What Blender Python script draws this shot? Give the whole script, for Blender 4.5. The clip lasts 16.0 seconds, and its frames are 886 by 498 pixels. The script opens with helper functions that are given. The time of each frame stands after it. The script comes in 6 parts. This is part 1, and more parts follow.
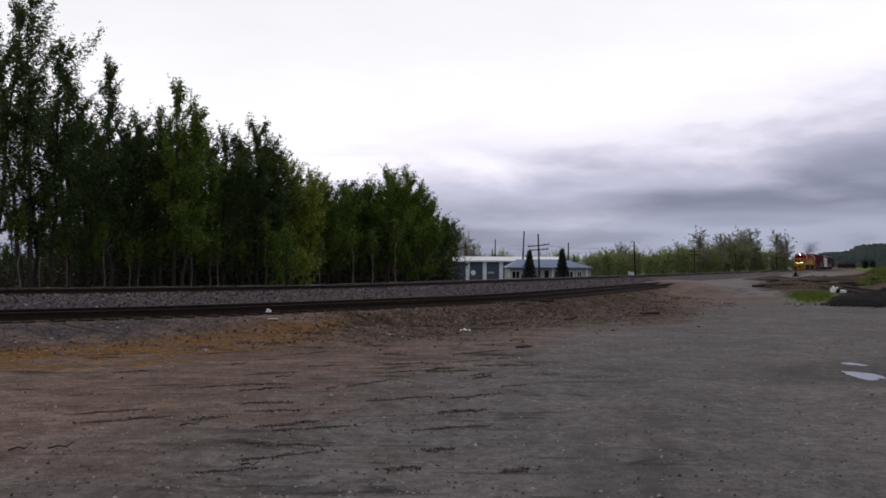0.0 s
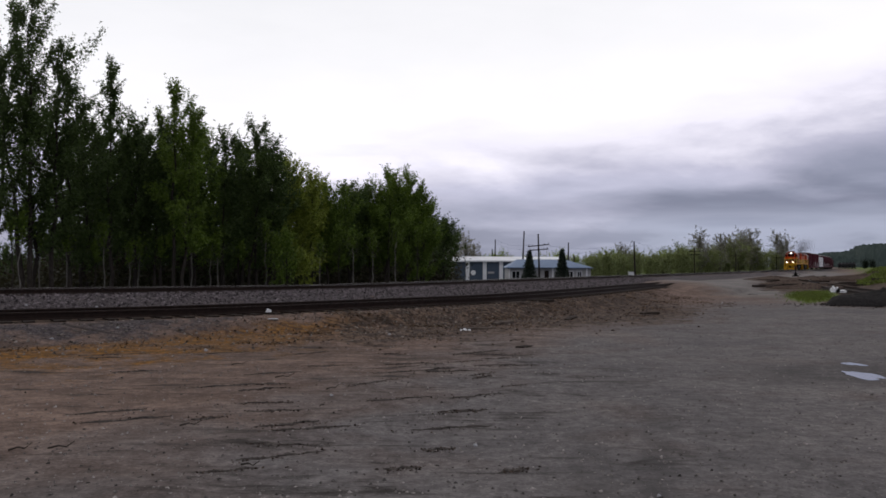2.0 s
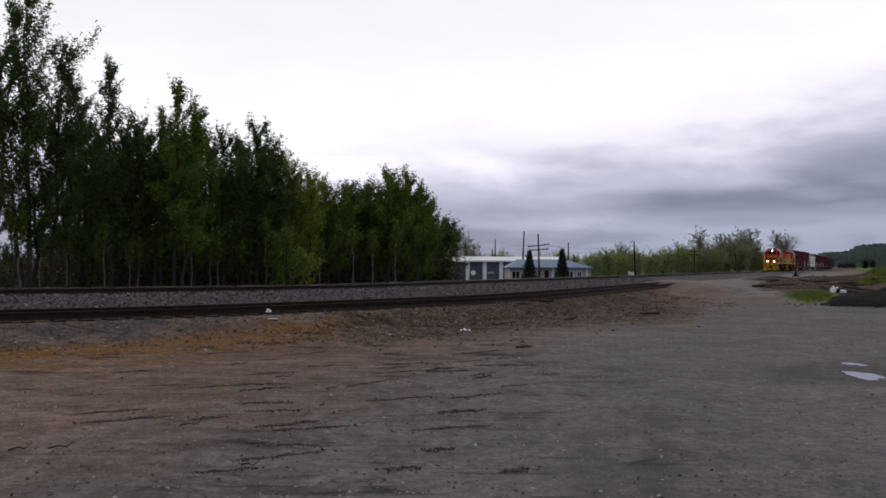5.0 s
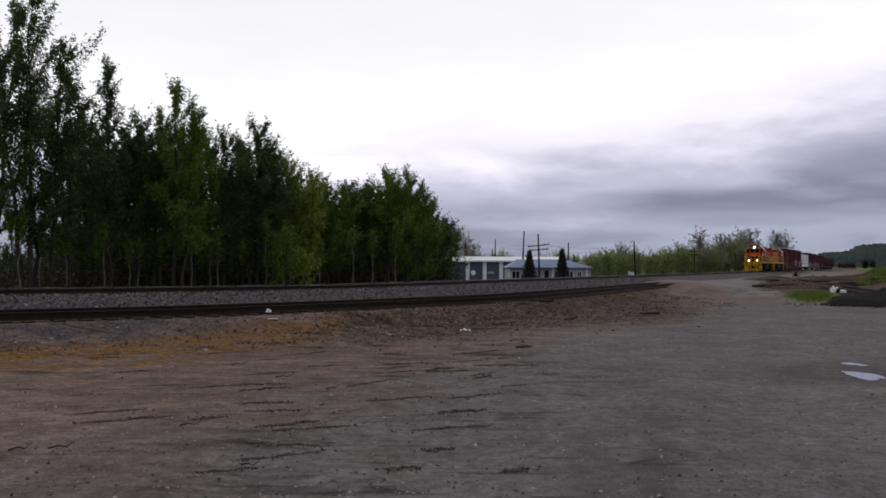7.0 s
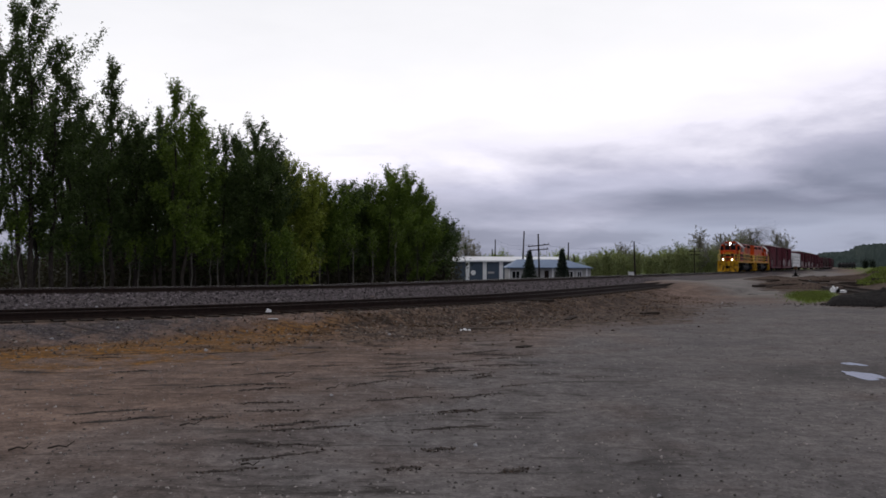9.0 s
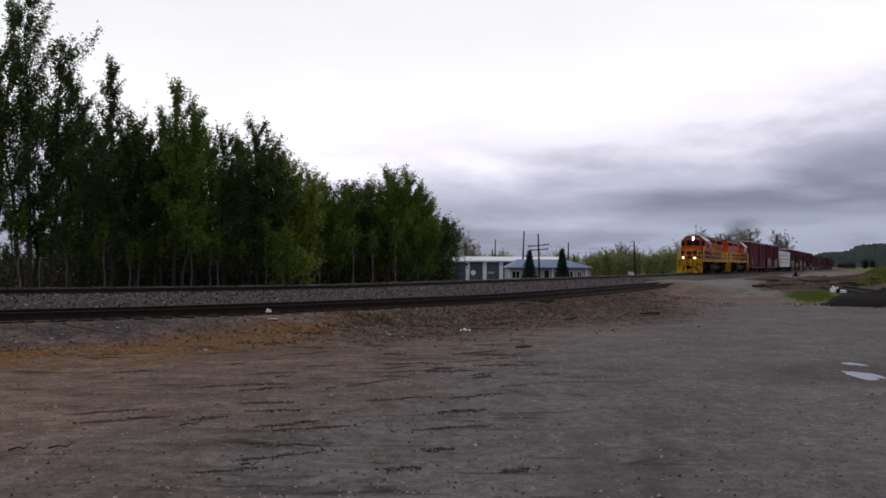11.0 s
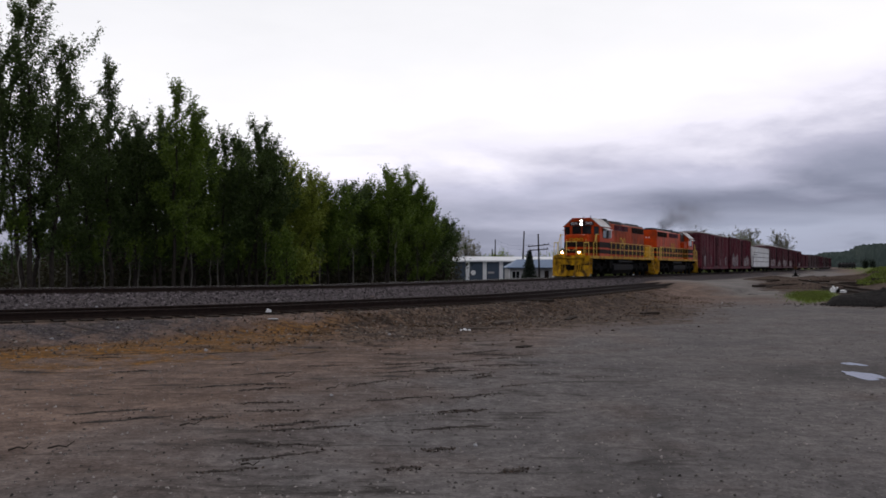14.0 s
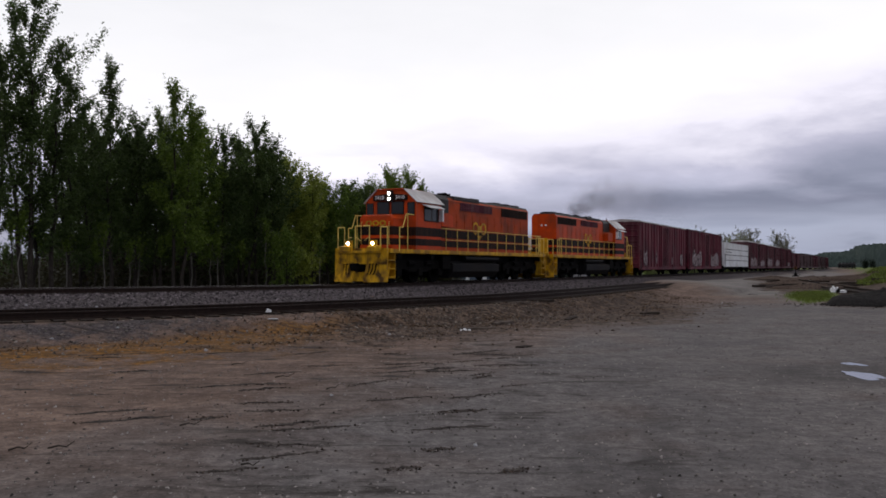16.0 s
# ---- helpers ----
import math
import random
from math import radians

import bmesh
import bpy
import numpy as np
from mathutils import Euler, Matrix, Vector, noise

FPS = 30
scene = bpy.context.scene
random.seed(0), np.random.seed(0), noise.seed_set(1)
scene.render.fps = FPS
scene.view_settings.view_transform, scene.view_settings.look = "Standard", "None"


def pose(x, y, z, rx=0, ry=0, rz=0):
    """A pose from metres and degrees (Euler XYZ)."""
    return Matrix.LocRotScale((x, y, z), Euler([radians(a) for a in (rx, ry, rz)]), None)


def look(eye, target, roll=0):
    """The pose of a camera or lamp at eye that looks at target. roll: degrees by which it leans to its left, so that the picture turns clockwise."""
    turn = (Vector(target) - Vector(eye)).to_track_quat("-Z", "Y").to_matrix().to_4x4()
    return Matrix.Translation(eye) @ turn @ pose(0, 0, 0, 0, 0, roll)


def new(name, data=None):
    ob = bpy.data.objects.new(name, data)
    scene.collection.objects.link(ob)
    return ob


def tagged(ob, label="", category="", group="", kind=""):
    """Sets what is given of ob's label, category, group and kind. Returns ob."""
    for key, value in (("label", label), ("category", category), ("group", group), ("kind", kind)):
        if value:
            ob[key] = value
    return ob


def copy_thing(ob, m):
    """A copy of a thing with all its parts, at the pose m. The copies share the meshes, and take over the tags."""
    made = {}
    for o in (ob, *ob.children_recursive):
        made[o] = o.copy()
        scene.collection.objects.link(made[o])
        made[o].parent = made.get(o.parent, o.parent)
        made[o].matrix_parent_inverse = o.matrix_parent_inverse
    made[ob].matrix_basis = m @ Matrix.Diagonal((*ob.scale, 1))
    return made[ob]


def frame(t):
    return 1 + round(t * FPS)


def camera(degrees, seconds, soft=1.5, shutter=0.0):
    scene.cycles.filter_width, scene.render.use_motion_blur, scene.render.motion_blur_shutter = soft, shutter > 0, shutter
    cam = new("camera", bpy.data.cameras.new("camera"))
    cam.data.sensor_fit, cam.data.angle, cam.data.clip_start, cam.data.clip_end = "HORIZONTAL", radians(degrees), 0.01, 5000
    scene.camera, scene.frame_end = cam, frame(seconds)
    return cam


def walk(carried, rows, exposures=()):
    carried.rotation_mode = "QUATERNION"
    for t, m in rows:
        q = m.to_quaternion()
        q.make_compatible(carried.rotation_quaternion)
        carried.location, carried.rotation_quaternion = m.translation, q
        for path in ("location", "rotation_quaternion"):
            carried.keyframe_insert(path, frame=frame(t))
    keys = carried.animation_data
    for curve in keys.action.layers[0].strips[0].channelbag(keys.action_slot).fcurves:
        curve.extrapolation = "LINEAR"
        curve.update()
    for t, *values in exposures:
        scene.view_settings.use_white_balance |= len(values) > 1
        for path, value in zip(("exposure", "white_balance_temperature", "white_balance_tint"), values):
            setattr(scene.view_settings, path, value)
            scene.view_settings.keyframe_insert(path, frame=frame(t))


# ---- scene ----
cam = camera(54.93, 16.0, soft=1.7)
EYE = (0.0, 0.0, 1.6)
VIEW = look(EYE, (0.0, 100.0, 1.6 + 1.907), roll=0.19)
walk(cam, [(0.0, VIEW), (16.0, VIEW)], exposures=[(0.0, 0.0), (16.0, 0.0)])
RAIL_Z = 0.716          # rail top of the main track
SPEED = 14.376


# ---- light ----
def make_world():
    w = bpy.data.worlds.new("overcast_sky")
    scene.world = w
    w.use_nodes = True
    nt = w.node_tree
    nt.nodes.clear()
    N, L = nt.nodes.new, nt.links.new
    out, bg = N("ShaderNodeOutputWorld"), N("ShaderNodeBackground")
    sky = N("ShaderNodeTexSky")
    sky.sky_type, sky.sun_disc = "NISHITA", False
    sky.sun_elevation, sky.sun_rotation = radians(50), radians(-60)
    tc = N("ShaderNodeTexCoord")
    sep = N("ShaderNodeSeparateXYZ")
    L(tc.outputs["Generated"], sep.inputs[0])
    # flattened cloud noise: stretched along the horizon
    div = N("ShaderNodeVectorMath")
    div.operation = "MULTIPLY"
    div.inputs[1].default_value = (1.0, 1.0, 3.4)
    L(tc.outputs["Generated"], div.inputs[0])
    n1 = N("ShaderNodeTexNoise")
    n1.inputs["Scale"].default_value, n1.inputs["Detail"].default_value = 5.4, 7
    n1.inputs["Roughness"].default_value, n1.inputs["Distortion"].default_value = 0.55, 0.2
    L(div.outputs[0], n1.inputs["Vector"])
    # height in the sky, shifted by the noise
    nsub = N("ShaderNodeMath")
    nsub.operation = "MULTIPLY_ADD"
    nsub.inputs[1].default_value, nsub.inputs[2].default_value = 0.14, -0.058
    L(n1.outputs["Fac"], nsub.inputs[0])
    # the sun's side of the sky is lighter
    side = N("ShaderNodeMath")
    side.operation = "MULTIPLY_ADD"
    side.inputs[1].default_value = -0.082
    L(sep.outputs["X"], side.inputs[0])
    ahead = N("ShaderNodeMath")
    ahead.operation = "MULTIPLY_ADD"
    ahead.inputs[1].default_value = 0.24
    L(sep.outputs["Y"], ahead.inputs[0])
    L(sep.outputs["Z"], ahead.inputs[2])
    less = N("ShaderNodeMath")
    less.operation = "SUBTRACT"
    less.inputs[1].default_value = 0.225
    L(ahead.outputs[0], less.inputs[0])
    L(less.outputs[0], side.inputs[2])
    add = N("ShaderNodeMath")
    add.operation = "ADD"
    L(side.outputs[0], add.inputs[0])
    L(nsub.outputs[0], add.inputs[1])
    ramp = N("ShaderNodeValToRGB")
    e = ramp.color_ramp.elements
    shift = 0.25

    def at(i, z, c):
        if i > 1:
            e.new(z + shift)
        e[i].position, e[i].color = z + shift, (*c, 1)
    mapr = N("ShaderNodeMath")
    mapr.operation = "ADD"
    mapr.inputs[1].default_value = shift
    L(add.outputs[0], mapr.inputs[0])
    L(mapr.outputs[0], ramp.inputs[0])
    at(0, -0.22, (0.40, 0.415, 0.53))
    at(1, -0.022, (0.44, 0.46, 0.58))
    at(2, 0.012, (0.310, 0.328, 0.435))
    at(3, 0.055, (0.325, 0.335, 0.445))
    at(4, 0.100, (0.525, 0.515, 0.65))
    at(5, 0.150, (0.98, 0.94, 1.06))
    at(6, 0.19, (1.08, 1.06, 1.09))
    at(7, 0.42, (0.85, 0.85, 0.88))
    at(8, 0.72, (0.45, 0.46, 0.50))
    mix = N("ShaderNodeMix")
    mix.data_type = "RGBA"
    mix.inputs["Factor"].default_value = 0.06
    # long flat streaks of cloud low over the horizon
    flat = N("ShaderNodeVectorMath")
    flat.operation = "MULTIPLY"
    flat.inputs[1].default_value = (1.0, 1.0, 6.0)
    L(tc.outputs["Generated"], flat.inputs[0])
    n2 = N("ShaderNodeTexNoise")
    n2.inputs["Scale"].default_value, n2.inputs["Detail"].default_value = 4.2, 6
    n2.inputs["Roughness"].default_value, n2.inputs["Distortion"].default_value = 0.48, 0.25
    L(flat.outputs[0], n2.inputs["Vector"])
    r2 = N("ShaderNodeValToRGB")
    q = r2.color_ramp.elements
    q[0].position, q[0].color = 0.34, (0.82, 0.83, 0.85, 1)
    q[1].position, q[1].color = 0.68, (1.15, 1.16, 1.16, 1)
    q.new(0.46).color = (0.88, 0.885, 0.90, 1)
    q.new(0.52).color = (1.05, 1.05, 1.05, 1)
    L(n2.outputs["Fac"], r2.inputs[0])
    low = N("ShaderNodeMapRange")
    low.interpolation_type = "SMOOTHSTEP"
    low.inputs["From Min"].default_value, low.inputs["From Max"].default_value = 0.07, 0.17
    low.inputs["To Min"].default_value, low.inputs["To Max"].default_value = 1.0, 0.0
    L(sep.outputs["Z"], low.inputs["Value"])
    # a darker bank of cloud over a lighter gap, ahead and to one side
    waver = N("ShaderNodeMath")
    waver.operation = "MULTIPLY_ADD"
    waver.inputs[1].default_value = 0.075
    L(n2.outputs["Fac"], waver.inputs[0])
    L(sep.outputs["Z"], waver.inputs[2])
    bank = N("ShaderNodeValToRGB")
    k = bank.color_ramp.elements
    k[0].position, k[0].color = 0.03, (0.92, 0.94, 0.97, 1)
    k[1].position, k[1].color = 0.175, (1.0, 1.0, 1.0, 1)
    for z, c in ((0.066, (1.16, 1.18, 1.17)), (0.088, (1.22, 1.24, 1.22)), (0.104, (0.80, 0.81, 0.84)), (0.120, (0.84, 0.85, 0.87)), (0.138, (1.04, 1.04, 1.04))):
        k.new(z).color = (*c, 1)
    L(waver.outputs[0], bank.inputs[0])
    reach = N("ShaderNodeMapRange")
    reach.interpolation_type = "SMOOTHSTEP"
    reach.inputs["From Min"].default_value, reach.inputs["From Max"].default_value = -0.05, 0.24
    L(sep.outputs["X"], reach.inputs["Value"])
    banked = N("ShaderNodeMix")
    banked.data_type, banked.blend_type = "RGBA", "MULTIPLY"
    L(reach.outputs[0], banked.inputs["Factor"])
    L(ramp.outputs["Color"], banked.inputs["A"])
    L(bank.outputs["Color"], banked.inputs["B"])
    streaks = N("ShaderNodeMix")
    streaks.data_type, streaks.blend_type = "RGBA", "MULTIPLY"
    L(low.outputs[0], streaks.inputs["Factor"])
    L(banked.outputs["Result"], streaks.inputs["A"])
    L(r2.outputs["Color"], streaks.inputs["B"])
    L(streaks.outputs["Result"], mix.inputs["A"])
    dim = N("ShaderNodeMix")
    dim.data_type, dim.blend_type = "RGBA", "MULTIPLY"
    dim.inputs["Factor"].default_value = 1.0
    dim.inputs["B"].default_value = (0.1, 0.1, 0.1, 1)
    L(sky.outputs[0], dim.inputs["A"])
    L(dim.outputs["Result"], mix.inputs["B"])
    L(mix.outputs["Result"], bg.inputs["Color"])
    bg.inputs["Strength"].default_value = 1.0
    L(bg.outputs[0], out.inputs[0])


make_world()
sun = new("sun", bpy.data.lights.new("sun", "SUN"))
sun.data.energy, sun.data.angle, sun.data.color = 0.4, radians(25), (1.0, 0.96, 0.9)
sun.matrix_world = look((-60, 40, 100), (0, 0, 0))


# ---- materials ----
def noise_mat(name, c1, c2, scale=8.0, rough=0.8, bump=0.2, metal=0.0, stain=None, stain_scale=0.6, stain_amount=0.5, spec=0.12, coords="Object", island=0.0, dist=0.02, streak=None):
    m = bpy.data.materials.new(name)
    m.use_nodes = True
    nt = m.node_tree
    N, L = nt.nodes.new, nt.links.new
    b = nt.nodes["Principled BSDF"]
    b.inputs["Roughness"].default_value, b.inputs["Metallic"].default_value = rough, metal
    b.inputs["Specular IOR Level"].default_value = spec
    tc = N("ShaderNodeTexCoord")
    n = N("ShaderNodeTexNoise")
    n.inputs["Scale"].default_value, n.inputs["Detail"].default_value, n.inputs["Roughness"].default_value = scale, 5, 0.65
    L(tc.outputs[coords], n.inputs["Vector"])
    r = N("ShaderNodeValToRGB")
    e = r.color_ramp.elements
    e[0].position, e[0].color, e[1].position, e[1].color = 0.3, (*c1, 1), 0.7, (*c2, 1)
    L(n.outputs["Fac"], r.inputs[0])
    col = r.outputs["Color"]
    if stain:
        n2 = N("ShaderNodeTexNoise")
        n2.inputs["Scale"].default_value, n2.inputs["Detail"].default_value = stain_scale, 4
        L(tc.outputs[coords], n2.inputs["Vector"])
        r2 = N("ShaderNodeValToRGB")
        r2.color_ramp.elements[0].position, r2.color_ramp.elements[1].position = 0.44, 0.64
        r2.color_ramp.elements[1].color = (stain_amount,) * 3 + (1,)
        L(n2.outputs["Fac"], r2.inputs[0])
        mx = N("ShaderNodeMix")
        mx.data_type = "RGBA"
        L(r2.outputs["Color"], mx.inputs["Factor"])
        L(col, mx.inputs["A"])
        mx.inputs["B"].default_value = (*stain, 1)
        col = mx.outputs["Result"]
    if streak:
        # runs of dirt or rubbed paint down the sides: colour, amount, runs to the metre
        mp = N("ShaderNodeMapping")
        mp.inputs["Scale"].default_value = (streak[2], streak[2], streak[2] * 0.09)
        L(tc.outputs[coords], mp.inputs["Vector"])
        n3 = N("ShaderNodeTexNoise")
        n3.inputs["Scale"].default_value, n3.inputs["Detail"].default_value, n3.inputs["Roughness"].default_value = 1.0, 5, 0.7
        L(mp.outputs[0], n3.inputs["Vector"])
        r3 = N("ShaderNodeValToRGB")
        r3.color_ramp.elements[0].position, r3.color_ramp.elements[1].position = 0.47, 0.68
        r3.color_ramp.elements[1].color = (streak[1],) * 3 + (1,)
        L(n3.outputs["Fac"], r3.inputs[0])
        mx3 = N("ShaderNodeMix")
        mx3.data_type = "RGBA"
        L(r3.outputs["Color"], mx3.inputs["Factor"])
        L(col, mx3.inputs["A"])
        mx3.inputs["B"].default_value = (*streak[0], 1)
        col = mx3.outputs["Result"]
    if island:
        g = N("ShaderNodeNewGeometry")
        hs = N("ShaderNodeHueSaturation")
        ma = N("ShaderNodeMath")
        ma.operation = "MULTIPLY_ADD"
        ma.inputs[1].default_value, ma.inputs[2].default_value = 2 * island, 1 - island
        L(g.outputs["Random Per Island"], ma.inputs[0])
        L(ma.outputs[0], hs.inputs["Value"])
        L(col, hs.inputs["Color"])
        col = hs.outputs["Color"]
    L(col, b.inputs["Base Color"])
    if bump:
        bp = N("ShaderNodeBump")
        bp.inputs["Strength"].default_value, bp.inputs["Distance"].default_value = bump, dist
        L(n.outputs["Fac"], bp.inputs["Height"])
        L(bp.outputs["Normal"], b.inputs["Normal"])
    return m


def glow_mat(name, c, strength):
    m = bpy.data.materials.new(name)
    m.use_nodes = True
    b = m.node_tree.nodes["Principled BSDF"]
    b.inputs["Base Color"].default_value = (*c, 1)
    b.inputs["Emission Color"].default_value = (*c, 1)
    b.inputs["Emission Strength"].default_value = strength
    return m


def leaf_mat(name, c1, c2):
    m = noise_mat(name, c1, c2, scale=0.7, rough=0.55, bump=0, spec=0.25, island=0.35)
    nt = m.node_tree
    b, out = nt.nodes["Principled BSDF"], nt.nodes["Material Output"]
    tr, mx = nt.nodes.new("ShaderNodeBsdfTranslucent"), nt.nodes.new("ShaderNodeMixShader")
    mx.inputs[0].default_value = 0.38
    src = b.inputs["Base Color"].links[0].from_socket
    nt.links.new(src, tr.inputs["Color"])
    nt.links.new(b.outputs[0], mx.inputs[1])
    nt.links.new(tr.outputs[0], mx.inputs[2])
    nt.links.new(mx.outputs[0], out.inputs["Surface"])
    return m


M = {}
M["orange"] = noise_mat("orange_paint", (0.47, 0.044, 0.003), (0.56, 0.058, 0.004), 3, 0.42, 0.03, stain=(0.17, 0.04, 0.015), stain_scale=0.9, stain_amount=0.55, spec=0.12, streak=((0.14, 0.032, 0.012), 0.4, 1.8))
M["orange_pale"] = noise_mat("weathered_orange_paint", (0.33, 0.043, 0.007), (0.43, 0.059, 0.010), 3, 0.55, 0.03, stain=(0.10, 0.030, 0.016), stain_scale=0.8, stain_amount=0.65, spec=0.10, streak=((0.07, 0.024, 0.014), 0.5, 1.6))
M["black"] = noise_mat("black_paint", (0.009, 0.007, 0.007), (0.018, 0.013, 0.012), 4, 0.6, 0.05, stain=(0.035, 0.018, 0.012), stain_amount=0.5, spec=0.06, streak=((0.07, 0.030, 0.018), 0.45, 4.0))
M["yellow"] = noise_mat("yellow_paint", (0.54, 0.285, 0.006), (0.64, 0.35, 0.010), 5, 0.5, 0.03, stain=(0.16, 0.085, 0.02), stain_scale=1.7, stain_amount=0.75, spec=0.15, streak=((0.10, 0.05, 0.015), 0.6, 3.5))
M["grime"] = noise_mat("oily_steel", (0.002, 0.002, 0.002), (0.007, 0.006, 0.0055), 6, 0.8, 0.3, metal=0.0, spec=0.04)
M["tank"] = noise_mat("grey_fuel_tank", (0.006, 0.006, 0.007), (0.014, 0.013, 0.014), 3, 0.6, 0.1, stain=(0.018, 0.014, 0.011), spec=0.08)
M["roofgrey"] = noise_mat("dark_roof_paint", (0.020, 0.018, 0.018), (0.048, 0.042, 0.040), 4, 0.5, 0.1)
# pale metal for roofs; on the cab slope it paints the sky's reflection
M["silver"] = noise_mat("bare_metal_and_sky_sheen", (0.50, 0.49, 0.48), (0.65, 0.63, 0.62), 2, 0.45, 0.05, stain=(0.22, 0.16, 0.14), stain_scale=0.7, stain_amount=0.6)
M["glass"] = noise_mat("cab_window_glass", (0.010, 0.011, 0.013), (0.015, 0.016, 0.018), 2, 0.06, 0, spec=0.30)
M["maroon"] = noise_mat("maroon_boxcar_paint", (0.090, 0.010, 0.022), (0.135, 0.017, 0.031), 2, 0.65, 0.05, stain=(0.045, 0.012, 0.018), stain_scale=0.45, stain_amount=0.75, streak=((0.21, 0.12, 0.12), 0.5, 2.4))
M["maroon_dark"] = noise_mat("dark_maroon_paint", (0.075, 0.014, 0.024), (0.110, 0.021, 0.032), 2, 0.65, 0.05, stain=(0.045, 0.024, 0.026), stain_scale=0.4, stain_amount=0.7, streak=((0.19, 0.13, 0.13), 0.45, 1.6))
M["brown"] = noise_mat("brown_boxcar_paint", (0.07, 0.04, 0.042), (0.11, 0.062, 0.062), 2, 0.7, 0.05, stain=(0.05, 0.04, 0.042), stain_scale=0.4, streak=((0.16, 0.13, 0.13), 0.4, 1.2))
M["white"] = noise_mat("white_car_paint", (0.60, 0.60, 0.62), (0.72, 0.72, 0.72), 2, 0.55, 0.05, stain=(0.4, 0.37, 0.34), stain_scale=0.5, stain_amount=0.5)
M["graffiti"] = noise_mat("pale_spray_paint", (0.085, 0.030, 0.038), (0.44, 0.39, 0.39), 2.6, 0.6, 0, streak=((0.10, 0.03, 0.04), 0.9, 2.2))
M["rail"] = noise_mat("rusty_rail_steel", (0.016, 0.011, 0.009), (0.034, 0.022, 0.018), 9, 0.7, 0.2, metal=0.3, spec=0.1)
M["railtop"] = noise_mat("worn_rail_head", (0.16, 0.15, 0.15), (0.24, 0.22, 0.21), 5, 0.35, 0.05, metal=0.8)
M["tie"] = noise_mat("creosoted_timber", (0.018, 0.014, 0.012), (0.05, 0.04, 0.034), 7, 0.85, 0.5, spec=0.03)
M["ballast"] = noise_mat("ballast_stone", (0.026, 0.021, 0.023), (0.165, 0.142, 0.145), 20, 0.9, 0.3, island=0.85, spec=0.03)
M["pebble"] = noise_mat("yard_pebble", (0.075, 0.066, 0.062), (0.25, 0.225, 0.21), 20, 0.9, 0.3, island=0.75, spec=0.03)
M["bark_dark"] = noise_mat("dark_bark", (0.022, 0.018, 0.015), (0.045, 0.038, 0.032), 6, 0.9, 0.6)
M["bark_pale"] = noise_mat("pale_aspen_bark", (0.10, 0.092, 0.08), (0.19, 0.175, 0.155), 4, 0.85, 0.4, stain=(0.04, 0.035, 0.03), stain_scale=2.5)
M["leaf_dark"] = leaf_mat("dark_poplar_leaf", (0.042, 0.068, 0.018), (0.070, 0.105, 0.026))
M["leaf_mid"] = leaf_mat("green_poplar_leaf", (0.074, 0.120, 0.014), (0.122, 0.178, 0.024))
M["leaf_light"] = leaf_mat("yellow_green_leaf", (0.175, 0.215, 0.028), (0.24, 0.28, 0.044))
M["leaf_far"] = leaf_mat("spring_willow_leaf", (0.21, 0.28, 0.065), (0.28, 0.34, 0.10))
M["leaf_bud"] = leaf_mat("brown_budding_leaf", (0.17, 0.165, 0.125), (0.24, 0.23, 0.175))
M["needle"] = leaf_mat("spruce_needles", (0.018, 0.028, 0.020), (0.034, 0.048, 0.032))
M["grass"] = noise_mat("spring_grass", (0.080, 0.112, 0.020), (0.135, 0.170, 0.038), 3, 0.9, 0.4, stain=(0.12, 0.12, 0.05), island=0.3, spec=0.03)
M["wood"] = noise_mat("weathered_pole_wood", (0.018, 0.014, 0.012), (0.045, 0.036, 0.031), 5, 0.9, 0.4)
M["coal"] = noise_mat("dark_asphalt_millings", (0.008, 0.0075, 0.0075), (0.024, 0.022, 0.021), 14, 0.9, 0.8, island=0.5, spec=0.03)
M["bwall_dark"] = noise_mat("slate_blue_cladding", (0.055, 0.075, 0.105), (0.075, 0.095, 0.13), 0.7, 0.7, 0.05)
M["bwall"] = noise_mat("pale_grey_cladding", (0.30, 0.30, 0.31), (0.38, 0.37, 0.37), 0.6, 0.75, 0.05, stain=(0.22, 0.21, 0.2))
M["broof"] = noise_mat("blue_metal_roof", (0.12, 0.17, 0.26), (0.16, 0.21, 0.31), 0.5, 0.5, 0.05)
M["bwhite"] = noise_mat("white_trim", (0.62, 0.62, 0.64), (0.74, 0.74, 0.75), 0.8, 0.6, 0.03)
M["concrete"] = noise_mat("concrete", (0.28, 0.27, 0.26), (0.4, 0.39, 0.37), 4, 0.9, 0.2)
M["rust"] = noise_mat("rusty_steel", (0.10, 0.05, 0.03), (0.18, 0.09, 0.05), 5, 0.85, 0.3)
M["litter"] = noise_mat("white_plastic", (0.65, 0.65, 0.66), (0.78, 0.78, 0.78), 3, 0.5, 0.1)
M["tankcar"] = noise_mat("black_tank_car_paint", (0.012, 0.012, 0.014), (0.022, 0.022, 0.024), 1, 0.5, 0.05, stain=(0.04, 0.035, 0.03))
# forest colour lifted and blued so that it carries the distance haze
M["hill"] = noise_mat("hazy_forested_hillside", (0.040, 0.055, 0.052), (0.070, 0.086, 0.076), 0.03, 0.95, 0, stain=(0.035, 0.052, 0.048), stain_scale=0.006, spec=0.02)
M["plough"] = noise_mat("scuffed_yellow_paint", (0.52, 0.27, 0.006), (0.64, 0.35, 0.010), 4, 0.55, 0.05, stain=(0.045, 0.022, 0.008), stain_scale=2.2, stain_amount=0.95, spec=0.12, streak=((0.10, 0.045, 0.012), 0.8, 4.5))
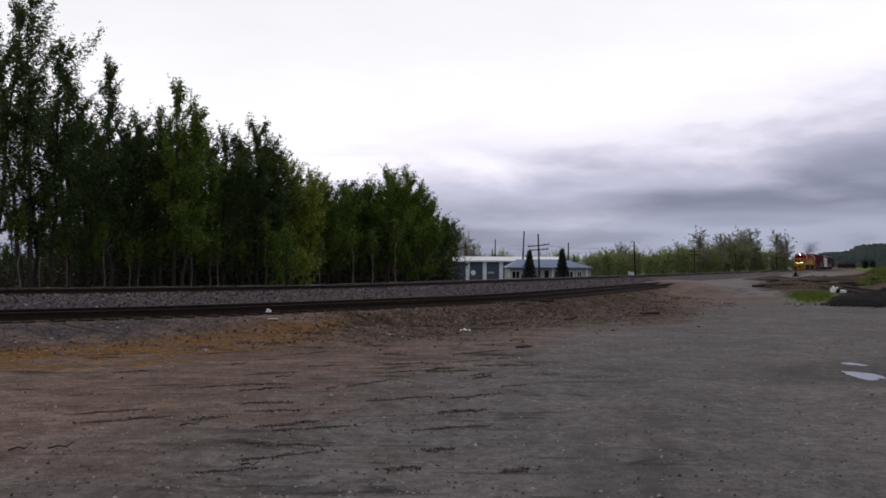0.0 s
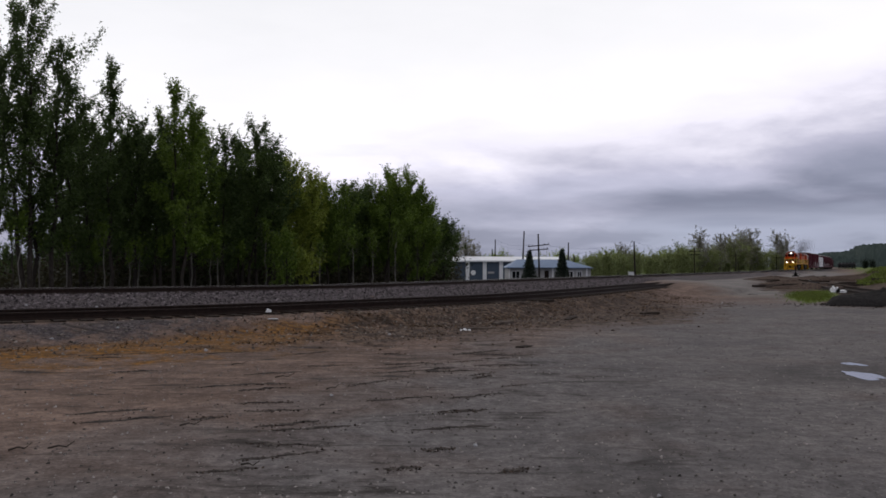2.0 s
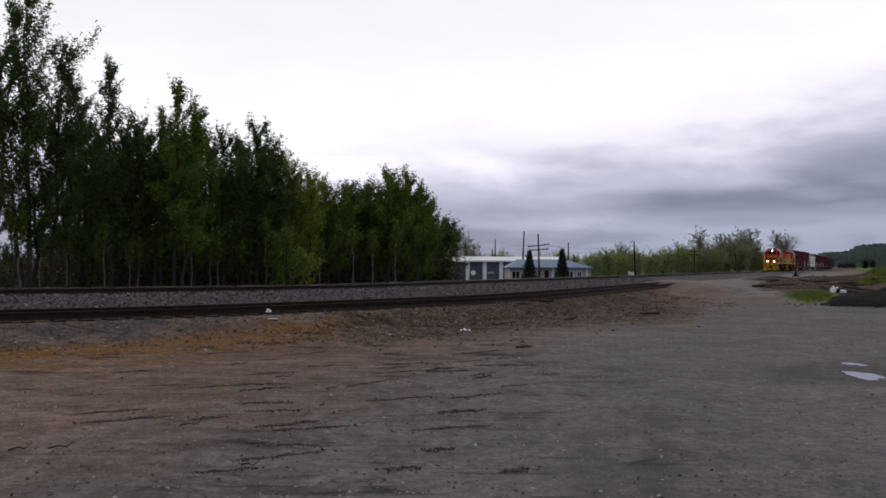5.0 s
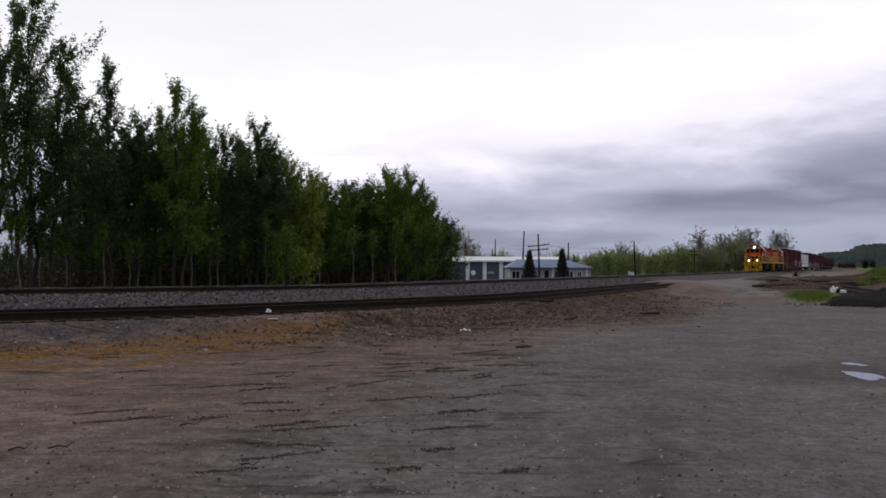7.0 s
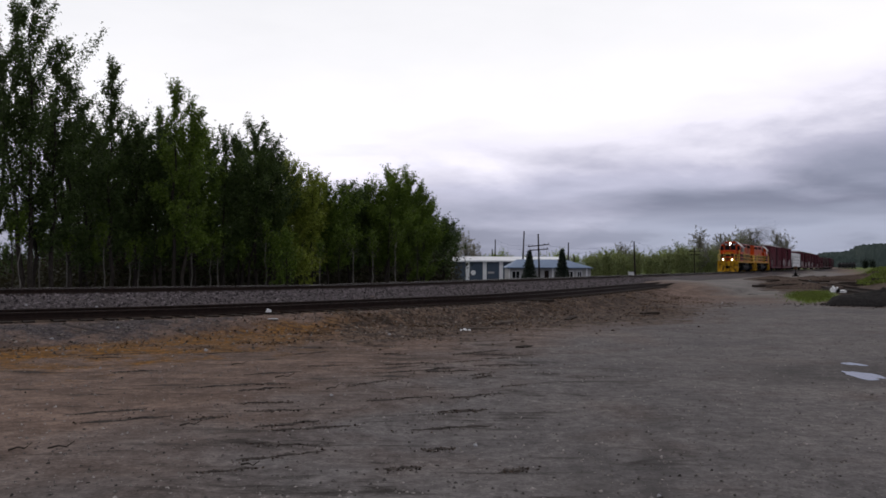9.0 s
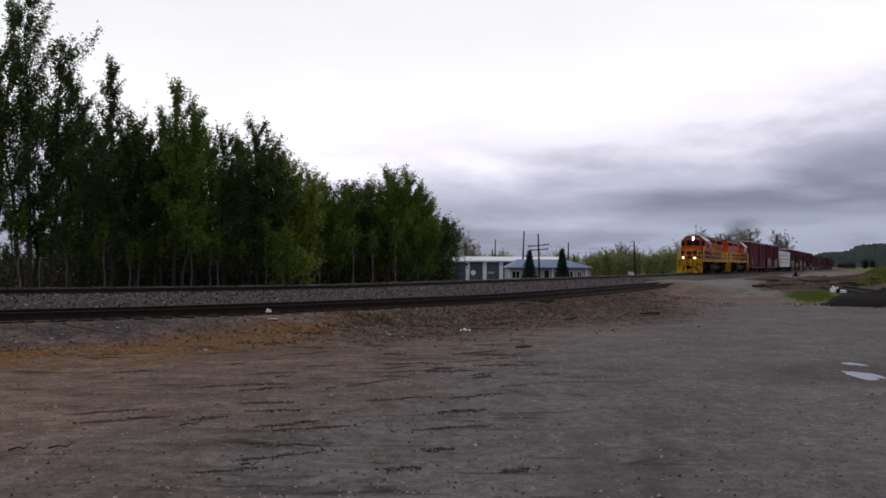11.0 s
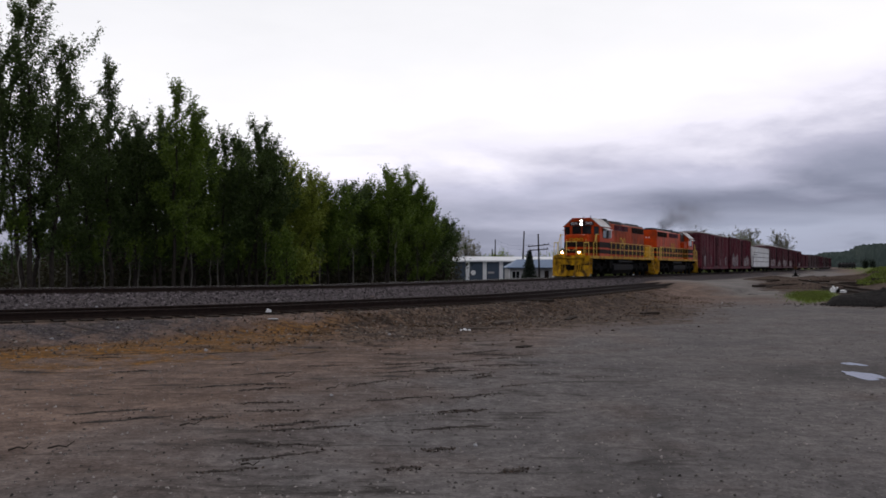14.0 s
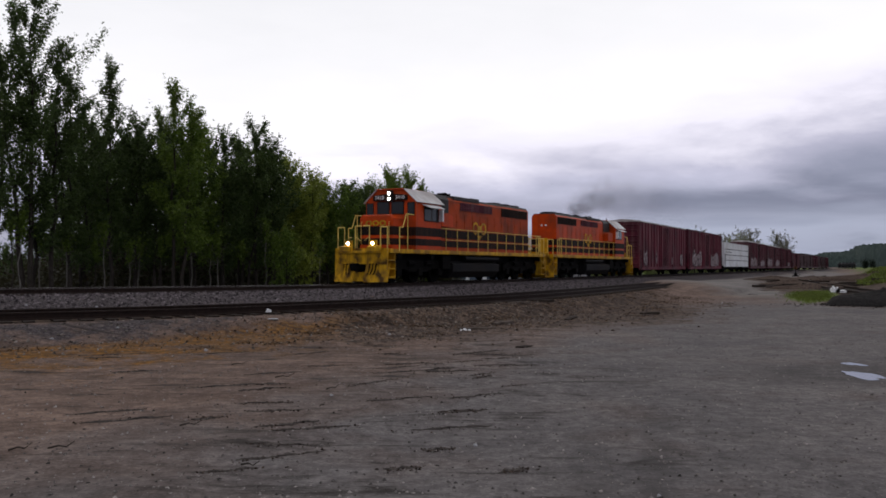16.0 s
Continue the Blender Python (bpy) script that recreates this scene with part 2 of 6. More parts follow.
M["rail_yellow"] = noise_mat("faded_yellow_paint", (0.66, 0.47, 0.09), (0.76, 0.55, 0.13), 5, 0.5, 0.03, stain=(0.25, 0.18, 0.08), stain_scale=2.0, spec=0.2)
M["plank"] = noise_mat("weathered_grey_timber", (0.045, 0.034, 0.028), (0.13, 0.105, 0.09), 6, 0.9, 0.4, spec=0.03)
# brown brush, its colour kept dark to carry the grove's inner shade
M["shade_brush"] = leaf_mat("brown_brush_in_grove_shade", (0.026, 0.024, 0.012), (0.044, 0.040, 0.019))
M["straw"] = noise_mat("dry_dead_weed", (0.050, 0.033, 0.020), (0.135, 0.092, 0.060), 4, 0.95, 0, island=0.6, spec=0.02)
M["lamp"] = glow_mat("headlight_glow", (1.0, 0.91, 0.80), 45.0)


def water_mat():
    m = bpy.data.materials.new("puddle_water")
    m.use_nodes = True
    b = m.node_tree.nodes["Principled BSDF"]
    b.inputs["Base Color"].default_value = (0.05, 0.048, 0.045, 1)
    b.inputs["Roughness"].default_value, b.inputs["IOR"].default_value = 0.03, 1.33
    b.inputs["Coat Weight"].default_value, b.inputs["Coat Roughness"].default_value = 1.0, 0.03
    return m


M["water"] = water_mat()


M["smoke"] = noise_mat("diesel_soot", (0.075, 0.066, 0.066), (0.11, 0.10, 0.10), 1, 1.0, 0, spec=0.0)


def thin(m, clear):
    """Lets part of the light pass straight through."""
    nt = m.node_tree
    tr, mx = nt.nodes.new("ShaderNodeBsdfTransparent"), nt.nodes.new("ShaderNodeMixShader")
    mx.inputs[0].default_value = clear
    nt.links.new(nt.nodes["Principled BSDF"].outputs[0], mx.inputs[1])
    nt.links.new(tr.outputs[0], mx.inputs[2])
    nt.links.new(mx.outputs[0], nt.nodes["Material Output"].inputs["Surface"])


thin(M["smoke"], 0.6)


def flaked(m, scale):
    """Paint worn through in patches."""
    nt = m.node_tree
    N, L = nt.nodes.new, nt.links.new
    tc, n, r = N("ShaderNodeTexCoord"), N("ShaderNodeTexNoise"), N("ShaderNodeMapRange")
    n.inputs["Scale"].default_value, n.inputs["Detail"].default_value, n.inputs["Roughness"].default_value = scale, 6, 0.65
    L(tc.outputs["Object"], n.inputs["Vector"])
    r.inputs["From Min"].default_value, r.inputs["From Max"].default_value = 0.38, 0.80
    L(n.outputs["Fac"], r.inputs["Value"])
    tr, mx = N("ShaderNodeBsdfTransparent"), N("ShaderNodeMixShader")
    L(r.outputs[0], mx.inputs[0])
    L(nt.nodes["Principled BSDF"].outputs[0], mx.inputs[1])
    L(tr.outputs[0], mx.inputs[2])
    L(mx.outputs[0], nt.nodes["Material Output"].inputs["Surface"])


flaked(M["graffiti"], 2.8)


# ---- mesh helpers ----
def part(name, bm, material, parent=None, label="", smooth=False):
    me = bpy.data.meshes.new(name)
    bm.to_mesh(me)
    bm.free()
    for mm in (material if isinstance(material, (list, tuple)) else [material]):
        me.materials.append(M[mm])
    if smooth:
        for p in me.polygons:
            p.use_smooth = True
    ob = new(name, me)
    ob.parent = parent
    if label:
        ob["label"] = label
    return ob


def share(ob, m, parent):
    """Another piece on the same mesh."""
    o = new(ob.name.split(".")[0], ob.data)
    o.parent = parent
    o.matrix_basis = m
    return o


def box(bm, x0, x1, y0, y1, z0, z1, bevel=0.0, mi=0):
    r = bmesh.ops.create_cube(bm, size=1.0, matrix=Matrix.LocRotScale(((x0 + x1) / 2, (y0 + y1) / 2, (z0 + z1) / 2), None, (abs(x1 - x0), abs(y1 - y0), abs(z1 - z0))))
    faces = {f for v in r["verts"] for f in v.link_faces}
    for f in faces:
        f.material_index = mi
    if bevel:
        edges = list({e for v in r["verts"] for e in v.link_edges})
        bmesh.ops.bevel(bm, geom=edges, offset=bevel, segments=2, affect="EDGES", profile=0.5)


def rod(bm, a, b, r, seg=8, r2=None, mi=0):
    a, b = Vector(a), Vector(b)
    d = b - a
    q = d.to_track_quat("Z", "Y").to_matrix().to_4x4()
    rr = bmesh.ops.create_cone(bm, cap_ends=True, segments=seg, radius1=r, radius2=r if r2 is None else r2, depth=d.length, matrix=Matrix.Translation((a + b) / 2) @ q)
    for v in rr["verts"]:
        for f in v.link_faces:
            f.material_index = mi


def prism(bm, pts, y0, y1, mi=0):
    """A profile in x, z pushed from y0 to y1."""
    a = [bm.verts.new((x, y0, z)) for x, z in pts]
    b = [bm.verts.new((x, y1, z)) for x, z in pts]
    fs = [bm.faces.new(a), bm.faces.new(b[::-1])]
    for i in range(len(pts)):
        j = (i + 1) % len(pts)
        fs.append(bm.faces.new((a[j], a[i], b[i], b[j])))
    for f in fs:
        f.material_index = mi
    bmesh.ops.recalc_face_normals(bm, faces=fs)


def prism_z(bm, pts, z0, z1):
    """An outline in x, y pushed from z0 to z1."""
    a = [bm.verts.new((x, y, z0)) for x, y in pts]
    b = [bm.verts.new((x, y, z1)) for x, y in pts]
    fs = [bm.faces.new(a), bm.faces.new(b[::-1])]
    for i in range(len(pts)):
        j = (i + 1) % len(pts)
        fs.append(bm.faces.new((a[j], a[i], b[i], b[j])))
    bmesh.ops.recalc_face_normals(bm, faces=fs)


def prism_x(bm, pts, x0, x1, mi=0):
    """A profile in y, z pushed from x0 to x1."""
    a = [bm.verts.new((x0, y, z)) for y, z in pts]
    b = [bm.verts.new((x1, y, z)) for y, z in pts]
    fs = [bm.faces.new(a), bm.faces.new(b[::-1])]
    for i in range(len(pts)):
        j = (i + 1) % len(pts)
        fs.append(bm.faces.new((a[j], a[i], b[i], b[j])))
    for f in fs:
        f.material_index = mi
    bmesh.ops.recalc_face_normals(bm, faces=fs)


def empty(name, m, label, category, group="", kind=""):
    ob = new(name)
    ob.matrix_basis = m
    return tagged(ob, label, category, group, kind)


# ---- the lines of the tracks ----
def main_line(step=1.0, back=620, ahead=90):
    """Centre line of the main track: station, x, y, heading, rail height. Station 0 is where the train's front ends up."""
    rows = []
    x, y = -4.113, 39.767
    n = int(back / step)
    for i in range(n + 1):
        s = i * step
        u = min(s, 520) / 100
        th = 0.5023 - 0.0463 * u + 0.024 * u * u - 0.0039 * u ** 3
        rows.append((s, x, y, th, RAIL_Z))
        x, y = x + step * math.sin(th), y + step * math.cos(th)
    x, y = -4.113, 39.767
    fore = []
    for i in range(1, int(ahead / step) + 1):
        s = i * step
        th = 0.5023 + 0.30 * min(1.0, max(0.0, (s - 2) / 16))
        x, y = x - step * math.sin(th), y - step * math.cos(th)
        fore.append((-s, x, y, th, RAIL_Z + 0.13 * min(1.0, max(0.0, s - 2) / 16)))
    return fore[::-1] + rows


LINE = main_line()


def on_line(s):
    i = min(max(int(math.floor(s - LINE[0][0])), 0), len(LINE) - 2)
    a, b = LINE[i], LINE[i + 1]
    f = s - a[0]
    return [a[k] + (b[k] - a[k]) * f for k in range(1, 5)]


def spline(pts, step=0.5):
    """Points of a smooth curve through pts, at even steps."""
    P = [Vector(p) for p in pts]
    P = [2 * P[0] - P[1]] + P + [2 * P[-1] - P[-2]]
    fine = []
    for i in range(1, len(P) - 2):
        for k in range(20):
            t = k / 20
            a, b, c, d = P[i - 1:i + 3]
            fine.append(0.5 * (2 * b + (c - a) * t + (2 * a - 5 * b + 4 * c - d) * t * t + (3 * b - a - 3 * c + d) * t ** 3))
    fine.append(P[-2])
    out, acc = [fine[0]], 0.0
    for p, q in zip(fine, fine[1:]):
        acc += (q - p).length
        if acc >= step:
            out.append(q)
            acc = 0.0
    return out


SIDING_Z = 0.55
SIDING = spline([(-46, -2), (-22, 11.6), (-10.0, 18.8), (-6.6, 21.0), (-4.3, 23.1), (-0.9, 26.8), (2.0, 30.4), (6.3, 38.3), (11.0, 48.0), (16.0, 57.5), (27.5, 79)])
SPUR_Z = 0.36
SPUR = spline([(9.0, -6), (15.0, 17), (20.4, 38), (26.0, 58), (33.5, 80), (43, 100), (54, 122)])

SIDE_NP = np.array([(p.x, p.y) for p in SIDING])
SPUR_NP = np.array([(p.x, p.y) for p in SPUR])
LINE_NP = np.array([(r[1], r[2]) for r in LINE])
LINE_Z = np.array([r[4] for r in LINE])
LINE_TH = np.array([r[3] for r in LINE])


def nearest(pts, X, Y):
    """Distance to a polyline's points and the index of the nearest one."""
    best, arg = np.full(X.shape, 1e9), np.zeros(X.shape, int)
    for i, (px, py) in enumerate(pts):
        d = (X - px) ** 2 + (Y - py) ** 2
        k = d < best
        best[k], arg[k] = d[k], i
    return np.sqrt(best), arg


def smooth01(a, b, v):
    t = np.clip((v - a) / (b - a), 0, 1)
    return t * t * (3 - 2 * t)


def wave(X, Y, seed):
    r = np.random.RandomState(seed)
    out = np.zeros(X.shape)
    for k in range(7):
        a, f = r.uniform(0, 6.28), r.uniform(0.5, 1.6)
        out += np.sin((X * math.cos(a) + Y * math.sin(a)) * f + r.uniform(0, 6.28)) / 7
    return out


def relief(X, Y):
    """Height of the ground, and how far it lies from the tracks."""
    dm, im = nearest(LINE_NP, X, Y)
    ds, _ = nearest(SIDE_NP, X, Y)
    dp, _ = nearest(SPUR_NP, X, Y)
    th = LINE_TH[im]
    side = (X - LINE_NP[im, 0]) * np.cos(th) - (Y - LINE_NP[im, 1]) * np.sin(th)   # positive: the yard's side
    far = side < 0
    z = np.zeros(X.shape)
    z += 0.02 * wave(X, Y, 3) + 0.012 * wave(X * 3, Y * 3, 5)
    # beyond the main track the land lies lower
    z = np.where(far, z - 0.9 * smooth01(4.5, 22, dm), z)
    # main track's ballast
    top = LINE_Z[im] - 0.19
    bed = np.where(far, top - 0.75 * smooth01(1.75, 4.2, dm), top - 0.52 * smooth01(1.7, 5.6, dm))
    z = np.where(dm < 6.5, np.maximum(z, bed), z)
    # siding's ballast; it is buried in the gravel crossing towards the far end
    bury = smooth01(12.6, 15.2, X) * smooth01(40, 50, Y)
    top2 = SIDING_Z - 0.20 + 0.20 * bury - 0.36 * smooth01(16.2, 22, X)
    z = np.maximum(z, np.where(ds < 5, top2 - 0.42 * smooth01(1.35, 3.4 + 4 * bury, ds), -9))
    # rise of the land to the right of the yard, and the spur's bed
    yard = smooth01(11, 24, X) * smooth01(18, 45, Y) * (~far) * smooth01(2.6, 7.0, dm)
    z = z + 0.16 * yard
    z = np.maximum(z, np.where(dp < 3, SPUR_Z - 0.17 - 0.3 * smooth01(1.4, 2.8, dp), -9))
    bank = smooth01(0, 3.5, X - 0.4814 * Y) * smooth01(56, 72, Y)
    z = z + 1.15 * bank * (~far) * (1 - smooth01(260, 420, Y))
    z = z + rutted(X, Y) * 0.022 * np.sin((Y * 0.9 - X * 0.44) * 4.2 + 2 * wave(X, Y, 9)) * (wave(X * .6, Y * .6, 11) > -0.1) * (Y < 40) * (X > -30)
    return z, dm, ds, dp, side, bank


def rutted(X, Y):
    """Where tyres have furrowed the foreground."""
    return smooth01(26, 18, Y) * smooth01(3, 6, Y) * smooth01(3.5, 0.5, X - 0.06 * Y)


def axis(fine0, fine1, step, lo, hi, grow=1.09):
    v = list(np.arange(fine0, fine1, step))
    d, x = step, v[-1]
    while x < hi:
        d *= grow
        x += d
        v.append(x)
    d, x = step, v[0]
    while x > lo:
        d *= grow
        x -= d
        v.insert(0, x)
    return np.array(v)


def ground_mat():
    m = bpy.data.materials.new("yard_ground")
    m.use_nodes = True
    nt = m.node_tree
    N, L = nt.nodes.new, nt.links.new
    b = nt.nodes["Principled BSDF"]
    tc = N("ShaderNodeTexCoord")

    def tex(scale, detail=5, rough=0.6, stretch=None, dist=0.0):
        n = N("ShaderNodeTexNoise")
        n.inputs["Scale"].default_value, n.inputs["Detail"].default_value, n.inputs["Roughness"].default_value = scale, detail, rough
        n.inputs["Distortion"].default_value = dist
        src = tc.outputs["Object"]
        if stretch:
            mp = N("ShaderNodeMapping")
            mp.inputs["Rotation"].default_value = (0, 0, radians(stretch[1]))
            mp.inputs["Scale"].default_value = stretch[0]
            L(src, mp.inputs["Vector"])
            src = mp.outputs[0]
        L(src, n.inputs["Vector"])
        return n.outputs["Fac"]

    def ramp(fac, p0, c0, p1, c1):
        r = N("ShaderNodeValToRGB")
        e = r.color_ramp.elements
        e[0].position, e[0].color, e[1].position, e[1].color = p0, (*c0, 1), p1, (*c1, 1)
        L(fac, r.inputs[0])
        return r.outputs["Color"]

    def mix(fac, a, c, mode="MIX"):
        x = N("ShaderNodeMix")
        x.data_type, x.blend_type = "RGBA", mode
        if isinstance(fac, float):
            x.inputs["Factor"].default_value = fac
        else:
            L(fac, x.inputs["Factor"])
        for key, v in (("A", a), ("B", c)):
            if isinstance(v, tuple):
                x.inputs[key].default_value = (*v, 1)
            else:
                L(v, x.inputs[key])
        return x.outputs["Result"]

    def mask(name, soft=False):
        a = N("ShaderNodeAttribute")
        a.attribute_name = name
        # ragged edge
        s = N("ShaderNodeMath")
        s.operation = "MULTIPLY_ADD"
        s.inputs[1].default_value, s.inputs[2].default_value = (1.6, -0.8) if soft else (3.4, -1.7)
        L(drift if soft else torn, s.inputs[0])
        ad = N("ShaderNodeMath")
        ad.operation = "ADD"
        L(a.outputs["Fac"], ad.inputs[0])
        L(s.outputs[0], ad.inputs[1])
        mr = N("ShaderNodeMapRange")
        mr.inputs["From Min"].default_value, mr.inputs["From Max"].default_value = (0.05, 0.95) if soft else (0.28, 0.72)
        L(ad.outputs[0], mr.inputs["Value"])
        # nothing where the mask is empty
        five = N("ShaderNodeMath")
        five.operation, five.use_clamp = "MULTIPLY", True
        five.inputs[1].default_value = 5.0
        L(a.outputs["Fac"], five.inputs[0])
        both = N("ShaderNodeMath")
        both.operation = "MULTIPLY"
        L(mr.outputs[0], both.inputs[0])
        L(five.outputs[0], both.inputs[1])
        return both.outputs[0]
    torn = tex(1.1, 10, 0.78)
    drift = tex(0.8, 4, 0.6)
    grain = tex(7, 5, 0.64)
    fine = tex(30, 4, 0.6)
    mid = tex(1.6, 4, 0.58)
    big = tex(0.28, 5, 0.6)
    ruts = tex(1.5, 7, 0.68, ((0.42, 1.7, 1), -20), 0.7)
    grit = ramp(fine, 0.36, (0.113, 0.081, 0.066), 0.66, (0.188, 0.138, 0.114))
    tone = ramp(big, 0.35, (0.72, 0.70, 0.70), 0.66, (1.08, 1.04, 1.01))
    yard = mix(1.0, grit, tone, "MULTIPLY")
    yard = mix(1.0, yard, ramp(mid, 0.38, (0.76, 0.76, 0.77), 0.62, (1.19, 1.18, 1.17)), "MULTIPLY")
    yard = mix(1.0, yard, ramp(grain, 0.38, (0.76, 0.75, 0.75), 0.64, (1.22, 1.22, 1.22)), "MULTIPLY")
    asph = mix(1.0, ramp(fine, 0.36, (0.106, 0.098, 0.097), 0.66, (0.162, 0.151, 0.150)), tone, "MULTIPLY")
    asph = mix(1.0, asph, ramp(grain, 0.40, (0.78, 0.78, 0.78), 0.62, (1.20, 1.20, 1.20)), "MULTIPLY")
    asph = mix(1.0, asph, ramp(mid, 0.38, (0.85, 0.855, 0.865), 0.62, (1.10, 1.10, 1.10)), "MULTIPLY")
    col = mix(mask("asphalt", True), yard, asph)
    col = mix(mask("pale", True), col, mix(1.0, ramp(fine, 0.3, (0.12, 0.111, 0.106), 0.75, (0.225, 0.211, 0.203)), tone, "MULTIPLY"))
    rust = N("ShaderNodeMath")
    rust.operation = "MULTIPLY"
    L(mask("orange"), rust.inputs[0])
    L(ramp(grain, 0.32, (0.6, 0.6, 0.6), 0.52, (1, 1, 1)), rust.inputs[1])
    col = mix(rust.outputs[0], col, ramp(grain, 0.38, (0.060, 0.029, 0.009), 0.64, (0.215, 0.104, 0.026)))
    col = mix(mask("dark"), col, mix(1.0, ramp(grain, 0.38, (0.017, 0.0125, 0.010), 0.64, (0.118, 0.086, 0.069)), ramp(tex(2.6, 6, 0.7), 0.42, (0.55, 0.52, 0.50), 0.60, (1.40, 1.32, 1.22)), "MULTIPLY"))
    col = mix(mask("gravel"), col, ramp(tex(13, 8, 0.85), 0.40, (0.009, 0.007, 0.008), 0.62, (0.125, 0.106, 0.108)))
    col = mix(mask("grass"), col, ramp(tex(6, 5, 0.7), 0.3, (0.060, 0.085, 0.018), 0.75, (0.130, 0.160, 0.040)))
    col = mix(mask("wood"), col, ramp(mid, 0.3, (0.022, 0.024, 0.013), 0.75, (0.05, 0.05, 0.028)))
    # damp ruts left by tyres
    rutm = N("ShaderNodeMath")
    rutm.operation = "MULTIPLY"
    a = N("ShaderNodeAttribute")
    a.attribute_name = "rut"
    rr = ramp(ruts, 0.545, (0, 0, 0), 0.66, (1, 1, 1))
    L(rr, rutm.inputs[0])
    L(a.outputs["Fac"], rutm.inputs[1])
    sc = N("ShaderNodeMath")
    sc.operation = "MULTIPLY"
    sc.inputs[1].default_value = 0.9
    L(rutm.outputs[0], sc.inputs[0])
    col = mix(sc.outputs[0], col, (0.028, 0.024, 0.021))
    # wet patches and two tyre lines
    wet = N("ShaderNodeAttribute")
    wet.attribute_name = "damp"
    ww = N("ShaderNodeMath")
    ww.operation = "MULTIPLY"
    L(wet.outputs["Fac"], ww.inputs[0])
    L(ramp(tex(0.9, 6, 0.7, ((0.5, 1.5, 1), 0)), 0.30, (0.2, 0.2, 0.2), 0.50, (1, 1, 1)), ww.inputs[1])
    col = mix(ww.outputs[0], col, (0.052, 0.047, 0.046))
    L(col, b.inputs["Base Color"])
    rg = N("ShaderNodeMapRange")
    rg.inputs["To Min"].default_value, rg.inputs["To Max"].default_value = 0.62, 0.95
    L(big, rg.inputs["Value"])
    L(rg.outputs[0], b.inputs["Roughness"])
    b.inputs["Specular IOR Level"].default_value = 0.03
    bp = N("ShaderNodeBump")
    bp.inputs["Strength"].default_value, bp.inputs["Distance"].default_value = 0.5, 0.03
    ad = N("ShaderNodeMath")
    ad.operation = "MULTIPLY_ADD"
    ad.inputs[1].default_value = 0.3
    L(fine, ad.inputs[0])
    L(grain, ad.inputs[2])
    L(ad.outputs[0], bp.inputs["Height"])
    L(bp.outputs[0], b.inputs["Normal"])
    return m


def make_ground():
    xs = axis(-24, 26, 0.22, -3600, 3600)
    ys = axis(4, 62, 0.22, -600, 4200)
    X, Y = np.meshgrid(xs, ys)
    Z, dm, ds, dp, side, bank = relief(X, Y)
    far = side < 0
    rut = rutted(X, Y)
    nx, ny = len(xs), len(ys)
    verts = np.stack([X, Y, Z], -1).reshape(-1, 3)
    i = np.arange(nx * ny).reshape(ny, nx)
    faces = np.stack([i[:-1, :-1], i[:-1, 1:], i[1:, 1:], i[1:, :-1]], -1).reshape(-1, 4)
    me = bpy.data.meshes.new("ground")
    me.from_pydata(verts.tolist(), [], faces.tolist())
    for p in me.polygons:
        p.use_smooth = True
    wob = 0.8 * wave(X * 0.5, Y * 0.5, 21)
    masks = {}
    yardside = ~far
    masks["gravel"] = np.maximum(smooth01(6.4, 4.6, dm + wob * 0.4) , 0.75 * smooth01(3.9, 1.7, ds + 0.8 * wob) * smooth01(-2.0, -7.5, X)) * (1 - bank)
    masks["orange"] = 0.74 * yardside * smooth01(1.4, 3.4, ds + wob * 0.9 + 0.22 * np.clip(X + 6, -4, 9)) * smooth01(9.6, 3.4, ds + 1.6 * wob + 0.10 * np.clip(X + 8, 0, 20)) * smooth01(2.6, -1.0, X + wob) * smooth01(4.5, 7, dm) * smooth01(-40, -20, X)
    masks["dark"] = 0.85 * yardside * smooth01(9.4, 4.4, ds + wob * 1.6) * smooth01(-5.0, -0.4, X + 0.5 * wob) * smooth01(12.5, 7.5, X) * smooth01(4.5, 6, dm)
    masks["pale"] = yardside * smooth01(13.5, 17.5, X + 0.5 * wob) * smooth01(32, 48, Y) * (1 - smooth01(1, 5, X - 0.45 * Y - 0.6)) * smooth01(4.7, 5.9, dm + 0.3 * wob)
    masks["asphalt"] = yardside * smooth01(-3.2, 3.6, X - 0.475 * Y + 6.6 + 1.4 * wob) * (1 - masks["pale"]) * smooth01(46, 30, Y)
    masks["dark"] = np.maximum(masks["dark"], smooth01(5.5, 2.6, dp + wob * 1.5) * smooth01(30, 36, Y) * smooth01(120, 95, Y) * yardside)
    patch = smooth01(1.25, 0.8, np.hypot((X / np.maximum(Y, 1) - 0.432) / 0.028, (Y - 43.5) / 6.5) + 0.25 * wob)
    brown = yardside * smooth01(0.372, 0.392, X / np.maximum(Y, 1) + 0.008 * wob) * smooth01(48, 60, Y) * smooth01(104, 92, Y) * (1 - bank) * (1.15 + 0.6 * wave(X * 0.5, Y * 0.9, 33))
    masks["dark"] = np.maximum(masks["dark"], np.clip(brown * 1.9, 0, 1))
    masks["grass"] = np.maximum(bank * yardside, np.maximum(patch, far * smooth01(26, 40, dm)))
    inside = np.maximum(smooth01(1.75, 1.35, dm), smooth01(1.6, 1.25, ds) * (1 - smooth01(12, 16, X)))
    masks["dark"] = np.maximum(masks["dark"], inside)
    masks["gravel"] = masks["gravel"] * (1 - inside)
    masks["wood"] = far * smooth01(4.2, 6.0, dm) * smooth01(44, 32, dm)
    masks["rut"] = rut
    slope = X / np.maximum(Y, 1)
    pool = smooth01(1.2, 0.3, np.hypot((slope - 0.46) / 0.20, (Y - 12.9) / 2.0) + 0.3 * wob)
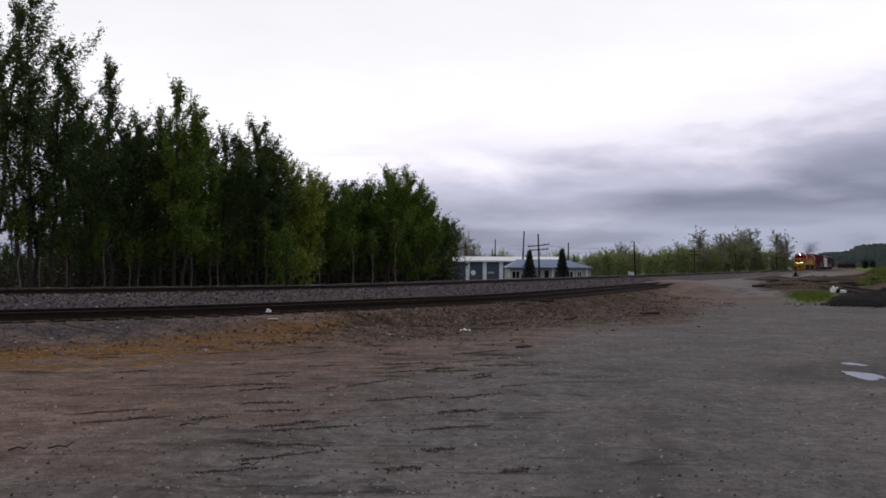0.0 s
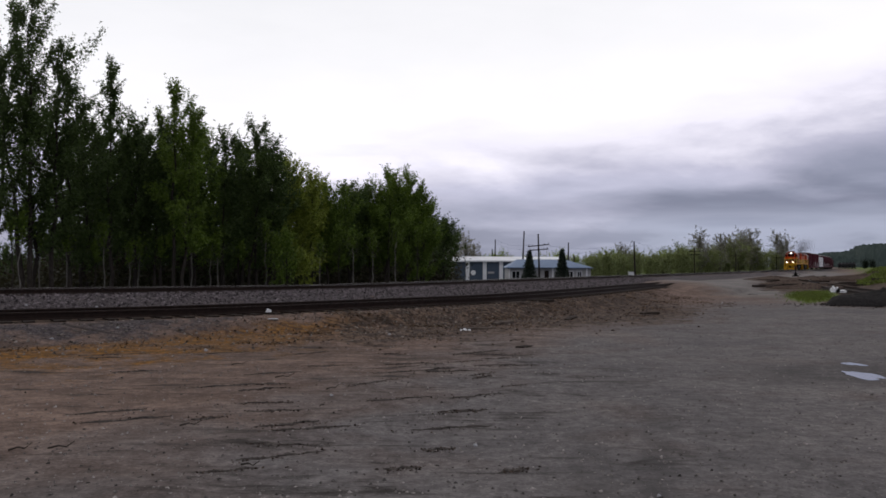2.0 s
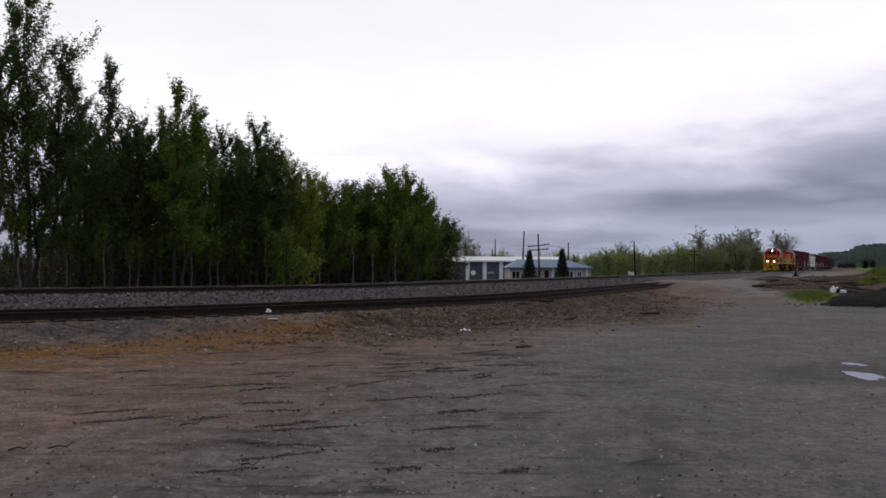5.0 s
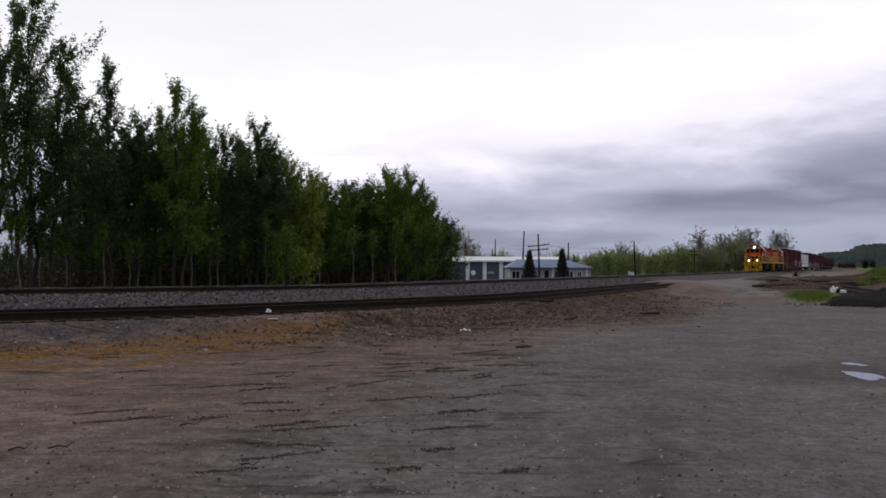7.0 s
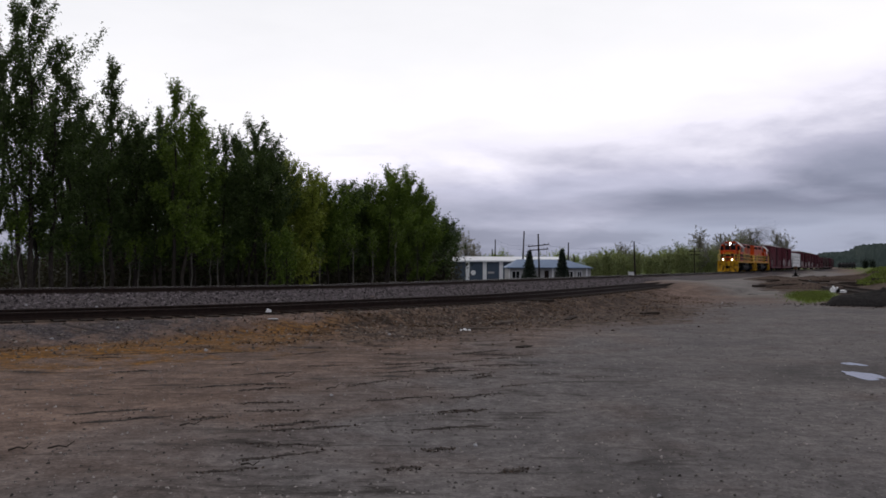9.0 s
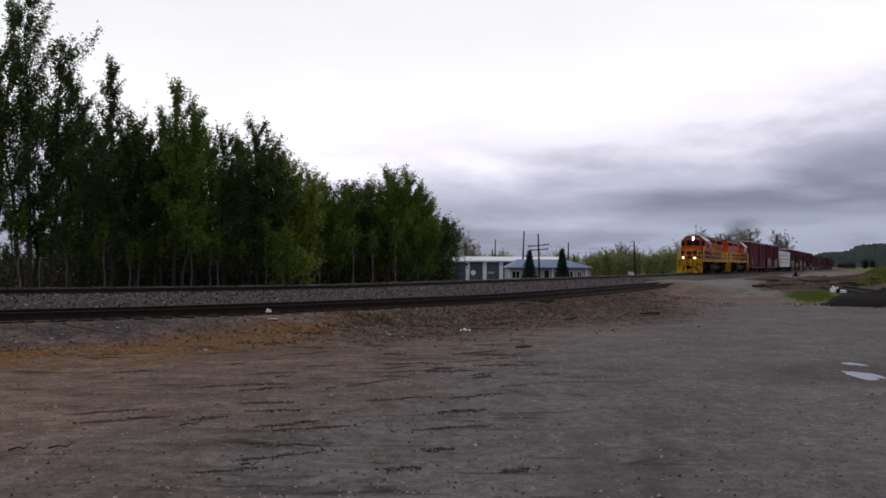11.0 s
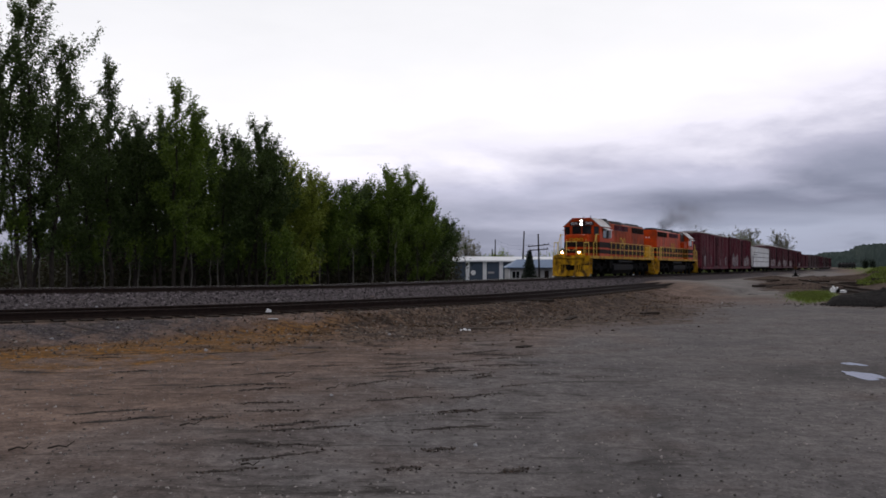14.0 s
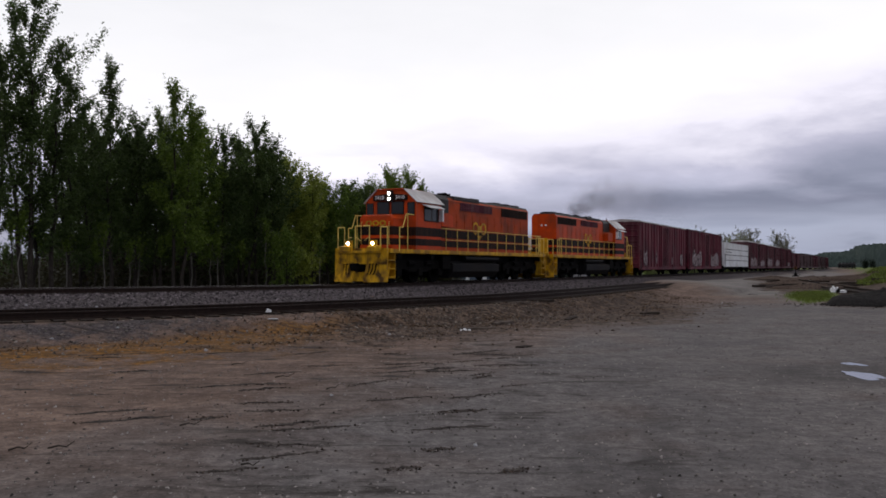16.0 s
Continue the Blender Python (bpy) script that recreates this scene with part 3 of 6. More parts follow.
    tyres = np.maximum(smooth01(0.16, 0.03, np.abs(X - 0.26 * Y + 0.06)), 0.6 * smooth01(0.16, 0.03, np.abs(X - 0.115 * Y - 0.42))) * smooth01(10.5, 6.5, Y) * (Y > 2)
    masks["damp"] = yardside * np.clip(np.maximum(0.7 * pool, 0.8 * tyres), 0, 1)
    for k, v in masks.items():
        at = me.attributes.new(k, "FLOAT", "POINT")
        at.data.foreach_set("value", v.astype(np.float32).reshape(-1))
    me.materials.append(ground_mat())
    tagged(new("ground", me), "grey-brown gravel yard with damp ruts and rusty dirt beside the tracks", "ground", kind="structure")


make_ground()


def z_at(x, y):
    return float(relief(np.array([x], float), np.array([y], float))[0][0])


RAIL_PROFILE = ((-0.07, -0.17), (0.07, -0.17), (0.07, -0.155), (0.012, -0.13), (0.012, -0.045), (0.036, -0.035), (0.036, -0.004), (0.028, 0.0), (-0.028, 0.0), (-0.036, -0.004), (-0.036, -0.035), (-0.012, -0.045), (-0.012, -0.13), (-0.07, -0.155))


def sweep(bm, pts, off):
    """A rail along pts (x, y, z), pushed off metres to the right of the way it runs."""
    rings = []
    for i, p in enumerate(pts):
        a, b = Vector(pts[max(i - 1, 0)]), Vector(pts[min(i + 1, len(pts) - 1)])
        d = (b - a).normalized()
        r = Vector((d.y, -d.x, 0)).normalized()
        c = Vector(p) + r * off
        rings.append([bm.verts.new(c + r * u + Vector((0, 0, v))) for u, v in RAIL_PROFILE])
    n = len(RAIL_PROFILE)
    for a, b in zip(rings, rings[1:]):
        for i in range(n):
            f = bm.faces.new((a[i], a[(i + 1) % n], b[(i + 1) % n], b[i]))
            f.material_index = 1 if i in (6, 7, 8) else 0
    bm.faces.new(rings[0][::-1])
    bm.faces.new(rings[-1])


def make_track(pts, label, tie_pieces, worn):
    t = empty("railway_track", Matrix.Identity(4), label, "railway track", kind="structure")
    for off in (-0.7535, 0.7535):
        bm = bmesh.new()
        sweep(bm, pts, off)
        part("rail", bm, ["rail", worn], t, "worn steel rail")
    return t, pts, tie_pieces


TRACKS = [
    make_track([(r[1], r[2], r[4]) for r in LINE if r[0] >= -70], "main line of worn steel rails on dark ties", (-22, 45), "railtop"),
    make_track([(p.x, p.y, SIDING_Z) for p in SIDING if p.x < 15.5], "rusty siding half sunk in gravel beside the main line", (-14, 12), "rail"),
    make_track([(p.x, p.y, SPUR_Z) for p in SPUR], "rusty spur track in brown dirt at the yard's edge", (15, 34), "rail"),
]


# ---- trees ----
M["leaf_olive"] = leaf_mat("olive_willow_leaf", (0.17, 0.20, 0.07), (0.23, 0.26, 0.105))


def leaf_mesh(name, pts, size, material, rnd, droop=0.3):
    """Many small pointed leaves, one at each point."""
    n = len(pts)
    P = np.array(pts)
    S = size * rnd.uniform(0.6, 1.4, n)[:, None]
    A = rnd.normal(size=(n, 3))
    A[:, 2] = A[:, 2] * 0.6 - droop
    A /= np.linalg.norm(A, axis=1)[:, None]
    B = np.cross(A, rnd.normal(size=(n, 3)))
    B /= np.linalg.norm(B, axis=1)[:, None] + 1e-9
    v = np.stack([P - B * 0.36 * S, P + B * 0.36 * S, P + A * S], 1).reshape(-1, 3)
    f = np.arange(3 * n).reshape(-1, 3)
    me = bpy.data.meshes.new(name)
    me.from_pydata(v.tolist(), [], f.tolist())
    me.materials.append(M[material])
    return me


def limb(bm, pts, r0, r1, seg=6):
    rings = []
    n = len(pts)
    for i, p in enumerate(pts):
        d = (Vector(pts[min(i + 1, n - 1)]) - Vector(pts[max(i - 1, 0)])).normalized()
        u = d.orthogonal().normalized()
        w = d.cross(u)
        r = r0 + (r1 - r0) * i / (n - 1)
        rings.append([bm.verts.new(Vector(p) + (u * math.cos(k * 2 * math.pi / seg) + w * math.sin(k * 2 * math.pi / seg)) * r) for k in range(seg)])
    for a, b in zip(rings, rings[1:]):
        for k in range(seg):
            bm.faces.new((a[k], a[(k + 1) % seg], b[(k + 1) % seg], b[k]))
    bm.faces.new(rings[-1])


def make_tree(seed, h, spread, leaves, leaf, crown0, bark, leafmat, label, stems=1, dense=1.0, ragged=0.25, category="tree", name="tree", top=0.12, radius=None, wind=0.0, plume=1.0):
    """A tree of height h, with limbs from crown0 * h up and a crown of leaf sprays along them."""
    rnd = np.random.RandomState(seed)
    tree = empty(name, Matrix.Identity(4), label, category)
    bm = bmesh.new()
    pts = []
    for st in range(stems):
        lean = rnd.normal(size=2) * (0.012 if st == 0 else 0.07) * h
        base = rnd.normal(size=2) * 0.25 * (stems > 1)
        hh = (h - min(1.15, 0.14 * h)) * (1 if st == 0 else rnd.uniform(0.62, 0.9))
        wob = rnd.normal(size=(9, 2)) * 0.007 * h
        wob[0] = 0
        trunk = [(base[0] + lean[0] * (k / 8) ** 1.5 + wob[k, 0], base[1] + lean[1] * (k / 8) ** 1.5 + wob[k, 1], hh * k / 8 - 0.3 * (k == 0)) for k in range(9)]
        r0 = radius or 0.0075 * h + 0.02
        limb(bm, trunk, r0, 0.012, 7)
        T = np.array(trunk)
        nl = int(26 * dense) if stems == 1 else int(18 * dense)
        for b in range(nl):
            f = crown0 + (1 - crown0) * (b + rnd.uniform(0, 1)) / nl
            f = min(f, 0.97)
            k = f * 8
            k0 = int(k)
            p0 = T[k0] + (T[min(k0 + 1, 8)] - T[k0]) * (k - k0)
            az = b * 2.4 + rnd.uniform(-0.5, 0.5)
            g = (f - crown0) / (1 - crown0)
            prof = (0.5 + 1.4 * g) if g < 0.35 else (1.0 - ((g - 0.35) / 0.65) ** 0.9 * (1 - top))
            ln = spread * prof * rnd.uniform(1 - ragged, 1 + ragged)
            up = 0.45 + 1.1 * g + rnd.uniform(-0.15, 0.25)
            d = np.array([math.cos(az), math.sin(az), up])
            bp = [p0 + d * ln * q + np.array([0, 0, 0.16 * ln * q * q]) + rnd.normal(size=3) * 0.04 * ln * (q > 0) for q in (0, 0.33, 0.66, 1.0)]
            limb(bm, [tuple(p) for p in bp], r0 * 0.32 * (1.1 - f), 0.006, 4)
            m = int(leaves / (nl * stems) * (0.5 + prof))
            twigs = max(3, m // 20)
            for tw in range(twigs):
                q = rnd.uniform(0.08, 1.0) ** 0.8
                c = np.array(bp[0]) + (np.array(bp[3]) - np.array(bp[0])) * q
                td = rnd.normal(size=3) * (0.36 + 0.5 * (1 - plume)) + d * 0.35 + np.array([wind, 0, plume])
                td /= np.linalg.norm(td)
                tl = ln * rnd.uniform(0.15, 0.35) + rnd.uniform(0.3, 0.95)
                cnt = max(1, m // twigs)
                qq = rnd.uniform(0, 1, cnt)[:, None]
                pts.append(c + td * tl * qq + np.array([0.22 * wind * tl, 0, 0]) * qq * qq + rnd.normal(size=(cnt, 3)) * (0.03 + 0.085 * tl * (1 - 0.8 * qq)))
        # the leader's own shoots, thinning to the tip
        for tw in range(22):
            c = T[8] - (T[8] - T[6]) * rnd.uniform(0, 1)
            td = rnd.normal(size=3) * 0.34 + np.array([wind, 0, 1.0])
            tl = rnd.uniform(0.4, 0.95) * min(1.0, 0.14 * h)
            qq = rnd.uniform(0, 1, 22)[:, None]
            pts.append(c + td * tl * qq + rnd.normal(size=(22, 3)) * (0.03 + 0.07 * tl * (1 - 0.8 * qq)))
    tr = part("trunk", bm, bark, tree)
    cr = new("crown", leaf_mesh("crown", np.concatenate(pts), leaf, leafmat, rnd))
    cr.parent = tree
    return tree


def spruce(seed, h, r, label):
    rnd = np.random.RandomState(seed)
    tree = empty("spruce_tree", Matrix.Identity(4), label, "tree")
    bm = bmesh.new()
    limb(bm, [(0, 0, -0.3), (0.02, 0, h * 0.5), (0, 0.02, h)], 0.14, 0.02, 7)
    pts = []
    for k in range(95):
        z = h * (0.05 + 0.94 * (k + rnd.uniform(0, 1)) / 95)
        ln = r * (1 - z / h) * rnd.uniform(0.75, 1.15) + 0.12
        az = k * 2.4
        d = np.array([math.cos(az), math.sin(az), -0.22])
        limb(bm, [(0, 0, z), tuple(np.array([0, 0, z]) + d * ln)], 0.02, 0.005, 4)
        q = rnd.uniform(0.05, 1, 55)[:, None] ** 0.6
        pts.append(np.array([0, 0, z]) + d * ln * q + rnd.normal(size=(55, 3)) * np.array([0.07, 0.07, 0.07]))
    part("trunk", bm, "bark_dark", tree)
    cr = new("crown", leaf_mesh("crown", np.concatenate(pts), 0.19, "needle", rnd, 0.1))
    cr.parent = tree
    return tree


SWAY = []      # trees that the wind rocks: object, base pose, phase, size


def put_tree(ob, x, y, scale=1.0, turn=0.0, sway=0.0):
    ob.scale = (scale,) * 3
    z = z_at(x, y)
    ob.matrix_basis = Matrix.LocRotScale((x, y, z), Euler((0, 0, turn)), (scale,) * 3)
    if sway:
        SWAY.append((ob, x, y, z, turn, sway))
    return ob


def spot(px, d):
    """Ground place at a bearing and a distance."""
    return (px - 784) / 1508.3 * d, d


# the grove behind the main line: bearing, distance, height, kind
def grove():
    g = "poplar grove behind the main line"
    dark = "tall dark-leaved poplar tree standing behind the main line"
    mid = "green-leaved poplar tree standing behind the main line"
    yel = "young yellow-green poplar tree at the grove's edge"
    rows = [
        # bearing, distance, crest of the crown, spread, leaves, crown start, kind
        (45, 40, -30, 2.5, 9000, 0.22, "d"), (-14, 42, -10, 2.4, 6000, 0.22, "d"), (88, 41, 62, 1.6, 6500, 0.22, "d"), (122, 43, 125, 1.9, 7000, 0.14, "d"),
        (193, 44, 97, 1.0, 4600, 0.20, "d"), (152, 46, 165, 1.8, 7000, 0.12, "d"), (232, 46, 205, 1.8, 7500, 0.10, "d"),
        (320, 45, 140, 1.5, 8000, 0.12, "m"), (274, 47, 198, 1.8, 7500, 0.10, "d"), (350, 49, 212, 1.7, 7500, 0.10, "m"),
        (388, 51, 226, 1.7, 7500, 0.10, "d"), (444, 52, 216, 1.9, 10000, 0.10, "d"), (418, 54, 245, 1.7, 7000, 0.10, "m"), (478, 54, 238, 1.7, 7500, 0.10, "d"),
        (512, 55, 280, 1.8, 7500, 0.10, "y"), (542, 57, 305, 1.7, 7500, 0.10, "y"), (580, 58, 325, 1.9, 8000, 0.08, "m"),
        (615, 60, 326, 1.9, 8000, 0.08, "d"), (650, 61, 326, 1.9, 8000, 0.08, "m"), (684, 60, 302, 1.9, 9000, 0.06, "m"),
        (724, 62, 300, 2.0, 10000, 0.05, "m"), (752, 63, 330, 1.6, 7500, 0.05, "m"), (786, 66, 392, 1.2, 3000, 0.12, "d"),
        (486, 50, 425, 0.6, 500, 0.1, "m"), (508, 49, 418, 0.6, 700, 0.1, "m"), (540, 50, 468, 0.7, 600, 0.05, "y"),
        (140, 53, 232, 2.4, 9000, 0.05, "d"), (180, 53, 234, 2.4, 9000, 0.05, "d"),
        (220, 54, 236, 2.4, 9000, 0.05, "d"), (258, 55, 236, 2.4, 9000, 0.05, "d"), (300, 56, 232, 2.4, 9000, 0.05, "d"), (338, 58, 238, 2.4, 9000, 0.05, "d"),
        (370, 60, 255, 2.4, 9000, 0.05, "d"), (420, 61, 262, 2.4, 9000, 0.05, "d"), (466, 63, 270, 2.4, 9000, 0.05, "d"), (515, 65, 315, 2.4, 9000, 0.05, "d"),
        (560, 68, 340, 2.4, 9000, 0.05, "d"), (600, 69, 348, 2.4, 9000, 0.05, "d"), (640, 70, 348, 2.4, 9000, 0.05, "d"), (690, 71, 340, 2.4, 9000, 0.05, "d"), (732, 72, 348, 2.2, 6500, 0.05, "d"),
        (-90, 40, 0, 2.6, 5000, 0.2, "d"), (-190, 40, 0, 2.8, 5000, 0.2, "d"),
    ]
    for k, (px, d, crest, sp, lv, c0, kind) in enumerate(rows):
        lab, lm = {"d": (dark, "leaf_dark"), "m": (mid, "leaf_mid"), "y": (yel, "leaf_light")}[kind]
        x, y = spot(px, d)
        h = 2.05 + (470 - crest) / 1508.3 * d - z_at(x, y)
        t = make_tree(100 + k, h, sp, int(lv * (2.1 if k < 4 else 1.8 if k < 26 else 0.9)), 0.115 if k < 26 else 0.2, max(c0, 0.2) if k < 20 else c0, "bark_dark", lm, lab, stems=2 if lv > 4700 else 1, ragged=0.4, wind=0.22)
        t["group"] = g
        put_tree(t, x, y, 1.0, 0.0, 1.0 if k < 23 else 0)


grove()


def saplings():
    """Thin bare stems at the grove's edge."""
    rnd = np.random.RandomState(5)
    for k, px in enumerate((22, 34, 70, 118, 170, 184, 230, 246, 285, 340, 372, 386, 430, 470, 508, 566, 600, 626, 660, 700, 740)):
        d = 38.6 + px * 0.026 + rnd.uniform(-0.5, 0.8)
        h = rnd.uniform(3.0, 5.0)
        t = make_tree(300 + k, h, 0.6, 90, 0.12, 0.6, "bark_pale" if k % 4 else "bark_dark", "leaf_mid", "thin pale-barked sapling at the grove's edge", radius=0.042)
        t["group"] = "saplings along the grove"
        x, y = spot(px, d)
        put_tree(t, x, y, 1, k)


saplings()


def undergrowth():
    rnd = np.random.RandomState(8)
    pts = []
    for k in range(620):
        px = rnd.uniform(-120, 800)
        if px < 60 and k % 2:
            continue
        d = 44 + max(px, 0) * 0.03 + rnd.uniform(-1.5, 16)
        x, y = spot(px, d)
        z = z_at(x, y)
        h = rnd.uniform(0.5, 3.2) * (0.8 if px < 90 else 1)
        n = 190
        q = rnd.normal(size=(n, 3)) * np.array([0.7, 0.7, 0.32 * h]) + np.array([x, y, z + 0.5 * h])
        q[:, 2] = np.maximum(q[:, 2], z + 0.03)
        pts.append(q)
    # the leaf colour, not the light, makes the grove's depth this dark
    ob = new("undergrowth", leaf_mesh("undergrowth", np.concatenate(pts), 0.2, "shade_brush", rnd))
    tagged(ob, "brown undergrowth coloured dark for the shade inside the grove", "undergrowth", kind="stuff")


undergrowth()


def far_woods():
    g = "willow thicket beyond the tracks"
    lab = "spring-green willow bush far beyond the main line"
    lab2 = "half-bare budding tree rising from the far thicket"
    kinds = [make_tree(500 + k, 5.0, 1.7, 4600, 0.15, 0.05, "bark_dark", "leaf_far" if k % 2 else "leaf_olive", lab, stems=3, category="bush", name="willow_bush", dense=0.7, top=0.4, plume=0.35) for k in range(4)]
    bare = [make_tree(520 + k, 8.0, 2.0, 3400, 0.17, 0.15, "bark_pale", "leaf_bud", lab2, stems=3, dense=1.0, top=0.5, radius=0.05, plume=0.4) for k in range(3)]
    rnd = np.random.RandomState(77)
    used = set()

    def place(pool, k, px, d, h, base):
        src = pool[k % len(pool)]
        x, y = spot(px, d)
        t = src if src not in used else copy_thing(src, Matrix.Identity(4))
        used.add(src)
        t["group"] = g
        put_tree(t, x, y, h / base, rnd.uniform(0, 6.28))
    tops = ((1040, 447), (1060, 446), (1085, 440), (1110, 438), (1150, 446), (1190, 438), (1205, 428), (1230, 436), (1250, 437), (1270, 430), (1295, 422), (1320, 414), (1338, 436), (1360, 446), (1380, 440), (1400, 452), (1412, 456))
    k = 0
    px = 1041.0
    while px < 1412:
        for (a, ta), (b, tb) in zip(tops, tops[1:]):
            if a <= px <= b:
                ty = ta + (tb - ta) * (px - a) / (b - a)
        d = 150 + max(0.0, px - 1050) * 0.42
        for row in range(2):
            dd = d + row * 14 + rnd.uniform(-4, 4)
            h = 1.6 + 0.9 + (471 - ty - rnd.uniform(-3, 5 + 4 * row)) / 1508 * dd
            place(kinds, k, px + rnd.uniform(-4, 4), dd, max(h, 2.2), 5.7)
            k += 1
        px += 13
    for j, (px, ty) in enumerate(((1100, 428), (1240, 402), (1270, 408), (1292, 412), (1316, 404), (1332, 400), (1377, 409), (1390, 420))):
        d = 175 + (px - 1100) * 0.4
        place(bare, j, px, d, 2.5 + (471 - ty) / 1508 * d, 8.6)
    # small trees behind the building
    for j, (px, ty, d) in enumerate(((806, 408, 150), (822, 412, 160), (842, 428, 170), (884, 440, 200), (900, 446, 200), (930, 448, 200), (960, 447, 200), (984, 438, 190), (1003, 446, 200), (1020, 446, 210), (1045, 448, 200), (868, 446, 210), (850, 448, 210))):
        place(bare if j < 3 else kinds, j, px, d, 2.5 + (471 - ty) / 1508 * d, 8.6 if j < 3 else 5.9)

    # woods behind the grove
    deep = [make_tree(540 + k, 5.0, 2.0, 3600, 0.24, 0.05, "bark_dark", "leaf_dark", "dark leafy bush in the depth of the grove", stems=3, category="bush", name="hazel_bush", dense=0.8, top=0.4) for k in range(3)]
    for j in range(34):
        px = -150 + j * 28 + rnd.uniform(-8, 8)
        place(deep, j, px, 92 + rnd.uniform(0, 22), rnd.uniform(5.5, 8.5) * (0.6 if px < 75 else 1), 5.7)


far_woods()


def hills():
    rnd = np.random.RandomState(4)
    for lab, x0, x1, d, prof in (
        ("low wooded hill beyond the end of the line", 620, 1700, 1500, ((0, 0), (0.03, 17), (0.058, 25), (0.085, 31), (0.118, 39), (0.148, 42), (0.3, 50), (0.7, 40), (1, 0))),
    ):
        bm = bmesh.new()
        nx, ny = 420, 14
        grid = []
        for j in range(ny):
            row = []
            for i in range(nx):
                u, v = i / (nx - 1), j / (ny - 1)
                for (a, ha), (b, hb) in zip(prof, prof[1:]):
                    if a <= u <= b:
                        hh = ha + (hb - ha) * (u - a) / (b - a)
                z = hh * math.sin(math.pi * min(1, v * 1.15) / 2) + ((rnd.uniform(-2.4, 2.4) + 2.6 * math.sin(u * 41 + v) + 1.7 * math.sin(u * 97 + 2 * v)) if 0 < v and hh > 2 else 0)
                row.append(bm.verts.new((x0 + (x1 - x0) * u, d + v * 40, z - 1)))
            grid.append(row)
        for a, b in zip(grid, grid[1:]):
            for i in range(nx - 1):
                bm.faces.new((a[i], a[i + 1], b[i + 1], b[i]))
        tagged(part("hill", bm, "hill"), lab, "hill", kind="structure")


hills()


# ---- train ----
def car_pose(s, flip=False):
    x, y, th, z = on_line(s)
    return Matrix.Translation((x, y, z)) @ Matrix.Rotation(math.atan2(-math.cos(th), -math.sin(th)) + (math.pi if flip else 0), 4, "Z")


MOVING = []    # vehicle, its middle behind the train's front, turned about
AXLES = []     # wheelset, wheel radius, its place on the vehicle, way it turns


def mesh_of(name, build, mats, smooth=False):
    bm = bmesh.new()
    build(bm)
    me = bpy.data.meshes.new(name)
    bm.to_mesh(me)
    bm.free()
    for k in mats:
        me.materials.append(M[k])
    return me


def wheelset_mesh(r):
    def build(bm):
        for s in (-1, 1):
            rod(bm, (0, s * 0.70, 0), (0, s * 0.84, 0), r, 22)
            rod(bm, (0, s * 0.665, 0), (0, s * 0.70, 0), r + 0.028, 22)
            rod(bm, (0, s * 0.84, 0), (0, s * 0.87, 0), r * 0.55, 14)
            for k in range(4):
                a = k * math.pi / 2
                rod(bm, (r * 0.72 * math.cos(a), s * 0.83, r * 0.72 * math.sin(a)), (r * 0.72 * math.cos(a), s * 0.858, r * 0.72 * math.sin(a)), 0.06, 6)
        rod(bm, (0, -1.02, 0), (0, 1.02, 0), 0.085, 10)
    return mesh_of("wheelset", build, ["grime"])


WHEEL_BIG, WHEEL_SMALL = wheelset_mesh(0.508), wheelset_mesh(0.457)


def wheelset(parent, x, r, keyed, way=1):
    o = new("wheelset", WHEEL_BIG if r > 0.5 else WHEEL_SMALL)
    o.parent = parent
    o.matrix_basis = Matrix.Translation((x, 0, r))
    if keyed:
        AXLES.append((o, r, (x, 0, r), way))


def settle(vehicle):
    """The body sits down on its springs."""
    for o in vehicle.children:
        if not o.name.startswith(("wheelset", "truck_frame")):
            o.matrix_basis = Matrix.Translation((0, 0, -0.07)) @ o.matrix_basis


def tube(bm, pts, r=0.022, seg=6):
    for a, b in zip(pts, pts[1:]):
        rod(bm, a, b, r, seg)


def text_mesh(body, size, name):
    cu = bpy.data.curves.new(name, "FONT")
    cu.body, cu.size, cu.extrude, cu.align_x, cu.align_y = body, size, 0.006, "CENTER", "CENTER"
    ob = bpy.data.objects.new(name, cu)
    scene.collection.objects.link(ob)
    bpy.context.view_layer.update()
    me = bpy.data.meshes.new_from_object(ob)
    bpy.data.objects.remove(ob)
    return me


def ring(bm, cx, y, cz, r, w, seg=18, t=0.012):
    for k in range(seg):
        a, b = k * 2 * math.pi / seg, (k + 1) * 2 * math.pi / seg
        q = [(cx + rr * math.cos(u), cz + rr * math.sin(u)) for rr, u in ((r, a), (r, b), (r - w, b), (r - w, a))]
        prism(bm, q, y, y + t)


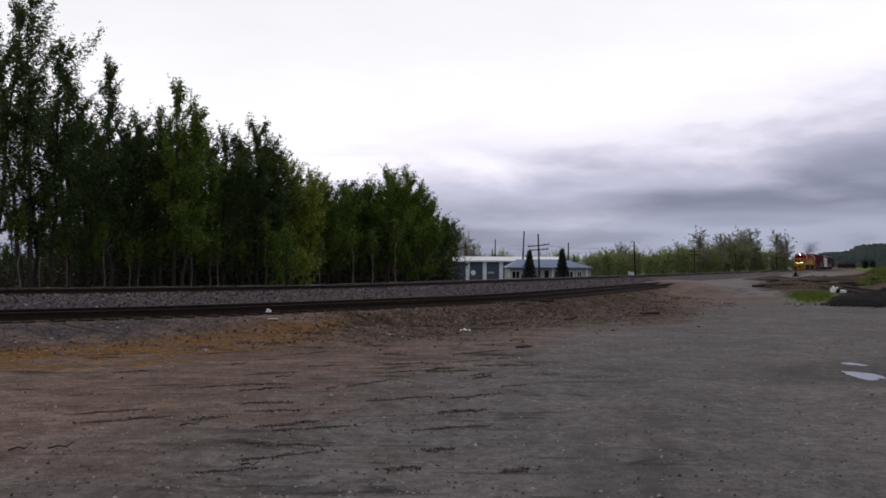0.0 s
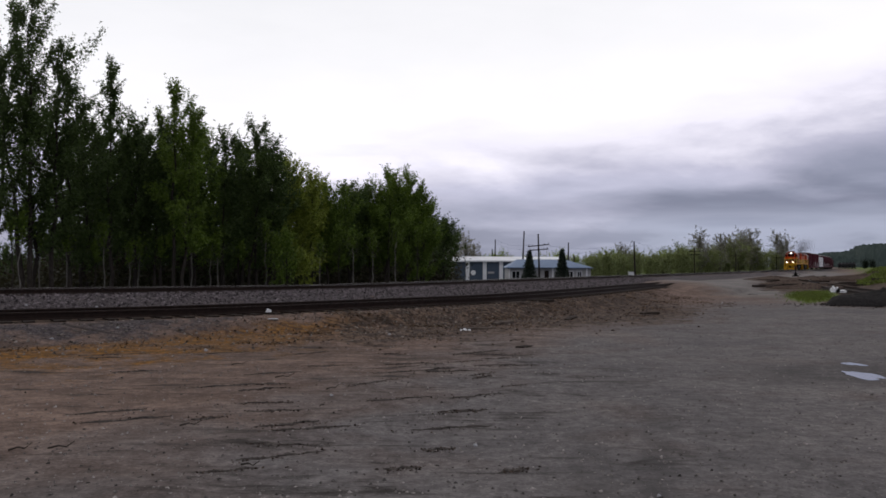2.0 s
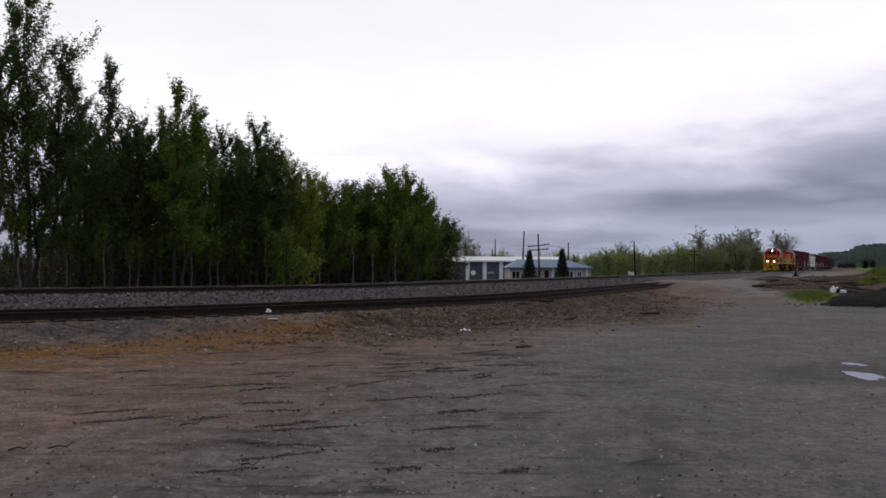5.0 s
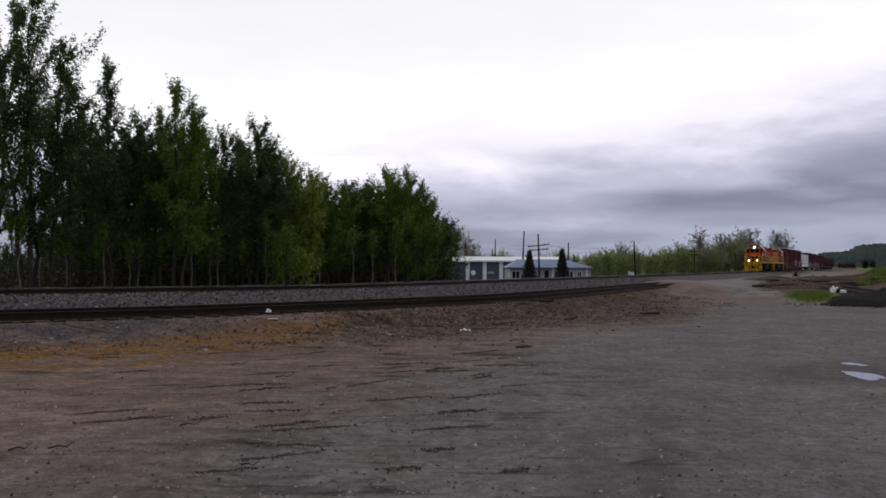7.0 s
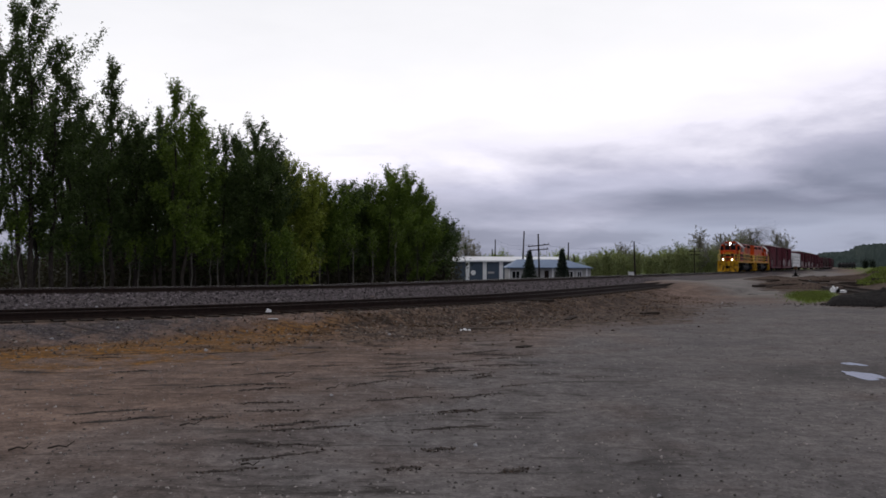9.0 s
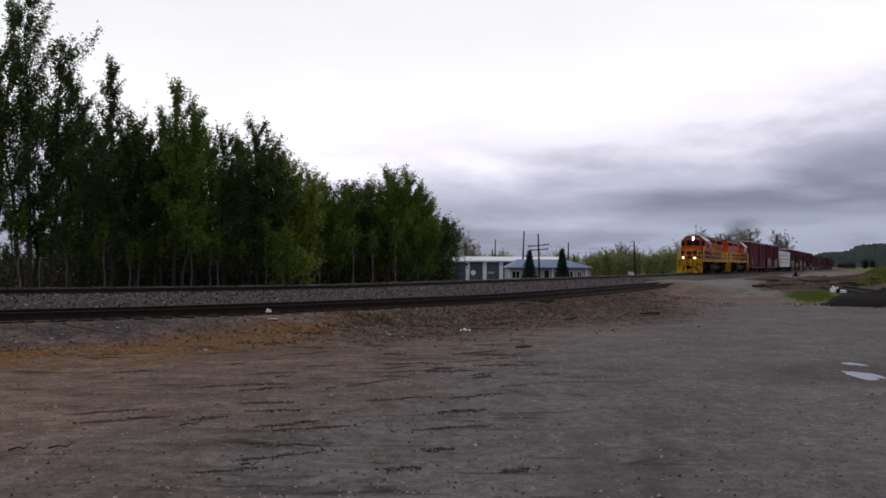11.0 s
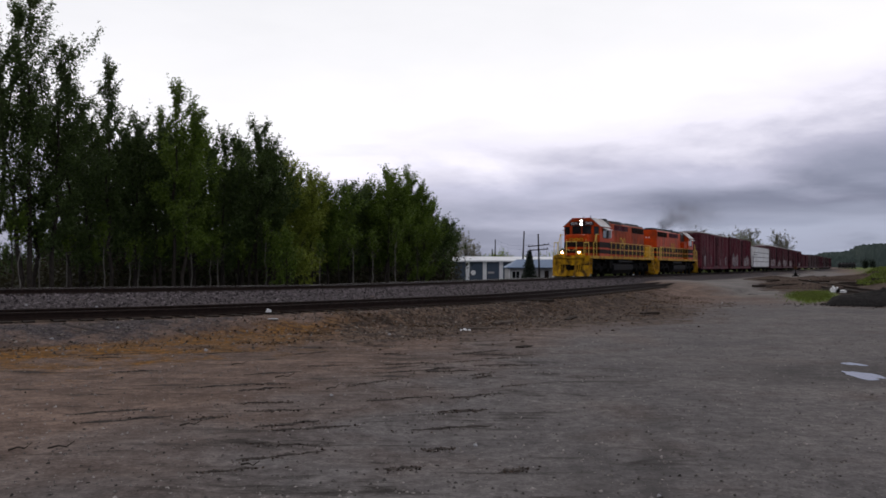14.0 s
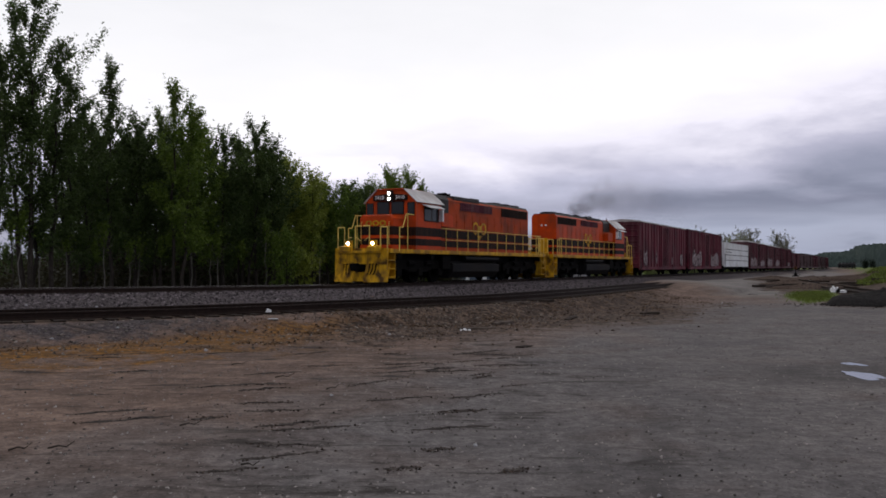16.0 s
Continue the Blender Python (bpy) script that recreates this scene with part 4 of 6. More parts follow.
def locomotive(mid, flip, lead, label):
    L = empty("locomotive", car_pose(mid, flip), label, "locomotive", "diesel locomotives of the train")
    MOVING.append((L, mid, flip))
    hood_end = -8.15 if lead else -7.85
    # underframe with the yellow sill
    bm = bmesh.new()
    box(bm, -9.75, 9.55, -1.46, 1.46, 1.52, 1.72, 0.02)
    part("sill", bm, "yellow", L, "yellow frame sill")
    bm = bmesh.new()
    box(bm, -9.6, 9.4, -1.0, 1.0, 1.1, 1.52, 0.02)
    for x in (-9.0, -5.2, 5.4, 8.6):
        box(bm, x - 0.15, x + 0.15, -1.4, 1.4, 1.25, 1.52)
    part("underframe", bm, "grime", L, "black underframe")
    # pilots with snow plough, steps and coupler at both ends
    for e in (1, -1):
        bm = bmesh.new()
        xf = 9.86 * e
        prism(bm, [(xf - 0.10 * e, 0.98), (xf, 1.0), (xf, 1.74), (xf - 0.16 * e, 1.74)], -1.46, 1.46)
        # plough: two swept blades below, split by the coupler's draft pocket
        for s in (-1, 1):
            a = [bm.verts.new(v) for v in ((xf - 0.05 * e, 0.30 * s, 1.02), (xf - 0.18 * e, 1.50 * s, 1.02), (xf + 0.02 * e, 1.50 * s, 0.16), (xf + 0.24 * e, 0.30 * s, 0.14))]
            b = [bm.verts.new(v.co + Vector((-0.06 * e, 0, 0))) for v in a]
            fs = [bm.faces.new(a), bm.faces.new(b[::-1])] + [bm.faces.new((a[i], b[i], b[(i + 1) % 4], a[(i + 1) % 4])) for i in range(4)]
            bmesh.ops.recalc_face_normals(bm, faces=fs)
        box(bm, xf - 0.08 * e, xf + 0.14 * e, -0.32, 0.32, 0.18, 0.62, 0.02)
        part("snow_plough", bm, "plough", L, "yellow snow plough, scuffed")
        bm = bmesh.new()
        for s in (-1, 1):
            prism(bm, [(xf - 0.02 * e, 1.55), (xf + 0.16 * e, 1.60), (xf + 0.16 * e, 1.82), (xf - 0.02 * e, 1.86)], s * 0.45, s * 1.15)
        box(bm, xf, xf + 0.1 * e, -1.15, 1.15, 1.50, 1.62, 0.02)
        part("anticlimber", bm, "yellow", L)
        bm = bmesh.new()
        box(bm, xf - 0.2 * e, xf + 0.34 * e, -0.13, 0.13, 0.72, 0.98, 0.03)
        box(bm, xf + 0.30 * e, xf + 0.60 * e, -0.20, 0.17, 0.66, 1.04, 0.06)
        part("coupler", bm, "grime", L, "dark knuckle coupler")
        for y in (-0.75, -0.58, 0.55, 0.72, 0.9):
            bm = bmesh.new()
            tube(bm, [(xf + 0.02 * e, y, 1.02), (xf + 0.14 * e, y + 0.02, 0.72), (xf + 0.2 * e, y * 0.92, 0.5)], 0.03)
            part("air_hose", bm, "grime", L)
        for s in (-1, 1):
            bm = bmesh.new()
            x0, x1 = xf - 0.70 * e, xf - 0.06 * e
            t = 0.03 * e
            prism_z(bm, [(x0 - t, s * 1.48), (x0 - t, s * 1.02), (x1 + t, s * 1.02), (x1 + t, s * 1.48), (x1, s * 1.48), (x1, s * 1.06), (x0, s * 1.06), (x0, s * 1.48)], 0.32, 1.51)
            well = part("step_well", bm, "yellow", L, "yellow boarding steps")
            for z in (0.36, 0.76, 1.16):
                bm = bmesh.new()
                box(bm, x0, x1, s * 1.06, s * 1.50, z, z + 0.05)
                part("step", bm, "yellow", well)
    # long hood
    bm = bmesh.new()
    hw, x1 = 0.93, 5.05
    prism_x(bm, [(-hw, 1.72), (hw, 1.72), (hw, 4.44), (0.80, 4.61), (-0.80, 4.61), (-hw, 4.44)], hood_end, x1)
    part("long_hood", bm, "orange" if not lead else "orange_pale", L, "weathered orange engine hood")
    bm = bmesh.new()
    box(bm, hood_end + 0.05, x1, -0.78, 0.78, 4.61, 4.66, 0.02)
    part("hood_roof", bm, "roofgrey", L, "sooty grey hood roof")
    # hood doors: thin proud panels with latches
    n = 11
    for s in (-1, 1):
        for k in range(n):
            xa = hood_end + 0.35 + k * (x1 - hood_end - 2.4) / n
            xb = xa + (x1 - hood_end - 2.4) / n - 0.07
            bm = bmesh.new()
            box(bm, xa, xb, s * hw, s * (hw + 0.018), 2.87, 3.78, 0.006)
            box(bm, xb - 0.10, xb - 0.05, s * (hw + 0.018), s * (hw + 0.04), 3.25, 3.40)
            part("hood_door", bm, "orange" if not lead else "orange_pale", L)
    # dark bands
    for z0, z1 in ((2.40, 2.84), (1.93, 2.26)):
        bm = bmesh.new()
        box(bm, hood_end - 0.012, x1 + 0.01, -hw - 0.022, hw + 0.022, z0, z1)
        part("stripe", bm, "black", L, "black painted stripe")
    # grilles
    for s in (-1, 1):
        for xa, xb, z0, z1, mm in ((hood_end + 0.25, hood_end + 4.2, 3.92, 4.42, "black"), (-2.6, 1.5, 3.98, 4.42, "maroon_dark")):
            g = bmesh.new()
            box(g, xa, xb, s * hw, s * (hw + 0.03), z0, z1)
            gg = part("grille", g, mm, L, "dark louvred intake grille")
            sl = bmesh.new()
            m = int((xb - xa) / 0.16)
            for k in range(m):
                x = xa + (k + 0.5) * (xb - xa) / m
                box(sl, x - 0.02, x + 0.02, s * (hw + 0.03), s * (hw + 0.05), z0 + 0.03, z1 - 0.03)
            part("louvre", sl, mm, gg)
        bm = bmesh.new()
        prism(bm, [(3.05, 2.98), (4.35, 2.98), (4.35, 3.42), (4.2, 3.60), (3.85, 3.69), (3.4, 3.69), (3.05, 3.55)], s * hw, s * 1.34)
        part("blower_duct", bm, "orange", L, "faded orange blower duct")
    # roof gear
    for x, r in ((hood_end + 0.9, 0.62), (hood_end + 2.3, 0.62), (hood_end + 3.7, 0.62), (1.2, 0.55), (-0.3, 0.55)):
        bm = bmesh.new()
        rod(bm, (x, 0, 4.66), (x, 0, 4.78), r, 18)
        rod(bm, (x, 0, 4.78), (x, 0, 4.81), r * 0.82, 18)
        part("roof_fan", bm, "roofgrey", L, "flat round roof fan")
    bm = bmesh.new()
    box(bm, -2.1, -1.1, -0.35, 0.35, 4.66, 4.86, 0.03)
    part("exhaust_stack", bm, "grime", L, "sooty exhaust stack")
    bm = bmesh.new()
    prism_x(bm, [(-hw - 0.036, 3.72), (-hw - 0.036, 4.45), (-0.81, 4.70), (0.81, 4.70), (hw + 0.036, 4.45), (hw + 0.036, 3.72), (hw + 0.002, 3.72), (hw + 0.002, 4.44), (0.8, 4.612), (-0.8, 4.612), (-hw - 0.002, 4.44), (-hw - 0.002, 3.72)], 2.9, 4.61)
    part("filter_hatch", bm, "roofgrey", L, "sooty black air filter hatch")
    bm = bmesh.new()
    prism_x(bm, [(-hw - 0.01, 4.36), (-0.81, 4.628), (0.81, 4.628), (hw + 0.01, 4.36), (hw + 0.002, 4.36), (0.8, 4.612), (-0.8, 4.612), (-hw - 0.002, 4.36)], hood_end + 0.04, 2.28)
    part("hood_shoulder", bm, "roofgrey", L, "sooty black hood shoulders")
    horn = bmesh.new()
    for k, y in enumerate((-0.24, -0.08, 0.08, 0.24)):
        rod(horn, (1.5, y, 4.87), (1.88 + 0.05 * k, y, 4.88), 0.03, 8, 0.085)
    box(horn, 1.42, 1.52, -0.30, 0.30, 4.80, 4.93, 0.02)
    rod(horn, (1.47, 0, 4.72), (1.47, 0, 4.82), 0.03, 6)
    part("air_horn", horn, "grime", L, "black roof air horn")
    for x, y in ((6.4, 0.45), (5.6, -0.4)):
        bm = bmesh.new()
        rod(bm, (x, y, 4.75), (x, y, 4.98), 0.05, 8, 0.02)
        part("antenna", bm, "grime", L)
    bm = bmesh.new()
    box(bm, -1.0, 2.2, -0.90, 0.90, 4.50, 4.74, 0.05)
    part("brake_hatch", bm, "roofgrey", L, "dark dynamic brake hatch")
    # short nose
    bm = bmesh.new()
    nx0, nx1, nw = 7.2, 8.55, 0.95
    prism_x(bm, [(-nw, 1.72), (nw, 1.72), (nw, 3.22), (0.82, 3.40), (-0.82, 3.40), (-nw, 3.22)], nx0, nx1)
    bmesh.ops.bevel(bm, geom=[e for e in bm.edges if abs(e.verts[0].co.x - nx1) < 1e-4 and abs(e.verts[1].co.x - nx1) < 1e-4], offset=0.07, segments=2, affect="EDGES", profile=0.5)
    part("short_nose", bm, "orange", L, "bright orange short nose")
    for z0, z1 in ((2.40, 2.84), (1.93, 2.26)):
        bm = bmesh.new()
        box(bm, nx0, nx1 + 0.014, -nw - 0.014, nw + 0.014, z0, z1, 0.03)
        part("stripe", bm, "black", L)
    for y in (-0.40, 0.0, 0.40):
        bm = bmesh.new()
        for k in range(14):
            a, b = k * math.pi / 7, (k + 1) * math.pi / 7
            q = [(y + r * math.cos(u), 2.98 + 0.75 * r * math.sin(u)) for r, u in ((0.19, a), (0.19, b), (0.10, b), (0.10, a))]
            prism_x(bm, q, nx1 + 0.015, nx1 + 0.03)
        part("emblem_ring", bm, "yellow", L, "yellow painted ring on the nose")
    for s in (-1, 1):
        bm = bmesh.new()
        tube(bm, [(nx1 + 0.02, s * 0.8, 1.95), (nx1 + 0.09, s * 0.8, 2.0), (nx1 + 0.09, s * 0.8, 3.0), (nx1 + 0.02, s * 0.8, 3.05)], 0.018)
        part("grab_iron", bm, "rail_yellow", L, "yellow grab iron")
    # cab
    bm = bmesh.new()
    cx0, cx1, cw = 4.62, 7.22, 1.46
    prism_x(bm, [(-cw, 1.72), (cw, 1.72), (cw, 4.12), (0.80, 4.70), (-0.80, 4.70), (-cw, 4.12)], cx0, cx1)
    part("cab", bm, "orange", L, "bright orange driver's cab")
    for z0, z1 in ((2.40, 2.84), (1.93, 2.26)):
        bm = bmesh.new()
        box(bm, cx0 - 0.008, cx1 + 0.008, -cw - 0.012, cw + 0.012, z0, z1)
        part("stripe", bm, "black", L)
    for s in (-1, 1):
        bm = bmesh.new()
        d = Vector((0, -0.58 * s, -0.66)).normalized()
        pa, pb = Vector((0, 0.78 * s, 4.73)), Vector((0, 1.56 * s, 4.05))
        nrm = Vector((0, 0.66 * s, 0.58)).normalized() * 0.03
        q = [(p.y, p.z) for p in (pa, pb, pb + nrm, pa + nrm)]
        prism_x(bm, q, cx0 - 0.15, cx1 + 0.08)
        # pale base colour stands in for sky mirrored in the sloping paint
        part("roof_slope", bm, "silver", L, "cab roof slope coloured pale like the sky it reflects")
        bm = bmesh.new()
        prism_x(bm, [(s * 1.48, 3.95), (s * 1.86, 3.80), (s * 1.86, 3.83), (s * 1.48, 4.0)], cx0 + 0.35, cx1 - 0.65)
        part("sun_shade", bm, "silver", L, "pale window sun shade")
        for xa, xb in ((cx0 + 0.35, cx0 + 1.0), (cx0 + 1.08, cx0 + 1.75)):
            fr = bmesh.new()
            box(fr, xa - 0.05, xb + 0.05, s * cw, s * (cw + 0.02), 3.15, 3.90)
            w = part("cab_window", fr, "black", L, "dark cab side window")
            pn = bmesh.new()
            box(pn, xa, xb, s * (cw + 0.02), s * (cw + 0.026), 3.20, 3.85)
            part("pane", pn, "glass", w)
        bm = bmesh.new()
        box(bm, cx0 + 0.12, cx0 + 0.24, s * cw, s * (cw + 0.22), 3.2, 3.8)
        part("mirror", bm, "litter", L, "white wind deflector")
    bm = bmesh.new()
    box(bm, cx0 - 0.1, cx1 + 0.1, -0.80, 0.80, 4.70, 4.76, 0.02)
    part("cab_roof", bm, "orange", L)
    for y0, y1, z0, z1 in ((-1.36, -1.04, 3.45, 4.02), (-0.74, -0.10, 3.52, 4.08), (0.10, 0.74, 3.52, 4.08), (1.04, 1.36, 3.45, 4.02)):
        fr = bmesh.new()
        box(fr, cx1, cx1 + 0.03, y0 - 0.05, y1 + 0.05, z0 - 0.05, z1 + 0.05, 0.01)
        w = part("windscreen", fr, "black", L, "dark cab front window")
        pn = bmesh.new()
        box(pn, cx1 + 0.03, cx1 + 0.036, y0, y1, z0, z1)
        part("pane", pn, "glass", w)
    for s in (-1, 1):
        bm = bmesh.new()
        prism_x(bm, [(s * 0.22, 4.16), (s * 0.98, 4.16), (s * 0.98, 4.42), (s * 0.22, 4.50)], cx1, cx1 + 0.10)
        nb = part("number_board", bm, "black", L, "black number board")
        if lead:
            tm = text_mesh("3410", 0.27, "road_number")
            tm.materials.append(M["litter"])
            o = new("road_number", tm)
            o.parent = nb
            o.matrix_basis = Matrix.Translation((cx1 + 0.105, s * 0.60, 4.31)) @ Matrix(((0, 0, 1, 0), (1, 0, 0, 0), (0, 1, 0, 0), (0, 0, 0, 1)))
            o["label"] = "white road number digits"
    # lights
    bm = bmesh.new()
    box(bm, cx1, cx1 + 0.16, -0.17, 0.17, 4.10, 4.66, 0.03)
    hl = part("headlight", bm, "roofgrey", L, "twin headlight housing")
    for z in (4.24, 4.51):
        bm = bmesh.new()
        rod(bm, (cx1 + 0.16, 0, z), (cx1 + 0.19, 0, z), 0.062, 14)
        part("lens", bm, "lamp" if lead else "litter", hl, "lit white lens" if lead else "")
    for s in (-1, 1):
        bm = bmesh.new()
        box(bm, 9.70, 9.90, s * 0.69 - 0.16, s * 0.69 + 0.16, 1.80, 2.12, 0.03)
        dl = part("ditch_light", bm, "yellow", L, "yellow ditch light box")
        bm = bmesh.new()
        rod(bm, (9.90, s * 0.69, 1.97), (9.93, s * 0.69, 1.97), 0.062, 14)
        part("lens", bm, "lamp" if lead else "litter", dl, "lit white lens" if lead else "")
    if not lead:
        bm = bmesh.new()
        for s in (-1, 1):
            rod(bm, (hood_end - 0.06, s * 0.15, 3.82), (hood_end, s * 0.15, 3.82), 0.065, 12)
        part("rear_light", bm, "litter", L, "unlit white rear lights")
        bm = bmesh.new()
        box(bm, hood_end - 0.03, hood_end, -0.3, 0.3, 1.75, 2.9, 0.01)
        part("end_door", bm, "yellow", L, "yellow end panel")
    # painted mark on the hood: plain yellow rings
    for s in (1, -1):
        y = s * (hw + 0.03) if s > 0 else -(hw + 0.045)
        for cx in (-0.5, 0.5):
            bm = bmesh.new()
            ring(bm, cx - 0.9, y, 3.06, 0.36, 0.12)
            part("emblem_ring", bm, "yellow", L, "yellow painted ring")
        bm = bmesh.new()
        prism(bm, [(-1.06, 3.22), (-1.06, 2.86), (-0.74, 2.86), (-0.74, 3.22)], y, y + 0.012)
        prism(bm, [(-1.25, 2.66), (-0.9, 2.38), (-0.55, 2.66)], y, y + 0.012)
        part("emblem_wedge", bm, "yellow", L, "yellow painted wedge below two rings")
    # handrails
    for s in (-1, 1):
        y = s * 1.47
        xs = [4.1 - k * 1.27 for k in range(int((4.1 - hood_end + 1.2) / 1.27) + 1)]
        for x in xs:
            bm = bmesh.new()
            rod(bm, (x, y, 1.70), (x, y, 2.86), 0.02, 6)
            part("handrail_post", bm, "rail_yellow", L)
        bm = bmesh.new()
        tube(bm, [(4.55, y, 2.86), (hood_end - 0.9, y, 2.86)], 0.021)
        tube(bm, [(4.1, y, 2.28), (hood_end - 0.9, y, 2.28)], 0.014)
        part("handrail", bm, "rail_yellow", L, "long yellow walkway handrail")
        for e, xe, xi, zt in ((1, 8.75, 7.4, 3.42), (-1, -9.0, hood_end + 0.1, 2.86)):
            bm = bmesh.new()
            tube(bm, [(xe, y, 1.6), (xe, y, 2.76), (xe - 0.3 * e, y, 2.76), (xe - 0.62 * e, y, zt), (xi, y * 0.98, zt)], 0.025)
            tube(bm, [(xe - 0.75 * e, y, 1.7), (xe - 0.75 * e, y, zt)], 0.025)
            tube(bm, [(xe, y, 2.3), (xe - 0.3 * e, y, 2.3)], 0.024)
            part("step_rail", bm, "rail_yellow", L, "yellow stepped grab rail")
    for e in (1, -1):
        xf = 9.72 * e
        for s in (-1, 1):
            bm = bmesh.new()
            tube(bm, [(xf, s * 0.40, 1.72), (xf, s * 0.40, 2.80), (xf, s * 0.05, 2.80)], 0.028)
            tube(bm, [(xf, s * 0.40, 2.3), (xf, s * 0.1, 2.1)], 0.02)
            part("end_rail", bm, "rail_yellow", L, "yellow end platform railing")
            bm = bmesh.new()
            tube(bm, [(xf, s * 1.40, 0.9), (xf, s * 1.40, 2.74), (xf, s * 1.02, 2.74), (xf, s * 1.02, 1.72)], 0.028)
            part("corner_rail", bm, "rail_yellow", L, "yellow corner grab rail")
    # fuel tank, air tanks, trucks
    bm = bmesh.new()
    prism_x(bm, [(-1.40, 0.62), (-1.1, 0.28), (1.1, 0.28), (1.40, 0.62), (1.42, 1.02), (1.05, 1.18), (-1.05, 1.18), (-1.42, 1.02)], -2.6, 3.2)
    part("fuel_tank", bm, "tank", L, "grey underslung fuel tank")
    for s in (-1, 1):
        bm = bmesh.new()
        rod(bm, (-2.7, s * 1.25, 1.33), (1.6, s * 1.25, 1.33), 0.13, 12)
        part("air_tank", bm, "tank", L, "grey air reservoir")
        bm = bmesh.new()
        box(bm, 3.4, 4.3, s * 0.9, s * 1.38, 0.75, 1.45, 0.03)
        part("battery_box", bm, "grime", L)
    for c in (6.35, -6.35):
        for s in (-1, 1):
            bm = bmesh.new()
            prism(bm, [(c - 2.6, 0.55), (c - 2.6, 0.95), (c - 1.9, 1.12), (c + 1.9, 1.12), (c + 2.6, 0.95), (c + 2.6, 0.55), (c + 1.5, 0.72), (c + 0.7, 0.55), (c - 0.7, 0.55), (c - 1.5, 0.72)], s * 0.98, s * 1.16)
            for k in (-2.05, 0.0, 2.05):
                box(bm, c + k - 0.22, c + k + 0.22, s * 0.96, s * 1.26, 0.36, 0.70, 0.03)
                rod(bm, (c + k + 1.0, s * 1.07, 0.55), (c + k + 1.0, s * 1.07, 1.1), 0.11, 10)
            rod(bm, (c - 1.1, s * 1.2, 0.98), (c - 0.5, s * 1.2, 0.98), 0.12, 10)
            rod(bm, (c + 0.6, s * 1.2, 0.98), (c + 1.2, s * 1.2, 0.98), 0.12, 10)
            part("truck_frame", bm, "grime", L, "oily black truck side frame")
        for k in (-2.05, 0.0, 2.05):
            wheelset(L, c + k, 0.508, True, -1 if flip else 1)
    settle(L)
    return L


locomotive(10.3, False, True, "orange and black diesel locomotive with yellow plough and lit headlights")
locomotive(31.45, True, False, "orange and black diesel locomotive coupled hood first behind another")


def boxcar(a, b, paint, top, label, roof="silver", ribs=22, door=True, marks=(), low=0.78, keyed=False, cat="boxcar", lines=()):
    mid, h = (a + b) / 2, (b - a) / 2
    C = empty("boxcar", car_pose(mid), label, cat, "freight cars of the train")
    MOVING.append((C, mid, False))
    bm = bmesh.new()
    box(bm, -h, h, -1.48, 1.48, low, top - 0.12, 0.02)
    part("body", bm, paint, C)
    bm = bmesh.new()
    prism_x(bm, [(-1.54, top - 0.16), (1.54, top - 0.16), (1.54, top - 0.06), (0, top + 0.10), (-1.54, top - 0.06)], -h - 0.04, h + 0.04)
    for k in range(14):
        x = -h + (k + 0.5) * 2 * h / 14
        prism_x(bm, [(-1.50, top - 0.04), (0, top + 0.13), (1.50, top - 0.04), (1.50, top - 0.07), (-1.50, top - 0.07)], x - 0.03, x + 0.03)
    part("roof", bm, roof, C, "weathered pale metal roof" if roof == "silver" else "")
    for s in (-1, 1):
        for k in range(ribs + 1):
            x = -h + 0.06 + k * (2 * h - 0.12) / ribs
            if door and abs(x) < 1.75:
                continue
            bm = bmesh.new()
            box(bm, x - 0.05, x + 0.05, s * 1.48, s * 1.55, low + 0.05, top - 0.2, 0.012)
            part("side_post", bm, paint, C)
        bm = bmesh.new()
        box(bm, -h, h, s * 1.46, s * 1.53, low - 0.18, low + 0.1, 0.01)
        part("side_sill", bm, paint, C)
        if door:
            bm = bmesh.new()
            box(bm, -1.65, 1.65, s * 1.50, s * 1.57, low + 0.1, top - 0.25, 0.01)
            for k in range(7):
                z = low + 0.35 + k * (top - low - 0.8) / 6
                box(bm, -1.6, 1.6, s * 1.57, s * 1.60, z - 0.04, z + 0.04)
            d = part("door", bm, paint, C, "sliding plug door")
            bm = bmesh.new()
            for x in (-0.9, -0.3, 0.3, 0.9):
                rod(bm, (x, s * 1.62, low + 0.2), (x, s * 1.62, top - 0.35), 0.025, 6)
            part("lock_rod", bm, "grime", d)
        for e in (-1, 1):
            bm = bmesh.new()
            x0 = e * (h - 0.5)
            for q in (x0, e * (h - 0.06)):
                rod(bm, (q, s * 1.6, low - 0.3), (q, s * 1.6, low + 1.6), 0.02, 6)
            for k in range(6):
                z = low - 0.25 + k * 0.36
                rod(bm, (x0, s * 1.6, z), (e * (h - 0.06), s * 1.6, z), 0.014, 6)
            part("ladder", bm, "grime" if paint != "white" else "tank", C)
        for x, w, z in lines:
            bm = bmesh.new()
            box(bm, x, x + w, s * 1.481, s * 1.492, z, z + 0.09)
            part("side_stripe", bm, "tank", C, "dark thin painted line")
        for x, w, z0, z1 in (marks if s > 0 else ()):
            # sprayed marks: plain blotches
            bm = bmesh.new()
            nx = 36
            up, dn = [], []
            for i in range(nx):
                f = i / (nx - 1)
                u = x + w * f
                e = (1 - abs(2 * f - 1) ** 8) ** 0.5
                j = 0.74 + 0.12 * math.sin(1.3 * u + x) + 0.07 * math.sin(5.9 * u + 2 * x)
                up.append((u, z0 + (z1 - z0) * (0.3 + (j - 0.3) * e)))
                dn.append((u, z0 + (z1 - z0) * 0.28 * (1 - e)))
            prism(bm, dn + up[::-1], s * 1.551, s * 1.556)
            part("sprayed_mark", bm, "graffiti", C, "pale faded spray paint")
